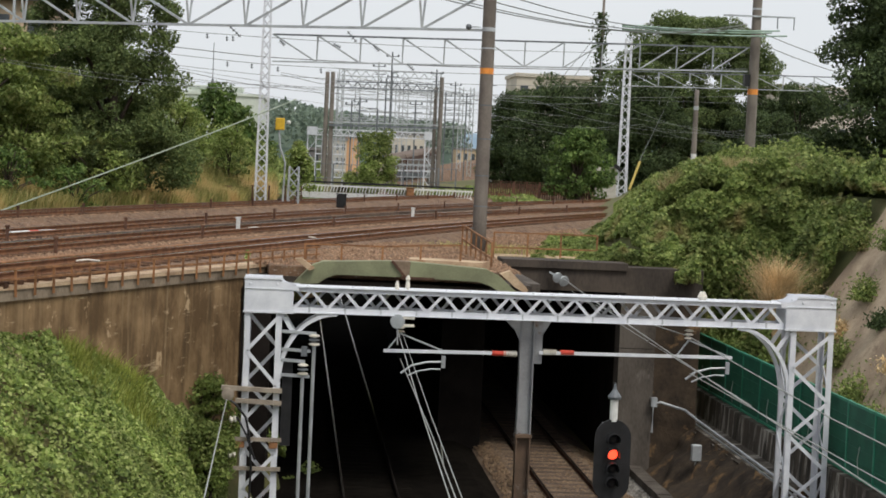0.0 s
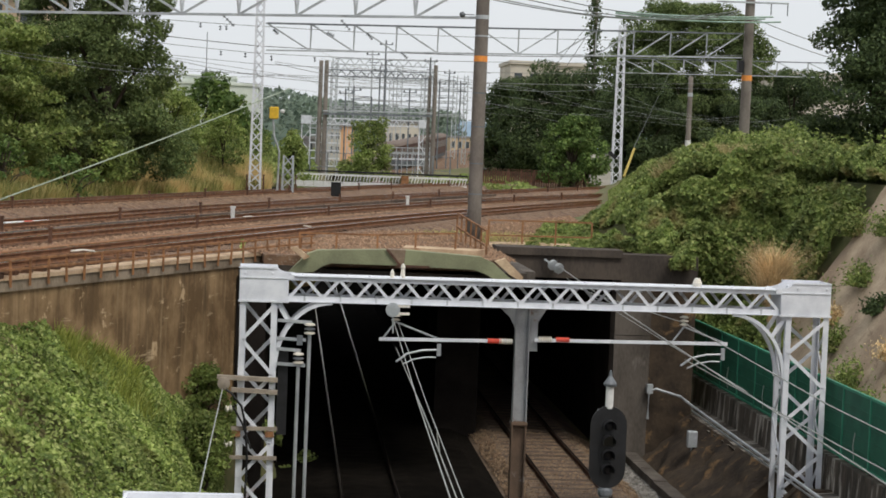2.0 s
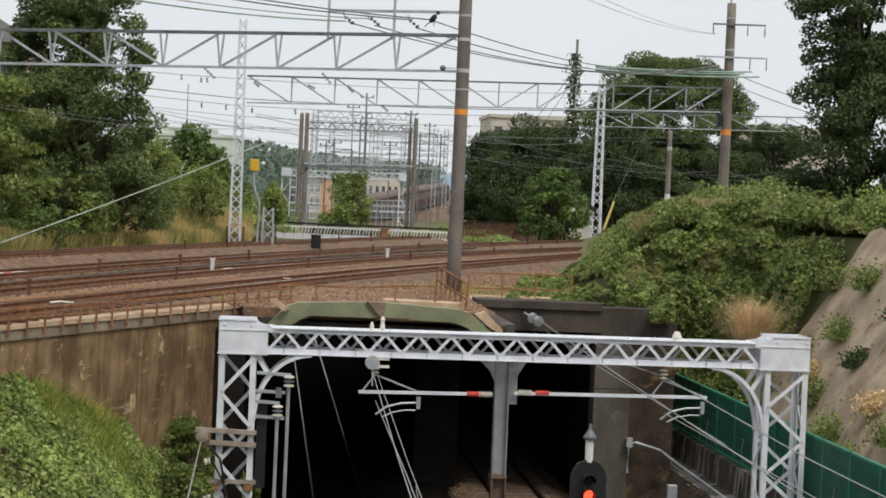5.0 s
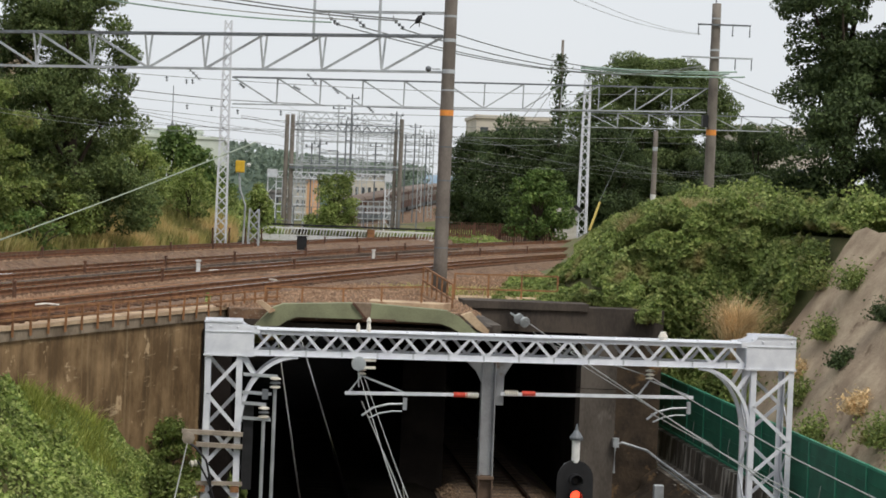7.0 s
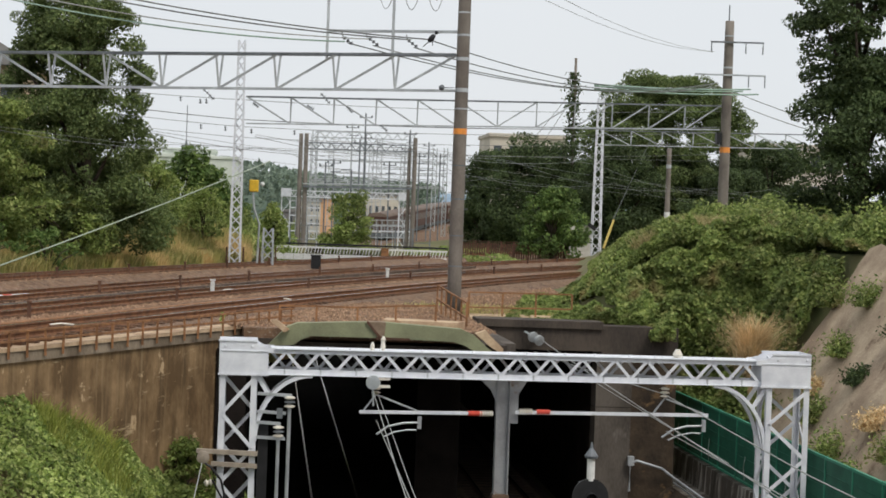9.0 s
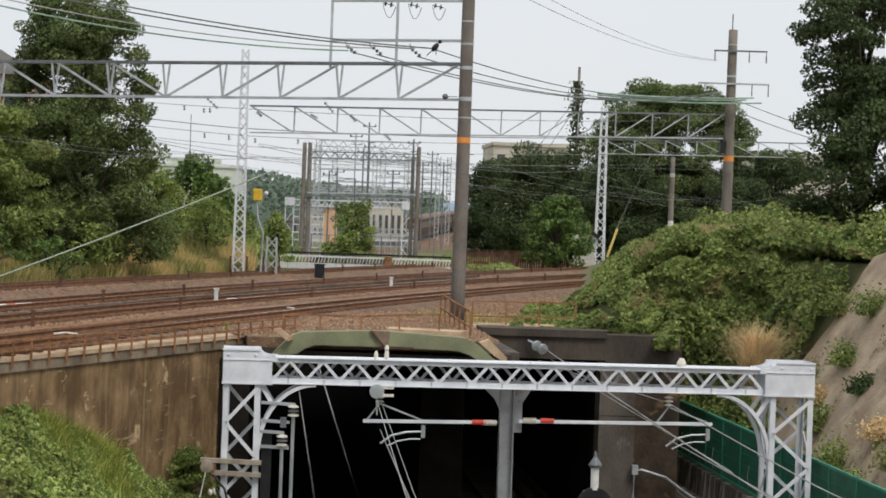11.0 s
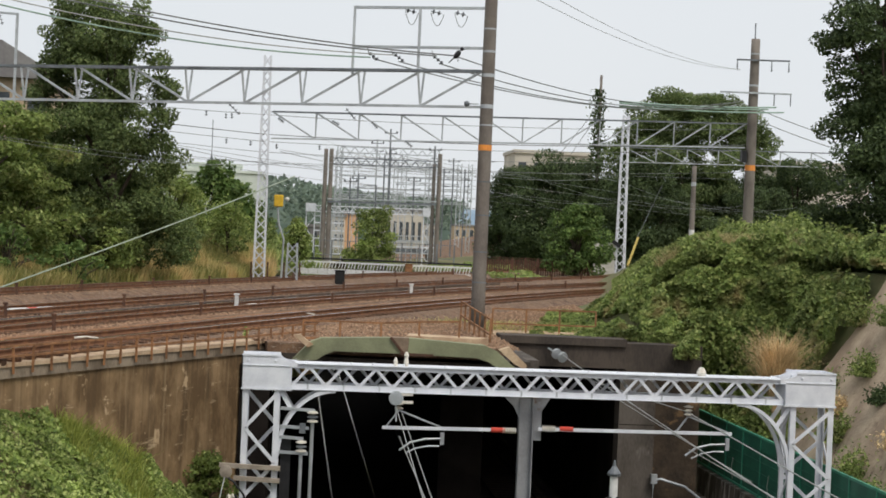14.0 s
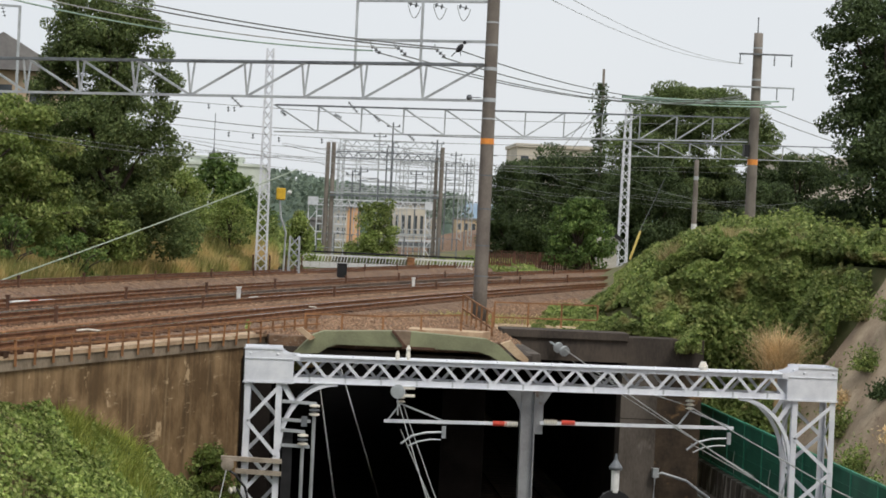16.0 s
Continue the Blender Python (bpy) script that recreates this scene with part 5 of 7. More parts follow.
def far_pts(rng, n):
    y = rng.uniform(133, 300, n)
    x = rng.uniform(-32, 3, n) * y / 200
    near = rng.random(n) < 0.2
    x = np.where(near, rng.uniform(12.0, 20, n), x)
    y = np.where(near, rng.uniform(136, 160, n), y)
    z = 5.6 + lumps(x, y, 21, 0.12) * 2.0 * np.clip((y - 130) / 60, 0.25, 1)
    return np.stack([x, y, z * rng.uniform(0.85, 1.0, n)], 1), np.tile([0.0, -0.7, 0.7], (n, 1))


thicket("far_bushes", far_pts, 40000, 0.22, L_MID, "low scrub beyond the tracks", 35)

# ---- far distance ----
def hill(name, pts, y, label, m, depth=300, seed=1):
    bm = B()
    xs = np.linspace(pts[0][0], pts[-1][0], 90)
    zs = np.interp(xs, [p[0] for p in pts], [p[1] for p in pts])
    rows = []
    for k, (dy, f) in enumerate(((0, 0.0), (depth * 0.2, 0.6), (depth * 0.5, 1.0), (depth, 0.9))):
        rows.append([bm.verts.new((x, y + dy, 4 + (z - 4) * f + (2.5 * noise.noise(Vector((x * 0.02, k, seed))) + 1.5 * noise.noise(Vector((x * 0.08, k, seed)))) * f)) for x, z in zip(xs, zs)])
    for a, b in zip(rows, rows[1:]):
        for j in range(len(xs) - 1):
            bm.faces.new((a[j], a[j + 1], b[j + 1], b[j]))
    ob = structure(name, bm, m, label, "hill")
    ob.data.shade_smooth()
    return ob


# both hill colours are paled to paint in the distance haze
HILL_NEAR = mat("haze_paled_wooded_hill", (0.15, 0.20, 0.155), (0.11, 0.155, 0.125), 0.95, 0, 0.03, 0.35, 0.9)
hill_rng = np.random.default_rng(77)
hx = hill_rng.uniform(-110, 60, 9000)
hz = np.interp(hx, [-260, -60, -20, -5, 8, 24, 60], [20, 23, 26, 26, 23.5, 21.5, 20])
hp = np.stack([hx, 615 + hill_rng.uniform(0, 60, 9000), 5 + (hz - 4) * hill_rng.random(9000) ** 0.5], 1)
hv, hf = leaves(hill_rng, hp, np.tile([0, -0.7, 0.7], (9000, 1)), 1.1, 0.8)
mesh_np("hill_wood", hv, hf, L_HAZY, kind="stuff", label="woods on the far hill, greens paled by painted haze", category="woods")
HILL_FAR = mat("haze_tinted_far_hill", (0.24, 0.32, 0.40), (0.20, 0.28, 0.36), 0.95, 0, 0.01, 0.1, 0.2)
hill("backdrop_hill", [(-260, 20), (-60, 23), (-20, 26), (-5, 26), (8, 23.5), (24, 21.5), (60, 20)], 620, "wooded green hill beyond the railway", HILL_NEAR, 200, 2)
hill("backdrop_far_hills", [(-900, 30), (-200, 36), (100, 40), (260, 52), (420, 40), (1500, 40)], 2600, "far hills on the horizon, haze painted into their colour", HILL_FAR, 400, 5)


# ---- fittings on the far gantry's left leg ----
def leg_fittings():
    f = thing("anchor_fitting", pose(0, 41.5, 0), "weathered timber and steel wire anchor clamped on the gantry leg", "wire anchor")
    wood = mat("weathered_timber", (0.36, 0.31, 0.25), (0.25, 0.21, 0.17), 0.85, 0, 4, 40, 0.2)
    for x0, x1, z in ((-1.54, -0.13, 3.24), (-1.20, -0.13, 2.95)):
        bm = B()
        bar(bm, (x0, 0, z + 0.02), (x1, 0, z - 0.02), 0.14, 0.10)
        part("cross_timber", bm, wood, f)
    for z in (2.06, 1.37):
        bm = B()
        bar(bm, (-1.2, 0.02, z), (-0.1, 0.02, z), 0.06, 0.09)
        part("clamp_bar", bm, wood, f)
    for x in (-1.06, -0.28):
        bm = B()
        box(bm, x - 0.10, x + 0.10, -0.02, 0.04, 1.86, 2.0)
        part("rust_patch", bm, RUST, f, "rust-red clamp plate")
    bm = B()
    lathe(bm, [(0.04, -0.05), (0.15, -0.02), (0.15, 0.02), (0.04, 0.05)], (-1.38, -0.1, 3.12), (0, 1, 0), 12)
    part("sheave", bm, wood, f)
    for z in (2.52, 1.70):
        bm = B()
        lathe(bm, [(0.03, -0.1), (0.09, -0.05), (0.05, 0.0), (0.09, 0.05), (0.03, 0.1)], (-1.24, -0.02, z), (1, 0, 0.2), 10)
        part("insulator", bm, CREAM, f, "white insulator")
    bm = B()
    tube(bm, [(-1.36, -0.08, 3.0), (-1.2, -0.1, 2.9), (-0.95, -0.1, 2.6), (-0.85, -0.1, 2.2), (-0.78, -0.1, 1.4), (-0.8, -0.1, 0.4)], 0.03, 6)
    part("cable", bm, BLACK, f, "black hanging cable")
    bm = B()
    tube(bm, [(-1.15, -0.1, 2.6), (-0.9, -0.1, 2.15), (-0.7, -0.12, 1.6)], 0.025, 6)
    part("cable", bm, BLACK, f, "black hanging cable")
    p = thing("riser_pipes", pose(0, 41.6, 0), "two grey cable riser pipes with insulator heads beside the gantry leg", "cable riser")
    for x, zt in ((0.575, 4.30), (0.335, 3.60)):
        bm = B()
        tube(bm, [(x, 0, -0.4), (x, 0, zt)], 0.045, 10)
        pp = part("pipe", bm, GALV, p)
        for k in range(3):
            bm = B()
            lathe(bm, [(0.05, 0), (0.13, 0.02), (0.13, 0.05), (0.05, 0.08)], (x, 0, zt + k * 0.10), (0, 0, 1), 12)
            part("insulator_disc", bm, CREAM if k != 1 else GALV_DARK, pp, "ribbed insulator disc")
    for z, x1 in ((4.62, 0.62), (3.95, 0.38), (4.2, 0.5), (3.6, 0.5)):
        bm = B()
        bar(bm, (-0.18, 0, z), (x1, 0, z - 0.03), 0.06, 0.07)
        part("support_arm", bm, GALV, p)
    bm = B()
    box(bm, -0.14, 0.10, 0.1, 0.3, 1.9, 3.9)
    part("duct", bm, BLACK, p, "dark cable duct")
    bm = B()
    box(bm, 0.28, 0.42, -0.06, 0.06, 4.05, 4.28)
    part("switch", bm, GALV_DARK, p)


leg_fittings()


def wire(name, pts, r, m, label, n=5):
    t = thing(name, pose(0, 0, 0), label, "overhead wire", "overhead wires")
    bm = B()
    tube(bm, pts, r, n)
    part("strand", bm, m, t)
    return t


wire("stay_rope", [(-1.40, 41.3, 3.0), (-1.36, 34.5, 2.95), (-1.33, 30, 2.90), (-1.25, 22, 2.8)], 0.016, WIRE_PALE, "pale stay wire running from the gantry leg")

# contact and messenger wires of the lower line
for pts, r in (
    ([(2.52, 41.7, 4.75), (2.30, 30, 4.46), (2.10, 20, 4.42), (1.6, 4, 4.5)], 0.010),
    ([(2.62, 41.7, 4.05), (2.50, 30, 4.08), (2.32, 20, 4.12), (2.1, 4, 4.15)], 0.010),
    ([(2.66, 41.7, 4.62), (2.46, 30, 4.42), (2.28, 20, 4.40), (1.9, 4, 4.45)], 0.008),
    ([(2.5, 41.9, 4.9), (2.5, 47, 4.8), (2.4, 60, 4.8), (2.3, 80, 4.8)], 0.012),
    ([(9.50, 41.8, 4.85), (9.45, 30, 4.62), (9.5, 20, 4.6)], 0.014),
    ([(9.60, 41.8, 3.95), (9.60, 30, 3.95), (9.7, 20, 3.95)], 0.013),
    ([(9.50, 41.8, 4.85), (8.6, 48, 4.9), (7.93, 52.3, 5.0)], 0.013),
    ([(8.02, 52.2, 5.42), (8.5, 46.5, 4.92), (9.2, 38, 4.25), (9.9, 28, 3.6)], 0.016),
    ([(8.3, 52.2, 5.06), (8.8, 46, 4.6), (9.6, 36, 4.0)], 0.011),
):
    wire("contact_wire", pts, r, WIRE_PALE, "pale overhead contact wire along the lower track")
d = thing("wire_hanger", pose(0, 0, 0), "thin hanger between contact wires", "wire hanger")
bm = B()
tube(bm, [(2.38, 27, 4.44), (2.44, 27, 4.10)], 0.01, 5)
part("rod", bm, WIRE_PALE, d)
pl_ = thing("tension_pulley", pose(2.51, 41.6, 4.95), "grey round tension pulley under the girder", "pulley")
bm = B()
lathe(bm, [(0.05, -0.05), (0.17, -0.04), (0.15, 0.0), (0.17, 0.04), (0.05, 0.05)], (0, 0, 0), (0.25, 1, 0), 16)
part("wheel", bm, GALV, pl_)
for z in (0.09, -0.09):
    bm = B()
    bar(bm, (0.1, 0, z), (0.4, 0.02, z), 0.05, 0.06)
    part("fork", bm, CREAM, pl_)
bm = B()
tube(bm, [(0, 0, -0.15), (0.02, 0, -0.55)], 0.02, 6)
part("link", bm, GALV, pl_)
an = thing("wall_anchor", pose(7.85, 52.25, 5.45), "pale double insulator anchored on the tunnel lintel", "wire anchor")
for k in range(2):
    bm = B()
    lathe(bm, [(0.04, -0.04), (0.16, -0.03), (0.12, 0.0), (0.16, 0.03), (0.04, 0.04)], (k * 0.17, -0.06 - k * 0.1, -k * 0.09), (0.4, -1, -0.35), 14)
    part("disc", bm, GALV, an)
bm = B()
bar(bm, (-0.25, 0.02, 0.16), (0.0, -0.05, 0.02), 0.04, 0.05)
part("bracket", bm, GALV, an)


# ---- the upper line's wires ----
def up_wire(p, q, drop, r, m=None):
    wire("feeder_wire", sag(p, q, drop, 16), r, m or WIRE, "overhead feeder wire of the upper railway")


# feeders sweeping from the frame to the far pole and back to the bank
for x, z in ((2.3, 14.55), (3.15, 14.5), (4.5, 14.5), (5.1, 14.75)):
    up_wire((x, 58.9, z), (27.6, 109.8, 17.6 + 0.1 * x), 0.9, 0.022, WIRE)
for a, z0, m, r in (((2.2, 59.0, 14.6), 0, WIRE_GREEN, 0.026), ((3.0, 59.0, 14.72), 19.0, WIRE_PALE, 0.02), ((4.4, 59.0, 14.76), 20.1, WIRE, 0.024), ((5.0, 59.0, 14.8), 20.6, WIRE, 0.024)):
    up_wire(a, (-9.17, 54.0, 15.12 + 0.28 * (a[0] - 2.2)), 0.30, r, m)
for k, (za, zb) in enumerate(((17.9, 17.5), (18.0, 17.65), (17.75, 17.35))):
    up_wire((17.3, 96.0, 16.43 + (za - 17.9)), (29.2 + 0.5 * k, 109.7, zb + 0.1), 0.12, 0.05, WIRE_GREEN)
for z in (17.0, 17.7):
    up_wire((28.4, 110, z), (44, 118, z - 2.4), 0.5, 0.025)
# high thin lines in the sky
for k in range(2):
    up_wire((6.0, 58, 17.4 + 0.5 * k), (27.3, 109.6, 20.0), 0.7, 0.012, WIRE_PALE)
# catenary of the four tracks
for k in "abcd":
    for zc, r, so in ((13.0 - 1.7, 0.012, 0.0), (12.2 - 1.7, 0.009, 0.3)):
        pts = []
        for y in np.arange(66, 232, 4.0):
            span = (y % 50) / 50
            dip = 1.0 * 4 * span * (1 - span) if so == 0 else 0.0
            pts.append((float(track_x(k, y)) + 0.1, float(y), zc + 1.2 - dip))
        wire("catenary_wire", pts, r, WIRE, "catenary wire over an upper track")
# head spans from the bank to the mast and on across the tracks
for z0, z1, z2, r in ((15.3, 15.1, 15.3, 0.016), (14.75, 14.0, 14.3, 0.024), (14.3, 13.6, 13.95, 0.016), (13.75, 13.0, 13.3, 0.014), (12.9, 12.4, 12.6, 0.012)):
    left_span = wire("head_span", sag((-17.0, 100, z0 + 0.5), (-2.0, 100, z1), 0.12, 16), r, WIRE, "head span wire with dark insulators across the upper tracks")
    right_span = wire("head_span", sag((-1.7, 100, z1), (27.9, 110, z2 + 1.0), 0.3, 16), r, WIRE, "head span wire with dark insulators across the upper tracks")
up_wire((-22, 92, 12.2), (28, 112, 13.2), 0.15, 0.012)
wire("guy_rope", sag((-11.94, 66.0, 5.67), (-0.19, 98.0, 11.68), 0.1, 10), 0.035, mat("sleeved_guy", (0.36, 0.42, 0.33), (0.27, 0.32, 0.25), 0.6), "thick pale guy cable slanting down from the mast")

def span_insulator(p, q, discs, r, span):
    p, q = Vector(p), Vector(q)
    bm = B()
    tube(bm, [p, q], 0.025, 5)
    for k in range(discs):
        lathe(bm, [(0.03, -0.03), (r, 0.0), (0.03, 0.04)], p.lerp(q, (k + 0.5) / discs), q - p, 8)
    part("insulator", bm, GALV_DARK, span, "dark disc insulator")


for x0, z0, x1, z1 in ((-4.05, 15.6, -3.4, 15.02), (2.5, 15.7, 3.05, 15.12), (4.0, 15.05, 4.35, 14.7), (6.0, 14.1, 6.4, 13.75), (-1.25, 14.95, -0.95, 14.7), (1.75, 14.95, 2.15, 14.75), (-7.1, 14.82, -6.85, 14.7)):
    span_insulator((x0, 99.7 + 0.3 * max(x0, 0), z0), (x1, 99.7 + 0.3 * max(x0, 0), z1), 4, 0.13, left_span if x0 < -2 else right_span)
for x, z in ((-5.27, 15.1), (-4.18, 15.0), (-3.85, 15.02), (-4.1, 13.6), (-2.75, 13.55), (-1.3, 13.45), (1.1, 13.5), (-8.4, 14.4), (-9.6, 13.9)):
    span_insulator((x, 99.8 + 0.3 * max(x, 0), z + 0.05), (x + 0.02, 99.8 + 0.3 * max(x, 0), z - 0.24), 2, 0.10, left_span if x < -2 else right_span)
ball = thing("marker_ball", pose(5.37, 57.8, 13.13), "small grey ball fitting on a wire beside the pole", "wire fitting")
bm = B()
bmesh.ops.create_icosphere(bm, subdivisions=2, radius=0.10)
part("ball", bm, GALV_DARK, ball, smooth=True)
bm = B()
tube(bm, [(0, 0, 0), (0.4, 0.1, 0.02)], 0.015, 5)
part("stem", bm, GALV_DARK, ball)

# crow perched by the feeder frame
crow = thing("crow", pose(5.02, 58.2, 14.62), "black crow perched on a feeder wire", "bird")
feather = mat("black_feathers", (0.012, 0.012, 0.014), (0.02, 0.02, 0.024), 0.5, 0, 8, 40, 0.1)
bm = B()
bmesh.ops.create_icosphere(bm, subdivisions=2, radius=0.12, matrix=pose(0, 0, 0.14, 0, 35, 0) @ Matrix.Diagonal((0.8, 0.75, 1.45, 1)))
part("body", bm, feather, crow, smooth=True)
bm = B()
bmesh.ops.create_icosphere(bm, subdivisions=2, radius=0.065, matrix=Matrix.Translation((0.15, 0, 0.33)))
part("head", bm, feather, crow, smooth=True)
bm = B()
lathe(bm, [(0.022, 0), (0.004, 0.085)], (0.2, 0, 0.33), (1, 0, -0.15), 6)
part("beak", bm, feather, crow)
bm = B()
bar(bm, (-0.08, 0, 0.05), (-0.27, 0, -0.14), 0.09, 0.03)
part("tail", bm, feather, crow)
bm = B()
tube(bm, [(0.03, 0.02, 0.02), (0.03, 0.02, -0.1)], 0.01, 5)
tube(bm, [(0.03, -0.04, 0.02), (0.03, -0.04, -0.1)], 0.01, 5)
part("legs", bm, feather, crow)


# ---- trackside things of the upper line ----
def stake(x, y, z, h, m, label, w=0.09):
    t = thing("track_stake", pose(x, y, z), label, "marker post", "stakes along the tracks")
    bm = B()
    box(bm, -w / 2, w / 2, -w / 2, w / 2, -0.3, h)
    bmesh.ops.bevel(bm, geom=bm.edges[:], offset=0.012, segments=1, affect="EDGES")
    part("stem", bm, m, t)
    bm = B()
    box(bm, -w * 0.7, w * 0.7, -w * 0.7, w * 0.7, h + 0.002, h + 0.06)
    part("cap", bm, m, t)


for k, x_off, step, y0 in (("d", 1.05, 6.0, 66), ("c", 1.0, 8.2, 51), ("b", 1.2, 11.0, 46)):
    y = y0
    while y < 150:
        stake(float(track_x(k, y)) + x_off, y, 5.9, 0.42, RUST_DARK, "short dark stake beside the rail")
        y += step * random.uniform(0.8, 1.25)
for x, y, m, lab, h in ((-2.0, 63.6, PLATE, "white marker post between the tracks", 0.45), (5.5, 83.1, PLATE, "white marker post between the tracks", 0.5)):
    stake(x, y, 5.9, h, m, lab, 0.14)
bx = thing("track_box", pose(2.6, 101.5, 5.95), "small black equipment box beside the rail", "equipment box")
bm = B()
box(bm, -0.28, 0.28, -0.2, 0.2, -0.2, 0.55)
bmesh.ops.bevel(bm, geom=bm.edges[:], offset=0.03, segments=1, affect="EDGES")
part("case", bm, BLACK, bx)
bm = B()
box(bm, -0.31, 0.31, -0.23, 0.23, 0.552, 0.60)
part("lid", bm, BLACK, bx)
# red and white bar lying by the track
b2 = thing("track_bar", pose(-7.85, 54.5, 6.02, 0, 0, 66), "red and white striped bar lying beside the track", "striped bar")
for k in range(5):
    bm = B()
    tube(bm, [(-1.25 + k * 0.5, 0, 0), (-0.76 + k * 0.5, 0, 0)], 0.07, 8)
    part("stripe", bm, RED if k in (2,) else PLATE, b2, "red stripe" if k == 2 else "white stripe")
for x, y in ((-4.87, 42.8), (0.46, 59.0), (-1.4, 64.6)):
    c_ = thing("cable_clip", pose(x, y, 6.0, 0, 0, 25), "pale yellow rail bond lying by the rail", "rail bond")
    bm = B()
    tube(bm, [(-0.28, 0, 0), (0, 0, 0.03), (0.3, 0, 0)], 0.025, 6)
    part("bond", bm, CREAM, c_)
sq = thing("track_sign", pose(-3.8, 100, 5.9), "small dark square sign in the grass", "sign")
bm = B()
box(bm, -0.03, 0.03, -0.03, 0.03, 0, 0.5)
part("stem", bm, RUST_DARK, sq)
bm = B()
box(bm, -0.24, 0.24, -0.06, -0.031, 0.42, 0.86)
part("plate", bm, RUST_DARK, sq)
for k in range(4):
    stake(-2.4 + k * 0.9, 99.0 + k, 5.9, 0.9, RUST_DARK, "dark stake in the grass")

# cable troughs beside tracks a and b
for k, off in (("a", -1.75), ("c", 1.65)):
    tr = thing("cable_trough", pose(0, 0, 0), "rusty cable trough running along the track", "cable trough")
    yy = np.arange(30, 110, 2.0)
    for y in yy:
        bm = B()
        a_, b_ = (float(track_x(k, y)) + off, float(y), 5.92), (float(track_x(k, y + 1.96)) + off, float(y) + 1.96, 5.92)
        bar(bm, a_, b_, 0.28, 0.14)
        part("trough_lid", bm, RUST if k == "a" else SLEEPER, tr)

# fences on the bridge
def rail_fence(name, pts, h, rails, label, m=None, post=0.05):
    f = thing(name, pose(0, 0, 0), label, "fence", "rusty fences on the bridge")
    for x, y, z in pts:
        bm = B()
        bar(bm, (x, y, z), (x, y, z + h), post, post)
        part("post", bm, m or RUST, f)
    for fr in rails:
        for a, b in zip(pts, pts[1:]):
            bm = B()
            bar(bm, (a[0], a[1], a[2] + h * fr), (b[0], b[1], b[2] + h * fr), 0.045, 0.045)
            part("rail", bm, m or RUST, f)


rail_fence("shelf_fence", [(0.3, 47.0, 5.88), (1.28, 47.3, 5.88), (2.37, 47.3, 5.88), (3.39, 47.3, 5.95), (4.46, 47.3, 6.0)], 0.55, (0.12, 0.95), "rusty iron fence on the bridge shelf")
rail_fence("pole_fence", [(5.42 - 0.02 * k, 48.4 + 1.25 * k, 5.72 + 0.03 * k) for k in range(7)], 0.85, (0.5, 1.0), "rusty iron fence beside the concrete pole")
rail_fence("lintel_fence", [(6.3, 55.8, 5.62), (7.4, 56.0, 5.62), (8.5, 56.2, 5.62), (9.7, 56.4, 5.62)], 0.95, (0.5, 1.0), "rusty iron fence above the tunnel lintel")
rail_fence("far_fence", [(16.2 + k * 1.12, 150.0 + 0.1 * k, 5.6) for k in range(9)], 1.55, (0.35, 0.97), "dark rusty fence beyond the tracks", RUST_DARK, 0.12)
ff2 = thing("far_fence_boards", pose(0, 0, 0), "brown slatted fence beyond the tracks", "fence")
for k in range(44):
    bm = B()
    box(bm, 16.25 + k * 0.2, 16.38 + k * 0.2, 150.15, 150.2, 5.6, 6.98)
    part("slat", bm, RUST_DARK, ff2)

# yellow box on a leaning stand beside the mast
y_ = thing("yellow_box", pose(-1.0, 97.0, 0), "yellow equipment box on a slim white stand", "equipment box")
bm = B()
box(bm, -0.26, 0.24, -0.15, 0.15, 9.95, 10.6)
bmesh.ops.bevel(bm, geom=bm.edges[:], offset=0.04, segments=1, affect="EDGES")
part("case", bm, mat("yellow_case", (0.75, 0.47, 0.04), (0.6, 0.38, 0.04), 0.5), y_)
bm = B()
tube(bm, [(-0.05, 0, 9.95), (0.05, 0, 9.0), (0.35, 0, 8.2), (0.3, 0, 6.0)], 0.06, 6)
part("stand", bm, GALV, y_)
bm = B()
lathe(bm, [(0.1, 0), (0.13, 0.1), (0.05, 0.2)], (0.42, -0.1, 10.3), (0.4, 0, 1), 8)
part("lamp", bm, PLATE, y_)
lattice_mast(-0.15, 98.5, 5.6, 8.0, 0.6, 0.5, "short pale lattice frame in the bushes", 4)


# ---- far lattice gantries ----
def far_portal(x0, x1, y, zb, zt, beams, label, pole_r=0.0, steel=None, w=0.5):
    g = thing("far_gantry", pose(0, y, 0), label, "gantry", "far gantries")
    m = steel or GALV_DARK
    for x in (x0, x1):
        if pole_r:
            bm = B()
            tube(bm, [(x, 0, zb), (x, 0, zt)], pole_r, 10, pole_r * 0.85)
            part("pole", bm, POLEC, g)
        else:
            for s in (-1, 1):
                bm = B()
                bar(bm, (x + s * w / 2, 0, zb), (x + s * w / 2, 0, zt), 0.12, 0.12)
                part("leg", bm, m, g)
            bm = B()
            n = max(3, int((zt - zb) / (w * 1.2)))
            for k in range(n):
                za, zc = zb + (zt - zb) * k / n, zb + (zt - zb) * (k + 1) / n
                s = 1 if k % 2 else -1
                bar(bm, (x - s * w / 2, 0, za), (x + s * w / 2, 0, zc), 0.05, 0.07)
            part("leg_lattice", bm, m, g)
    for z, h, n in beams:
        for dz in (0, h):
            bm = B()
            bar(bm, (x0, 0, z + dz), (x1, 0, z + dz + 0.12), 0.12, 0.10)
            part("chord", bm, m, g)
        if h > 0.2:
            for k in range(n):
                bm = B()
                a = x0 + (x1 - x0) * k / n
                b = x0 + (x1 - x0) * (k + 1) / n
                s = k % 2
                bar(bm, (a, 0, z + h * s), (b, 0, z + h * (1 - s)), 0.05, 0.08)
                part("web_bar", bm, m, g)
    return g


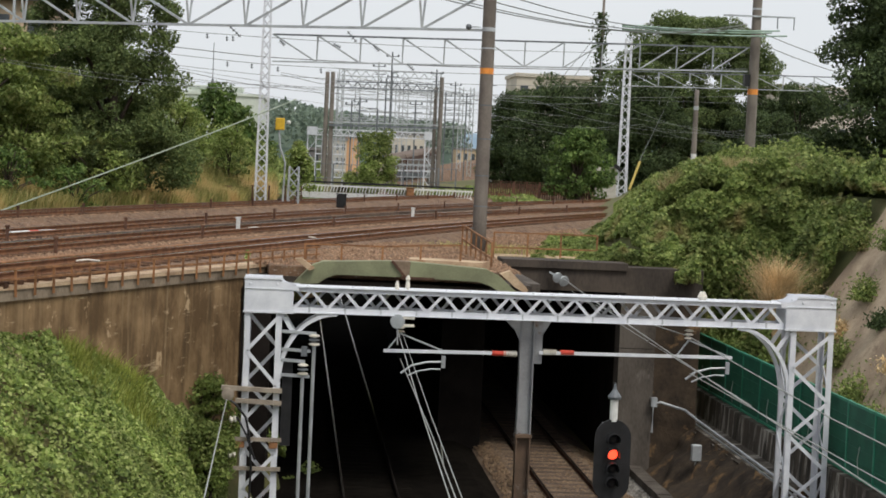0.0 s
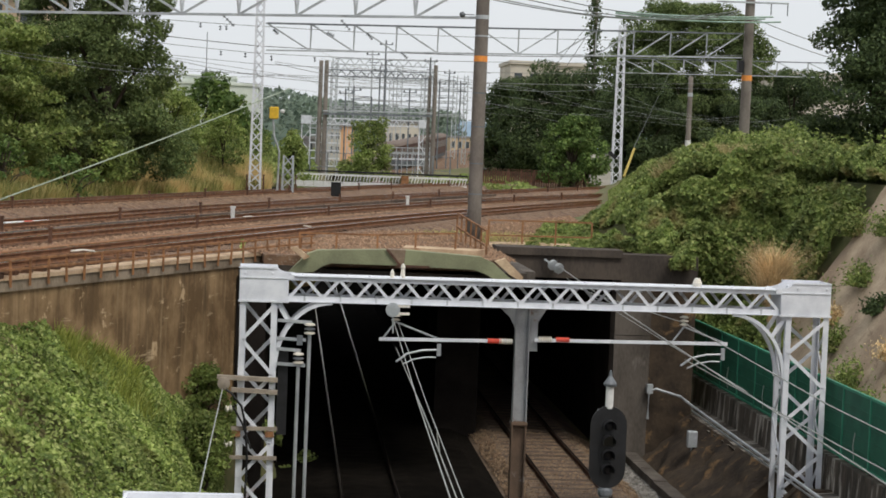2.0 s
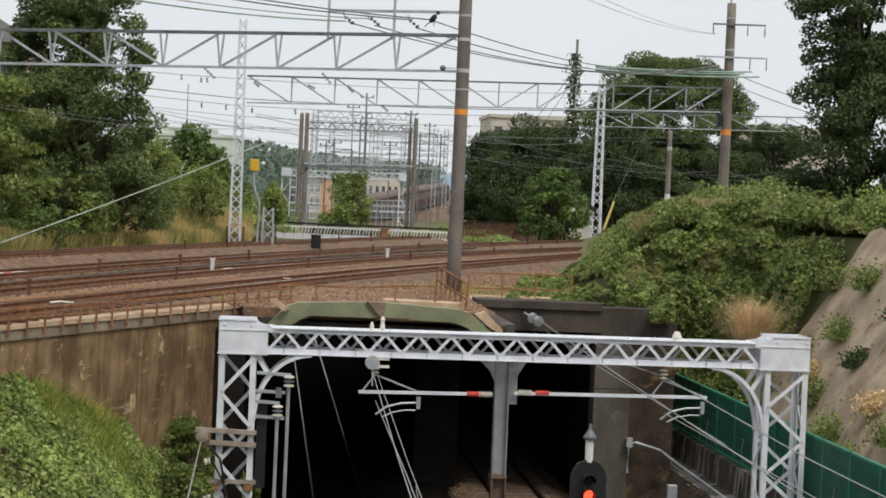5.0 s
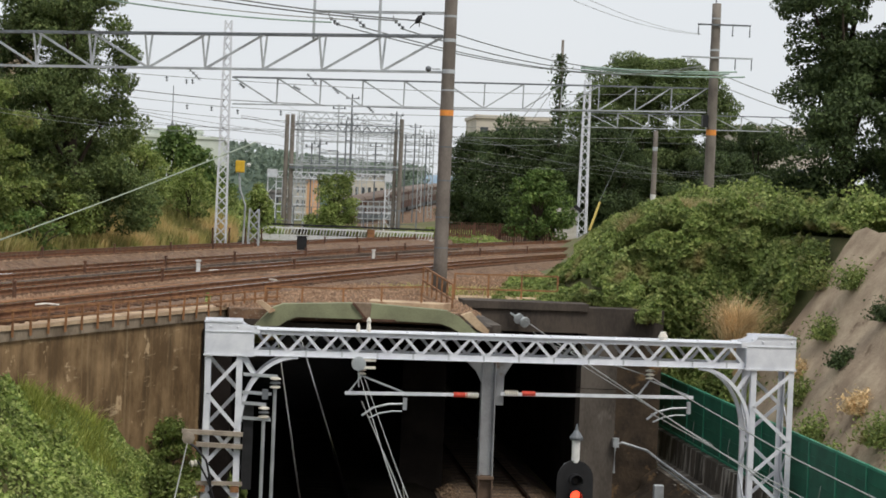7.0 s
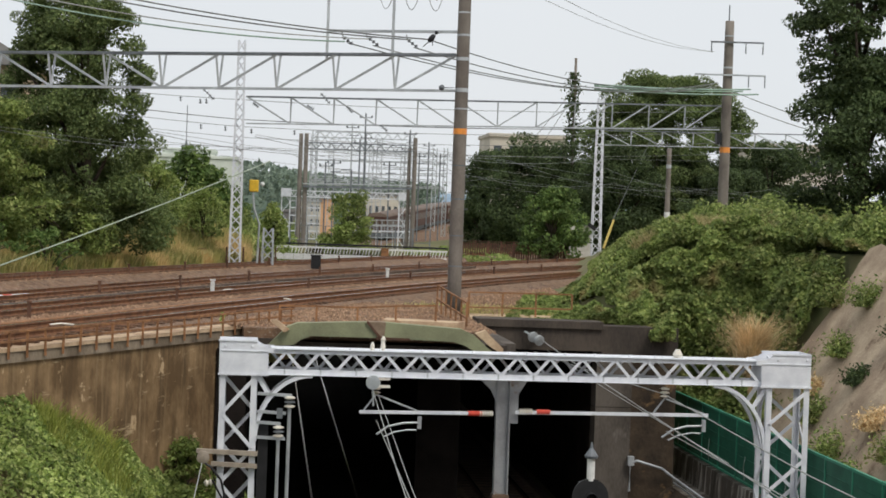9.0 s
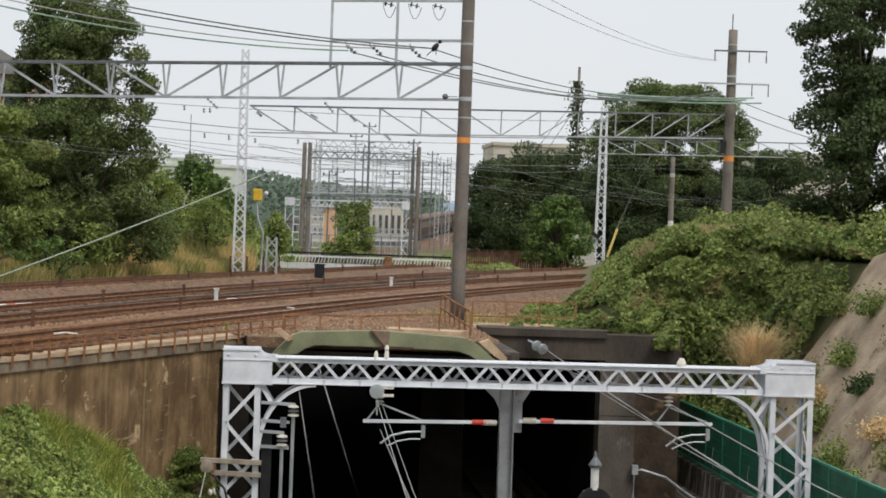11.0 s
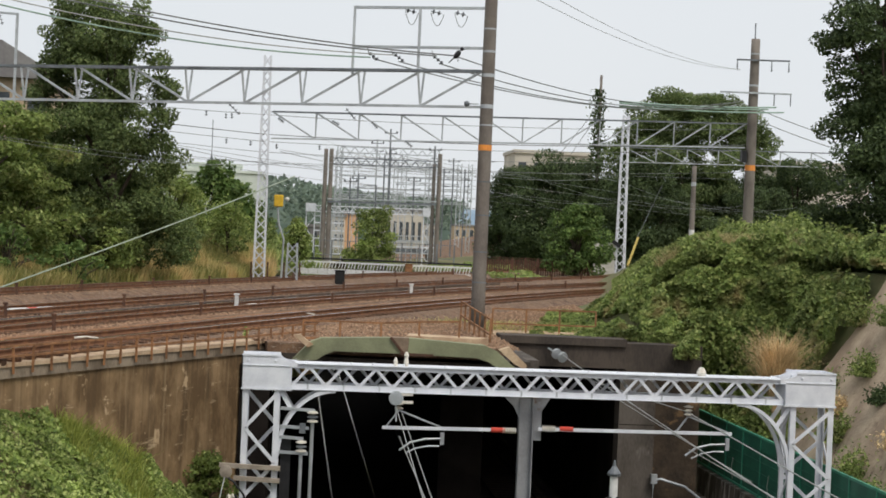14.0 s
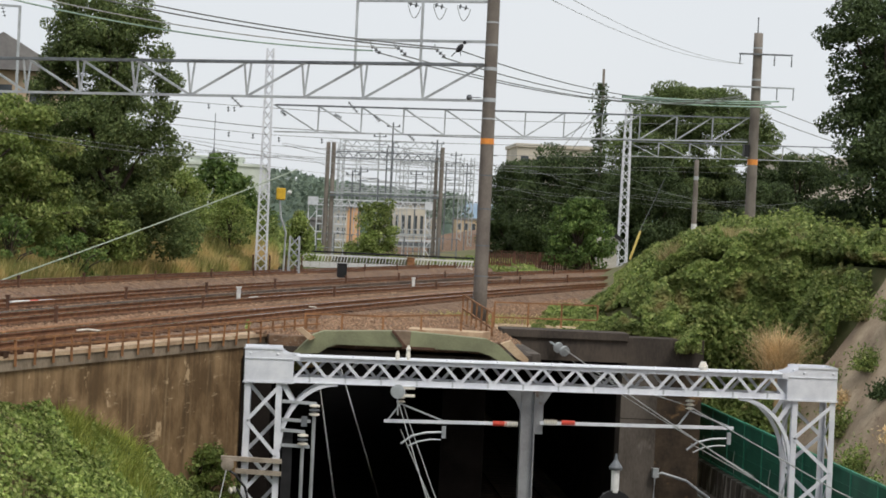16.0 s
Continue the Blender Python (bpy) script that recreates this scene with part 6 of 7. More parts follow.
far_portal(3.2, 14.1, 178, 5.5, 16.9, ((15.4, 0.62, 22),), "far concrete-poled gantry with a lattice beam", 0.25)
concrete_pole(2.66, 178.2, 5.5, 16.9, 0.25, 0.20, "concrete pole beside a far gantry")
concrete_pole(13.6, 178.6, 5.5, 15.9, 0.2, 0.17, "concrete pole beside a far gantry")
db_ = thing("signal_beam", pose(0, 177.6, 0), "dark grey pipe beam between the far concrete poles", "beam", "far gantries")
for z in (11.62, 11.90):
    bm = B()
    bar(bm, (3.0, 0, z), (13.9, 0, z + 0.2), 0.2, 0.2 if z < 11.7 else 0.1)
    part("pipe", bm, GALV_DARK if z < 11.7 else GALV, db_)
for k in range(9):
    bm = B()
    box(bm, 3.6 + k * 1.2, 3.68 + k * 1.2, -0.05, 0.05, 11.0 + 0.02 * k, 11.6)
    part("hanger", bm, GALV, db_)
far_portal(1.4, 13.4, 182, 5.5, 11.2, ((10.62, 0.6, 30),), "far white lattice gantry", 0, WHITE, 0.85)
for x in (1.4, 13.4):
    cap = thing("gantry_cap", pose(x, 182, 0), "white box on the head of a far gantry leg", "gantry head", "far gantries")
    bm = B()
    box(bm, -0.52, 0.52, -0.3, 0.3, 10.6, 11.45)
    part("box", bm, WHITE, cap)
# access ladder frame and walkway of the far gantries
lf = thing("ladder_frame", pose(0, 184, 0), "pale steel ladder frame with landings beside a far gantry", "steel frame")
for x in (2.5, 3.6, 4.7):
    bm = B()
    bar(bm, (x, 0, 5.5), (x, 0, 10.5), 0.16, 0.16)
    part("upright", bm, GALV, lf)
for z in (6.3, 7.1, 7.9, 8.7, 9.5, 10.2):
    bm = B()
    bar(bm, (1.9, 0, z), (4.9, 0, z + 0.05), 0.12, 0.13)
    part("landing", bm, WHITE if int(z * 10) % 2 else GALV, lf)
for k in range(4):
    bm = B()
    bar(bm, (2.5, -0.1, 5.9 + k), (3.6, -0.1, 6.9 + k), 0.08, 0.08)
    part("brace", bm, GALV_DARK, lf)
wk = thing("walkway", pose(0, 184.5, 0), "pale railed walkway behind a far gantry leg", "walkway")
for z, w in ((6.7, 0.12), (7.35, 0.16), (8.0, 0.12), (8.5, 0.1)):
    bm = B()
    bar(bm, (9.6, 0, z), (14.4, 0, z + 0.08), 0.14, w)
    part("rail", bm, GALV if w < 0.15 else WHITE, wk)
for k in range(9):
    bm = B()
    bar(bm, (9.7 + k * 0.58, 0, 5.4), (9.7 + k * 0.58, 0, 8.5), 0.08, 0.08)
    part("post", bm, GALV, wk)
# dark pipe rail before the far gantries
rail_fence("pipe_rail", [(1.6 + k * 1.5, 152.0, 5.7) for k in range(9)], 2.25, (0.45, 0.98), "dark steel pipe rail beyond the bridge", GALV_DARK, 0.1)
far_portal(4.9, 16.6, 215, 6.0, 19.0, ((18.2, 0.7, 20), (15.4, 0.12, 1), (12.7, 0.5, 16)), "far lattice gantry behind others", 0, GALV, 0.6)
far_portal(5.5, 14.8, 250, 6.5, 20.0, ((18.9, 0.8, 18), (13.6, 0.7, 18), (11.5, 0.1, 1)), "far lattice gantry behind others", 0, GALV, 0.7)
far_portal(9.0, 21.0, 280, 7.0, 20.5, ((19.0, 0.8, 18), (15.5, 0.1, 1), (12.5, 0.7, 18)), "far lattice gantry behind others", 0, GALV, 0.7)
far_portal(14.5, 24.0, 265, 7.0, 19.5, ((18.0, 0.4, 12), (16.0, 0.3, 12), (14.3, 0.3, 12)), "far lattice gantry behind others", 0, GALV, 0.6)
far_portal(17.4, 23.2, 240, 6.5, 18.5, ((14.6, 0.3, 10), (16.2, 0.3, 10), (12.9, 0.2, 8)), "far lattice gantry behind others", 0, GALV, 0.5)
for x, y, zt in ((9.6, 200, 17.5), (10.2, 201, 20.5), (8.9, 205, 19.5), (13.0, 200, 15.2), (15.6, 205, 19.0), (11.8, 230, 19.5), (6.4, 190, 14.9), (5.6, 192, 14.6), (20.0, 230, 18.8), (18.4, 225, 17.2), (22.0, 235, 17.6)):
    p_ = thing("far_mast", pose(x, y, 0), "slim steel mast among the far gantries", "mast", "far masts")
    bm = B()
    bar(bm, (0, 0, 6), (0, 0, zt), 0.16, 0.16)
    part("shaft", bm, GALV if int(x * 10) % 2 else GALV_DARK, p_)
    for k in range(3):
        bm = B()
        z = zt - 0.5 - k * 0.9
        bar(bm, (-0.7 + 0.3 * k, 0, z), (0.8, 0, z + 0.05), 0.08, 0.08)
        part("crossarm", bm, GALV_DARK, p_)
    bm = B()
    for sx in (-0.6, 0.7):
        lathe(bm, [(0.06, 0), (0.12, 0.1), (0.05, 0.3)], (sx, 0, zt - 0.5), (0, 0, 1), 6)
    part("insulators", bm, GALV_DARK, p_)
for z in (10.8, 12.6, 14.6, 16.4, 18.3):
    wire("far_wire", sag((3.0, 186 + z, z), (26.0, 290, z + 1.6), 0.6, 8), 0.022, WIRE_PALE, "far overhead wire between gantries")
    wire("far_wire", sag((2.2, 179, z * 0.9 + 1.5), (16.0, 262, z + 0.3), 0.5, 8), 0.02, WIRE_PALE, "far overhead wire between gantries")

# white parapet across the cutting, beyond the bridge
par = thing("parapet_rail", pose(0, 131.5, 0), "white patterned bridge parapet under a dark rail", "parapet")
for k in range(18):
    bm = B()
    x = 0.3 + k * 0.71
    box(bm, x, x + 0.69, -0.1, 0.1, 5.5, 5.95)
    part("panel", bm, PLATE, par)
    for j in range(3):
        bm = B()
        bar(bm, (x + 0.1 + j * 0.22, -0.12, 6.0), (x + 0.2 + j * 0.22, -0.12, 6.4), 0.06, 0.07)
        part("baluster", bm, PLATE, par)
for z, m in ((6.44, PLATE), (6.68, BLACK)):
    bm = B()
    box(bm, 0.2, 13.1, -0.12, 0.12, z - 0.07, z + 0.06)
    part("top_rail", bm, m, par, "dark top rail" if m is BLACK else "white rail")
rb = thing("rusty_box", pose(8.4, 131.0, 5.6), "rust-red equipment box by the parapet", "equipment box")
bm = B()
box(bm, -0.28, 0.28, -0.2, 0.2, 0, 0.9)
bmesh.ops.bevel(bm, geom=bm.edges[:], offset=0.03, segments=1, affect="EDGES")
part("case", bm, RUST, rb)
bm = B()
box(bm, -0.32, 0.32, -0.24, 0.24, 0.902, 0.96)
part("lid", bm, RUST, rb)


# ---- far buildings ----
def house(x0, x1, y, d, z0, z1, wall, roof, label, cols=0, rows=0, flat=True, roof_h=1.8):
    h = thing("building", pose(0, y, 0), label, "building", "far buildings")
    bm = B()
    box(bm, x0, x1, 0, d, z0, z1)
    part("wall", bm, wall, h)
    bm = B()
    if flat:
        box(bm, x0 - 0.2, x1 + 0.2, -0.25, d + 0.2, z1 + 0.004, z1 + 0.45)
    else:
        prism(bm, [(x0 - 0.5, z1 + 0.004), (x1 + 0.5, z1 + 0.004), ((x0 + x1) / 2, z1 + roof_h)], -0.5, d + 0.5)
    part("roof", bm, roof, h)
    for i in range(cols):
        for j in range(rows):
            w_, h_ = (x1 - x0) / cols, (z1 - z0) / rows
            bm = B()
            box(bm, x0 + w_ * (i + 0.25), x0 + w_ * (i + 0.75), -0.06, -0.004, z0 + h_ * (j + 0.3), z0 + h_ * (j + 0.75))
            part("window", bm, WINDOW, h, "dark window")
    return h


WINDOW = mat("dark_window_glass", (0.06, 0.07, 0.08), (0.10, 0.11, 0.12), 0.15, 0, 1, 10, 0)
PALEW = mat("pale_green_wall", (0.62, 0.66, 0.60), (0.52, 0.56, 0.50), 0.8, 0, 0.3, 4, 0.1)
BEIGE = mat("beige_render", (0.58, 0.45, 0.31), (0.50, 0.38, 0.26), 0.85, 0, 0.3, 4, 0.1)
CREAMW = mat("cream_render", (0.60, 0.55, 0.47), (0.50, 0.45, 0.38), 0.85, 0, 0.3, 4, 0.1)
ORANGEW = mat("orange_render", (0.70, 0.42, 0.24), (0.62, 0.36, 0.2), 0.85, 0, 0.3, 4, 0.1)
ROOFG = mat("grey_roof", (0.26, 0.25, 0.24), (0.18, 0.17, 0.17), 0.8, 0, 0.6, 6, 0.2)
house(-24, -6.0, 300, 30, 5, 17.6, PALEW, PALEW, "long pale green flat-roofed building beyond the trees", 0, 0)
house(-19.0, -10.0, 306, 10, 17.6, 18.9, PALEW, PALEW, "pale plant room on the flat roof", 0, 0)
sp = thing("spire", pose(-14.7, 301.5, -0.2), "small dark cupola with a thin mast", "cupola")
bm = B()
lathe(bm, [(0.9, 18.0), (1.05, 18.6), (0.85, 19.3), (0.3, 19.9), (0.1, 20.7)], (0, 0, 0), (0, 0, 1), 8)
part("cupola", bm, GALV_DARK, sp)
bm = B()
tube(bm, [(0, 0, 20.5), (0, 0, 26.6)], 0.07, 5)
part("mast", bm, GALV_DARK, sp)
house(5.0, 8.2, 300, 10, 4, 11.0, CREAMW, ROOFG, "cream house with dark windows behind the gantries", 3, 3)
house(8.22, 10.4, 301, 10, 4, 11.6, ORANGEW, ROOFG, "orange-rendered house behind the gantries", 0, 0)
house(1.5, 5.0, 305, 10, 4, 9.2, ROOFG, ROOFG, "grey house behind the gantries", 3, 2)
house(17.3, 24.5, 345, 10, 5, 13.0, CREAMW, ROOFG, "pale grey building with tall windows behind the gantries", 6, 1)
house(28.2, 38.5, 232, 12, 6, 20.0, CREAMW, CREAMW, "pale building rising over the trees", 5, 3)
house(63.0, 76.0, 232, 12, 8, 20.2, CREAMW, CREAMW, "cream building behind the trees", 5, 3)
house(-19.0, -13.2, 97, 8, 7, 16.2, BEIGE, ROOFG, "beige house with a grey tiled roof above the bank", 3, 3, False, 2.0)
for k in range(4):
    x = 22 + k * 7.2 + random.uniform(-2, 2)
    house(x, x + random.uniform(4, 6), 420 + random.uniform(0, 60), 8, 4, 8.5 + random.uniform(0, 3.0), random.choice((CREAMW, PALEW, BEIGE)), ROOFG, "small distant house beyond the railway", 3, 2, random.random() < 0.5)
dp = thing("feeder_post", pose(-13.4, 84.5, 0), "thin pale bracket post above the bank", "post")
bm = B()
bar(bm, (0, 0, 12.0), (0, 0, 18.3), 0.12, 0.12)
part("shaft", bm, GALV, dp)
bm = B()
bar(bm, (0, 0, 18.25), (-2.0, 0, 18.3), 0.1, 0.1)
part("arm", bm, GALV, dp)
string_insulator("insulator", (-14.2, 84.4, 18.2), (-14.05, 84.4, 17.7), 3, r=0.10)
for x, y, zt in ((-6.8, 150, 14.2), (7.0, 160, 13.0)):
    lp = thing("lamp_post", pose(x, y, 0), "thin bracket lamp post beyond the tracks", "lamp post")
    bm = B()
    tube(bm, [(0, 0, 6), (0, 0, zt)], 0.08, 6)
    part("shaft", bm, GALV_DARK, lp)
    bm = B()
    bar(bm, (0, 0, zt), (-0.9, 0, zt), 0.08, 0.08)
    part("arm", bm, GALV_DARK, lp)
# vine-grown dead pole by the right trees
dpole = concrete_pole(31.6, 187, 5.5, 26.5, 0.2, 0.14, "old pole overgrown with climbing plants")
for p0, q0 in (((0.1, 0, 23.5), (-5.2, 3, 16.0)), ((0.1, 0, 22.8), (-4.0, 3, 15.5))):
    bm = B()
    tube(bm, [p0, q0], 0.03, 5)
    part("stay", bm, WIRE, dpole)


vq = np.random.default_rng(44)
pt = np.stack([vq.normal(-0.2, 0.38, 900), vq.normal(0, 0.3, 900), vq.uniform(16.5, 25.0, 900)], 1)
v, f = leaves(vq, pt, np.tile([0, -0.5, 0.4], (900, 1)), 0.19, 0.9)
mesh_np("vine", v, f, L_DARK, dpole)

# ---- lower right: conduits, box, trough, signal wires ----
cd = thing("wall_conduit", pose(0, 0, 0), "grey steel conduit along the retaining wall", "conduit")
bm = B()
tube(bm, [(10.95, 52.35, 0.9), (10.95, 52.3, 1.75), (11.15, 52.25, 1.83), (11.9, 52.2, 1.62), (12.15, 51.5, 1.42), (12.15, 42, 1.30), (12.15, 25, 1.1)], 0.04, 8)
part("pipe", bm, GALV, cd)
bm = B()
tube(bm, [(12.13, 51.6, 1.30), (12.15, 42, 1.18), (12.15, 25, 0.98)], 0.025, 8)
part("pipe", bm, GALV, cd)
bm = B()
box(bm, 10.88, 11.06, 52.25, 52.45, 1.68, 1.95)
part("elbow_box", bm, GALV, cd)
jb = thing("junction_box", pose(11.6, 49.2, 0.55), "grey junction box fixed on the masonry wall", "junction box")
bm = B()
box(bm, -0.14, 0.14, -0.1, 0.1, 0.05, 0.52)
bmesh.ops.bevel(bm, geom=bm.edges[:], offset=0.02, segments=1, affect="EDGES")
part("case", bm, GALV, jb)
bm = B()
tube(bm, [(0, 0, 0.05), (-0.05, 0, -0.55)], 0.03, 6)
part("tail_pipe", bm, GALV, jb)
ct = thing("low_cable_trough", pose(0, 0, 0), "brown concrete cable trough beside the lower track", "cable trough")
for k in range(26):
    bm = B()
    y0 = 27 + k * 1.0
    box(bm, 10.28, 10.68, y0, y0 + 0.97, -0.45, -0.16 + random.uniform(-0.012, 0.012))
    part("lid", bm, PIERC, ct)


# ---- grass, stalks, plants on the slope ----
def blades(rng, pts, h, lean=0.25, w=0.012):
    k = len(pts)
    hh = h * rng.uniform(0.5, 1.2, k)
    d = rng.normal(0, lean, (k, 2)) * hh[:, None]
    a = rng.uniform(0, math.pi, k)
    s = np.stack([np.cos(a), np.sin(a), np.zeros(k)], 1) * w
    tip = pts + np.stack([d[:, 0], d[:, 1], hh], 1)
    mid = pts + np.stack([d[:, 0] * 0.35, d[:, 1] * 0.35, hh * 0.55], 1)
    v = np.stack([pts - s, pts + s, mid + s * 0.8, mid - s * 0.8, tip], 1).reshape(-1, 3)
    i = np.arange(k)[:, None] * 5
    f = np.concatenate([i + np.array([[0, 1, 2]]), i + np.array([[0, 2, 3]]), i + np.array([[3, 2, 4]])], 1).reshape(-1, 3)
    return v, f


rng = np.random.default_rng(50)
n = 42000
y = rng.uniform(56, 112, n)
x = track_x("d", y) - 2.1 - rng.random(n) ** 1.2 * 4.6
v, f = blades(rng, np.stack([x, y, ground_z(x, y)], 1), 1.0, 0.25, 0.03)
mesh_np("tall_grass", v, f, L_GRASS, kind="stuff", label="tall yellowing grass at the foot of the bank", category="grass")
n = 6000
x = rng.uniform(12.9, 17.0, n)
y = rng.uniform(59.2, 62.5, n)
keep = np.array([noise.noise(Vector((a * 0.5, b * 0.5, 9))) > 0.18 for a, b in zip(x, y)])
x, y = x[keep], y[keep]
v, f = blades(rng, np.stack([x, y, ground_z(x, y) + 0.55], 1), 0.62, 0.6, 0.014)
mesh_np("mound_grass", v, f, L_STRAW, kind="stuff", label="tall dry grass among the climbing plants", category="grass")
n = 16000
x = rng.uniform(-7, 11, n)
y = rng.uniform(40, 64, n)
keep = (x > track_x("a", y) + 1.0) & (x < 10.8) & ((y > 53.7) | ((x < 5.8) & (y > 48)))
p_ = np.stack([x, y, np.full(n, 5.70)], 1)[keep]
v, f = blades(rng, p_, 0.2, 0.5, 0.012)
mesh_np("weeds", v, f, L_GRASS, kind="stuff", label="sparse weeds on the gravel by the fence", category="weeds")

bt = np.random.default_rng(58)
y = bt.uniform(37.6, 41.0, 2400)
x = wall_x(y) + 0.1 + bt.random(2400) ** 1.6 * 0.75
v, f = blades(bt, np.stack([x, y, ground_z(x, y) + 0.05], 1), 0.5, 0.4, 0.012)
mesh_np("bank_grass", v, f, L_BLADE, kind="stuff", label="tall fresh grass along the foot of the wall", category="grass")
db = thing("dry_bush", pose(14.5, 52.2, 4.9), "dead straw-coloured bush beside the bare slope", "bush")
straw = mat("straw_stems", (0.50, 0.36, 0.19), (0.36, 0.25, 0.13), 0.9)
for k in range(22):
    bm = B()
    a = 2 * math.pi * k / 22
    tube(bm, [(0, 0, -1.4), (0.3 * math.cos(a), 0.25 * math.sin(a), 0.6), (0.9 * math.cos(a), 0.5 * math.sin(a), 1.1 + 0.25 * (k % 3))], 0.02, 5, 0.006)
    part("stem", bm, straw, db)
tw = np.random.default_rng(53)
k_ = 1500
root = np.stack([tw.normal(0, 0.16, k_), tw.normal(0, 0.12, k_), tw.uniform(-0.5, 0.35, k_)], 1)
v, f = blades(tw, root, 1.15, 0.5, 0.010)
mesh_np("twig_fan", v, f, L_DRY, db)
pt = np.stack([tw.normal(0, 0.48, 2600), tw.normal(0, 0.3, 2600), tw.normal(0.72, 0.26, 2600)], 1)
v, f = leaves(tw, pt, np.tile([0, -0.4, 0.6], (2600, 1)), 0.032, 1.0, 0.3)
mesh_np("dry_leaves", v, f, L_DRY, db)
for px_, py_, pz_, rr, m, nm in ((14.55, 44.5, 4.0, 0.55, L_MOUND, 1), (15.0, 47.5, 4.4, 0.5, L_MOUND, 2), (14.9, 40.5, 4.2, 0.5, L_MOUND, 3), (15.75, 46.0, 5.9, 0.32, L_DARK, 4), (14.2, 36.5, 3.1, 0.5, L_DRY, 5), (14.75, 51.5, 3.2, 0.55, L_MOUND, 6), (15.6, 50.5, 5.2, 0.45, L_MOUND, 8), (16.6, 45.2, 7.0, 0.35, L_DARK, 9), (14.3, 42.5, 0, 0.5, L_MOUND, 10), (14.7, 37.5, 0, 0.5, L_MOUND, 11), (15.2, 43.0, 0, 0.35, L_DRY, 12), (16.1, 48.6, 0, 0.4, L_MOUND, 13), (17.0, 49.0, 0, 0.45, L_MOUND, 14), (15.4, 48.8, 0, 0.3, L_DRY, 15), (14.2, 47.2, 0, 0.4, L_MOUND, 16), (16.9, 51.8, 0, 0.5, L_MOUND, 17)):
    sp_ = thing("slope_plant", pose(px_, py_, 1.85 + (px_ - 13.8) * 1.58 - 0.1), "scrubby plant rooted in the bare slope", "plant", "plants on the slope")
    q_ = np.random.default_rng(60 + nm)
    pt = np.stack([q_.normal(0, rr * 0.6, 1500), q_.normal(0, rr * 0.6, 1500), np.abs(q_.normal(rr * 0.5, rr * 0.5, 1500))], 1)
    v, f = leaves(q_, pt, np.tile([-0.3, -0.4, 0.6], (1500, 1)), 0.055, 0.9, 0.5)
    mesh_np("foliage", v, f, m, sp_)
    bm = B()
    for k in range(5):
        tube(bm, [(0, 0, -0.1), (rr * 0.5 * math.cos(k * 1.3), rr * 0.5 * math.sin(k * 1.3), rr)], 0.012, 5, 0.004)
    part("stems", bm, BARK, sp_)


# ---- loose ballast stones ----
def stones(name, P, size, m, label, seed):
    q_ = np.random.default_rng(seed)
    k = len(P)
    base = np.array([[1, 0, -0.5], [-0.5, 0.85, -0.45], [-0.5, -0.85, -0.45], [0.1, 0.1, 0.75], [0.6, -0.5, 0.35]])
    sc = size * q_.uniform(0.6, 1.4, (k, 1, 3))
    an_ = q_.uniform(0, 6.28, k)
    c_, s_ = np.cos(an_), np.sin(an_)
    R_ = np.zeros((k, 3, 3))
    R_[:, 0, 0], R_[:, 0, 1], R_[:, 1, 0], R_[:, 1, 1], R_[:, 2, 2] = c_, -s_, s_, c_, 1
    v = np.einsum("kij,knj->kni", R_, base[None] * sc) + P[:, None, :]
    f = (np.arange(k)[:, None, None] * 5 + np.array([[0, 1, 3], [1, 2, 3], [2, 4, 3], [0, 3, 4], [0, 4, 2]])[None]).reshape(-1, 3)
    mesh_np(name, v.reshape(-1, 3), f, m, kind="stuff", label=label, category="ballast stones")


for k, nn in (("a", 45000), ("b", 34000), ("c", 18000), ("d", 12000)):
    yy = 30 + 70 * rng.random(nn) ** 1.2
    off = rng.uniform(-2.2, 0.95 if k == "a" else 2.0, nn)
    zz = np.where(np.abs(off) < 1.5, 5.94, 5.94 - (np.abs(off) - 1.5) * 0.5)
    P = np.stack([track_x(k, yy) + off, yy, zz], 1)
    inner = np.abs(off) < 0.95
    stones("stones_" + k, P[~inner], 0.045, STONE_BROWN, "loose rust-stained ballast stones beside the rails", 70 + ord(k))
    stones("stones_inner_" + k, P[inner], 0.045, STONE_RUST, "ballast stones dark with iron dust between the rails", 80 + ord(k))
nn = 9000
yy = rng.uniform(46, 60, nn)
xx = rng.uniform(-1, 6.0, nn)
kk = xx > track_x("a", yy) + 0.9
stones("stones_shelf", np.stack([xx, yy, np.full(nn, 5.905)], 1)[kk], 0.045, STONE_BROWN, "loose stones on the gravel shelf", 91)
nn = 16000
yy = rng.uniform(26, 56, nn)
off = rng.uniform(-1.75, 2.1, nn)
stones("stones_low", np.stack([7.75 + off, yy, np.where(np.abs(off) < 1.4, -0.15, -0.15 - (np.abs(off) - 1.4) * 0.43)], 1), 0.045, STONE, "loose grey-brown ballast stones by the lower track", 90)


nn = 16000
yy = 54 + 34 * rng.random(nn) ** 1.3
xx = rng.uniform(6.3, 14.0, nn)
kk = (xx > track_x("a", yy) + 1.0) & (xx < 11.0 + (yy - 53.6) * 0.08)
stones("stones_lintel", np.stack([xx, yy, np.full(nn, 5.71)], 1)[kk], 0.05, STONE_BROWN, "loose stones on the gravel strip above the lintel", 93)
nn = 9000
yy = rng.uniform(30, 52, nn)
stones("stones_grey", np.stack([rng.uniform(8.9, 10.3, nn), yy, np.full(nn, -0.40)], 1), 0.055, STONE_GREY, "pale grey ballast stones between the lower track and the trough", 92)

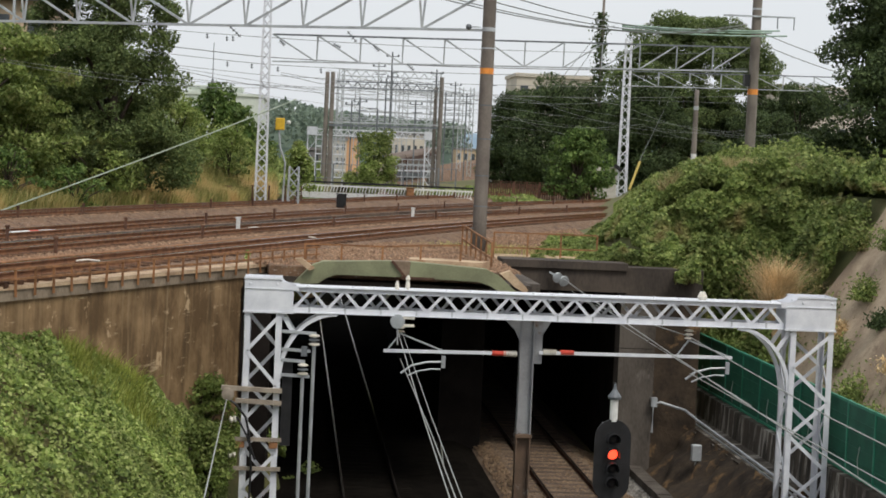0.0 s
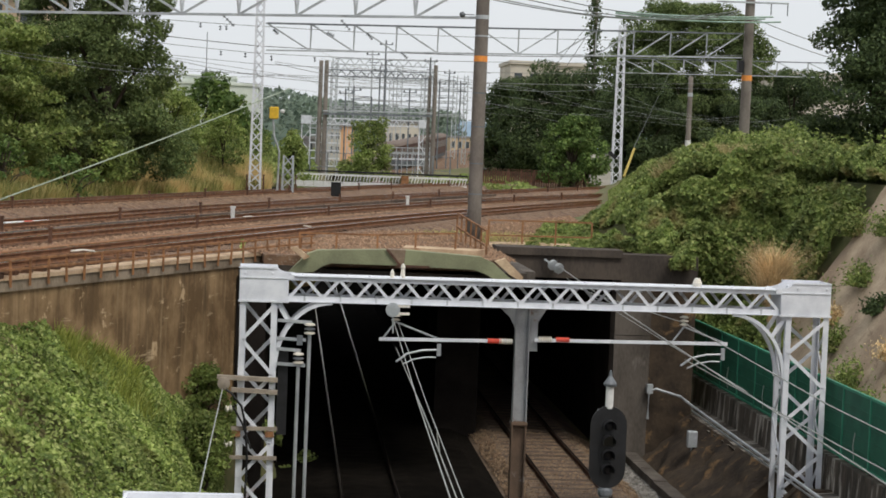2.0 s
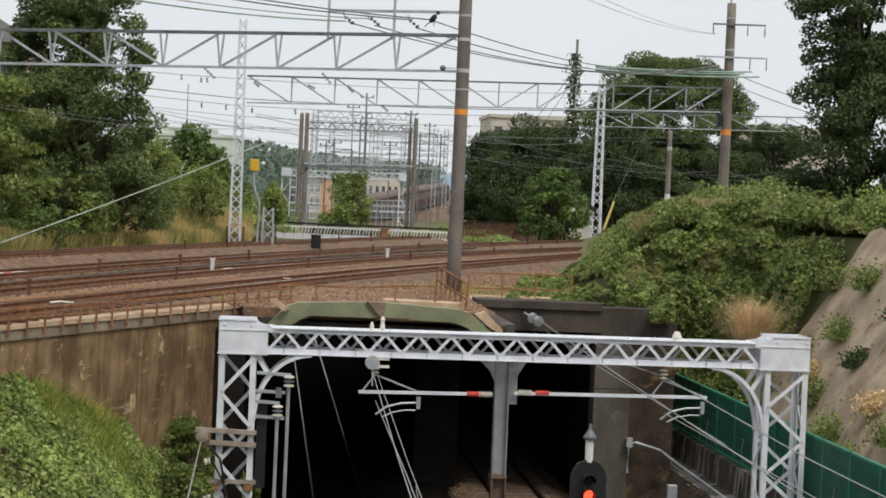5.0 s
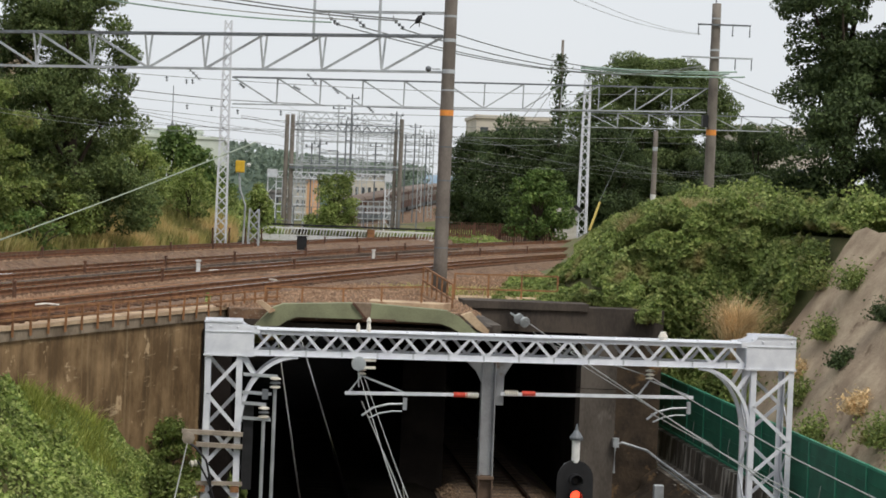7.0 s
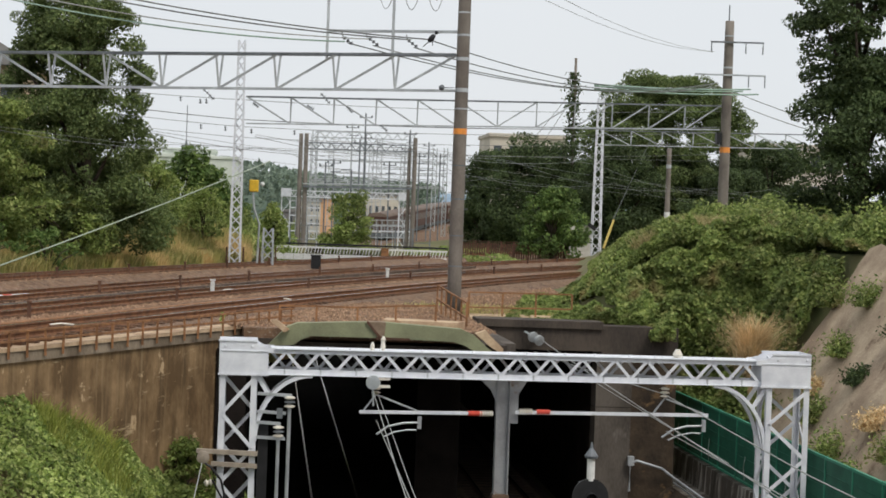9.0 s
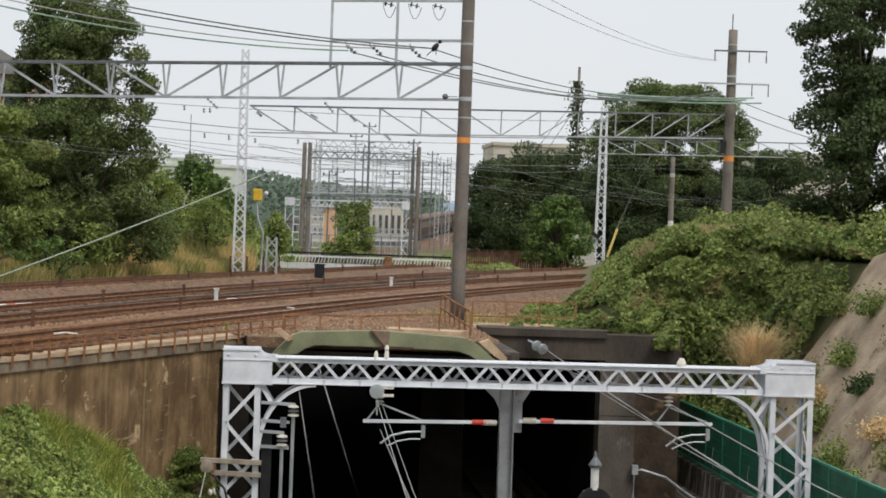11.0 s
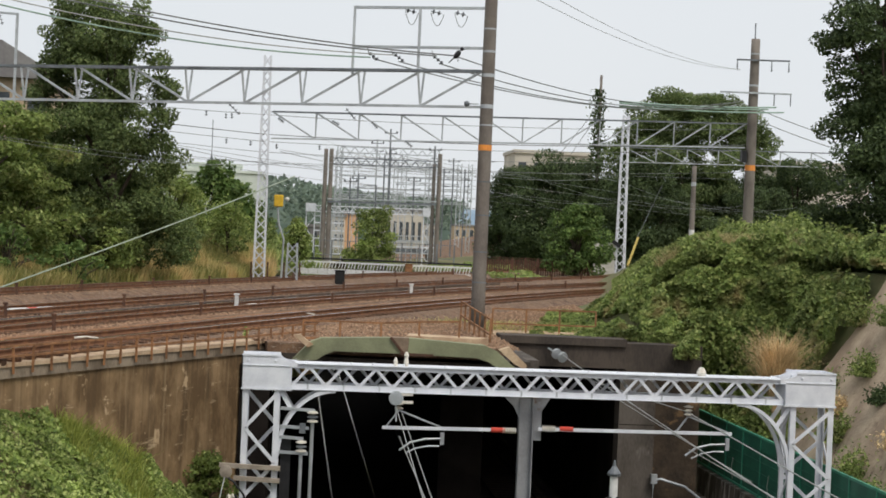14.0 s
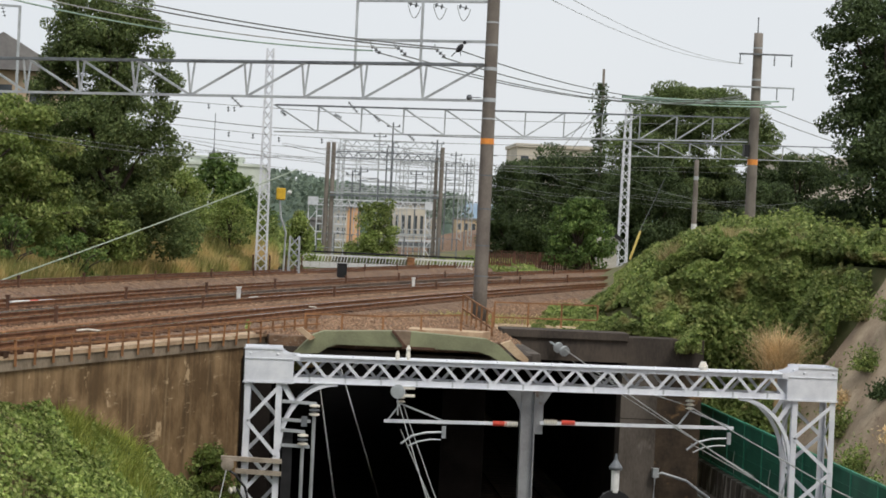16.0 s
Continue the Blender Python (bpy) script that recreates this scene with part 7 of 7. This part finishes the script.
# ---- train on the climbing lower line ----
TRAINB = mat("maroon_brown_train_paint", (0.10, 0.045, 0.032), (0.075, 0.035, 0.026), 0.75, 0, 0.5, 6, 0.03)
TRAINR = mat("grey_train_roof", (0.19, 0.145, 0.12), (0.15, 0.115, 0.095), 0.85, 0, 0.6, 6, 0.1)
TRAINW = mat("train_window_glass", (0.15, 0.115, 0.09), (0.10, 0.08, 0.065), 0.45, 0, 0.5, 6, 0)


def train_car():
    c = thing("train_car", pose(0, 0, 0), "maroon-brown railway carriage with grey roof", "train car", "cars of the train")
    bm = B()
    box(bm, -1.3, 1.3, -8.1, 8.1, 0.9, 3.25)
    bmesh.ops.bevel(bm, geom=bm.edges[:], offset=0.08, segments=2, affect="EDGES")
    part("body", bm, TRAINB, c)
    bm = B()
    prism(bm, [(-1.32, 3.26), (1.32, 3.26), (1.1, 3.6), (0.5, 3.75), (-0.5, 3.75), (-1.1, 3.6)], -8.1, 8.1)
    part("roof", bm, TRAINR, c)
    bm = B()
    box(bm, -1.1, 1.1, -7.2, 7.2, 0.35, 0.89)
    part("underframe", bm, BLACK, c)
    for y in np.arange(-7.2, 7.3, 1.6):
        for x in (-1.312, 1.312):
            bm = B()
            box(bm, x - 0.01, x + 0.01, y - 0.5, y + 0.5, 1.95, 2.85)
            part("window", bm, TRAINW, c)
    for y in (-8.112, 8.112):
        for x in (-0.75, 0.0, 0.75):
            bm = B()
            box(bm, x - 0.3, x + 0.3, y - 0.012, y + 0.012, 1.95, 2.95)
            part("end_window", bm, TRAINW, c)
    bm = B()
    box(bm, -0.6, 0.6, -8.16, -8.11, 1.15, 1.4)
    part("end_plate", bm, CREAM, c, "pale end plate")
    return c


PATH = [(0, 7.82, 60, 0.0), (71, 7.82, 131, 0.0), (130, 8.1, 190, 3.9), (156, 11.0, 216, 5.2), (188, 17.0, 246, 6.2), (219, 22.6, 276, 7.1), (245, 27.2, 301, 7.8), (295, 38.5, 350, 9.0), (500, 90.0, 548, 12.0)]
CAR_STEP = 17.0
# bank and bridge girder under the climbing line
bm = B()
prev = None
for s in range(132, 480, 6):
    c = Vector([float(np.interp(s, [p[0] for p in PATH], [p[k] for p in PATH])) for k in (1, 2, 3)])
    e = Vector([float(np.interp(s + 3, [p[0] for p in PATH], [p[k] for p in PATH])) for k in (1, 2, 3)])
    d = (e - c).normalized()
    n_ = Vector((d.y, -d.x, 0))
    zc = max(c.z, 5.75)
    row = [bm.verts.new((c.x + n_.x * u, c.y + n_.y * u, z)) for u, z in ((-4.5, 5.3), (-2.2, zc + 0.05), (2.2, zc + 0.05), (4.5, 5.3))]
    if prev:
        for q in range(3):
            bm.faces.new((prev[q], prev[q + 1], row[q + 1], row[q]))
    prev = row
structure("embankment", bm, BALLAST_UP, "far embankment of the climbing line", "embankment")
far_bridge = thing("far_bridge", pose(12.6, 210, 0), "far grey girder footbridge with a pale railing", "bridge")
bm = B()
box(bm, -3.2, 3.4, -0.3, 0.3, 6.55, 7.0)
part("girder", bm, GALV_DARK, far_bridge)
for k in range(16):
    bm = B()
    box(bm, -3.1 + k * 0.42, -3.0 + k * 0.42, -0.32, -0.25, 7.0, 7.75)
    part("baluster", bm, GALV, far_bridge)
bm = B()
box(bm, -3.2, 3.4, -0.34, -0.24, 7.75, 7.9)
part("top_rail", bm, GALV, far_bridge)
for x in (-2.9, 3.0):
    bm = B()
    box(bm, x - 0.25, x + 0.25, -0.2, 0.2, 5.4, 6.55)
    part("pier", bm, PIERC, far_bridge)
train = [train_car()] + [copy_thing(bpy.data.objects["train_car"], pose(0, 0, 0)) for _ in range(7)]


def on_path(s):
    """Place on the climbing, curving line s metres on."""
    return Vector([float(np.interp(s, [p[0] for p in PATH], [p[k] for p in PATH])) for k in (1, 2, 3)])


def car_pose(s):
    a, b = on_path(s - 6), on_path(s + 6)
    d = (b - a).normalized()
    turn = Matrix.Rotation(math.atan2(-d.x, d.y), 4, "Z") @ Matrix.Rotation(math.asin(d.z), 4, "X")
    return Matrix.Translation((a + b) / 2) @ turn


def motions():
    """The train climbs away; the signal's red lens goes dark for a moment by drawing back behind an added plate."""
    times = [0, 1, 2, 3, 4, 5, 6, 7, 8, 9, 10, 11, 12, 13, 14, 15, 16]
    tail = [float(np.interp(t, [0, 10, 12.5, 16], [62, 182, 242, 330])) for t in times]
    for k, car in enumerate(train):
        walk(car, [(t, car_pose(s + 8 + k * CAR_STEP)) for t, s in zip(times, tail)])
    shown, drawn = pose(0, -0.034, 4.22), pose(0, 0.10, 4.22)
    walk(red_lens, [(0, shown), (1.36, shown), (1.43, drawn), (2.64, drawn), (2.74, shown), (16, shown)])


motions()
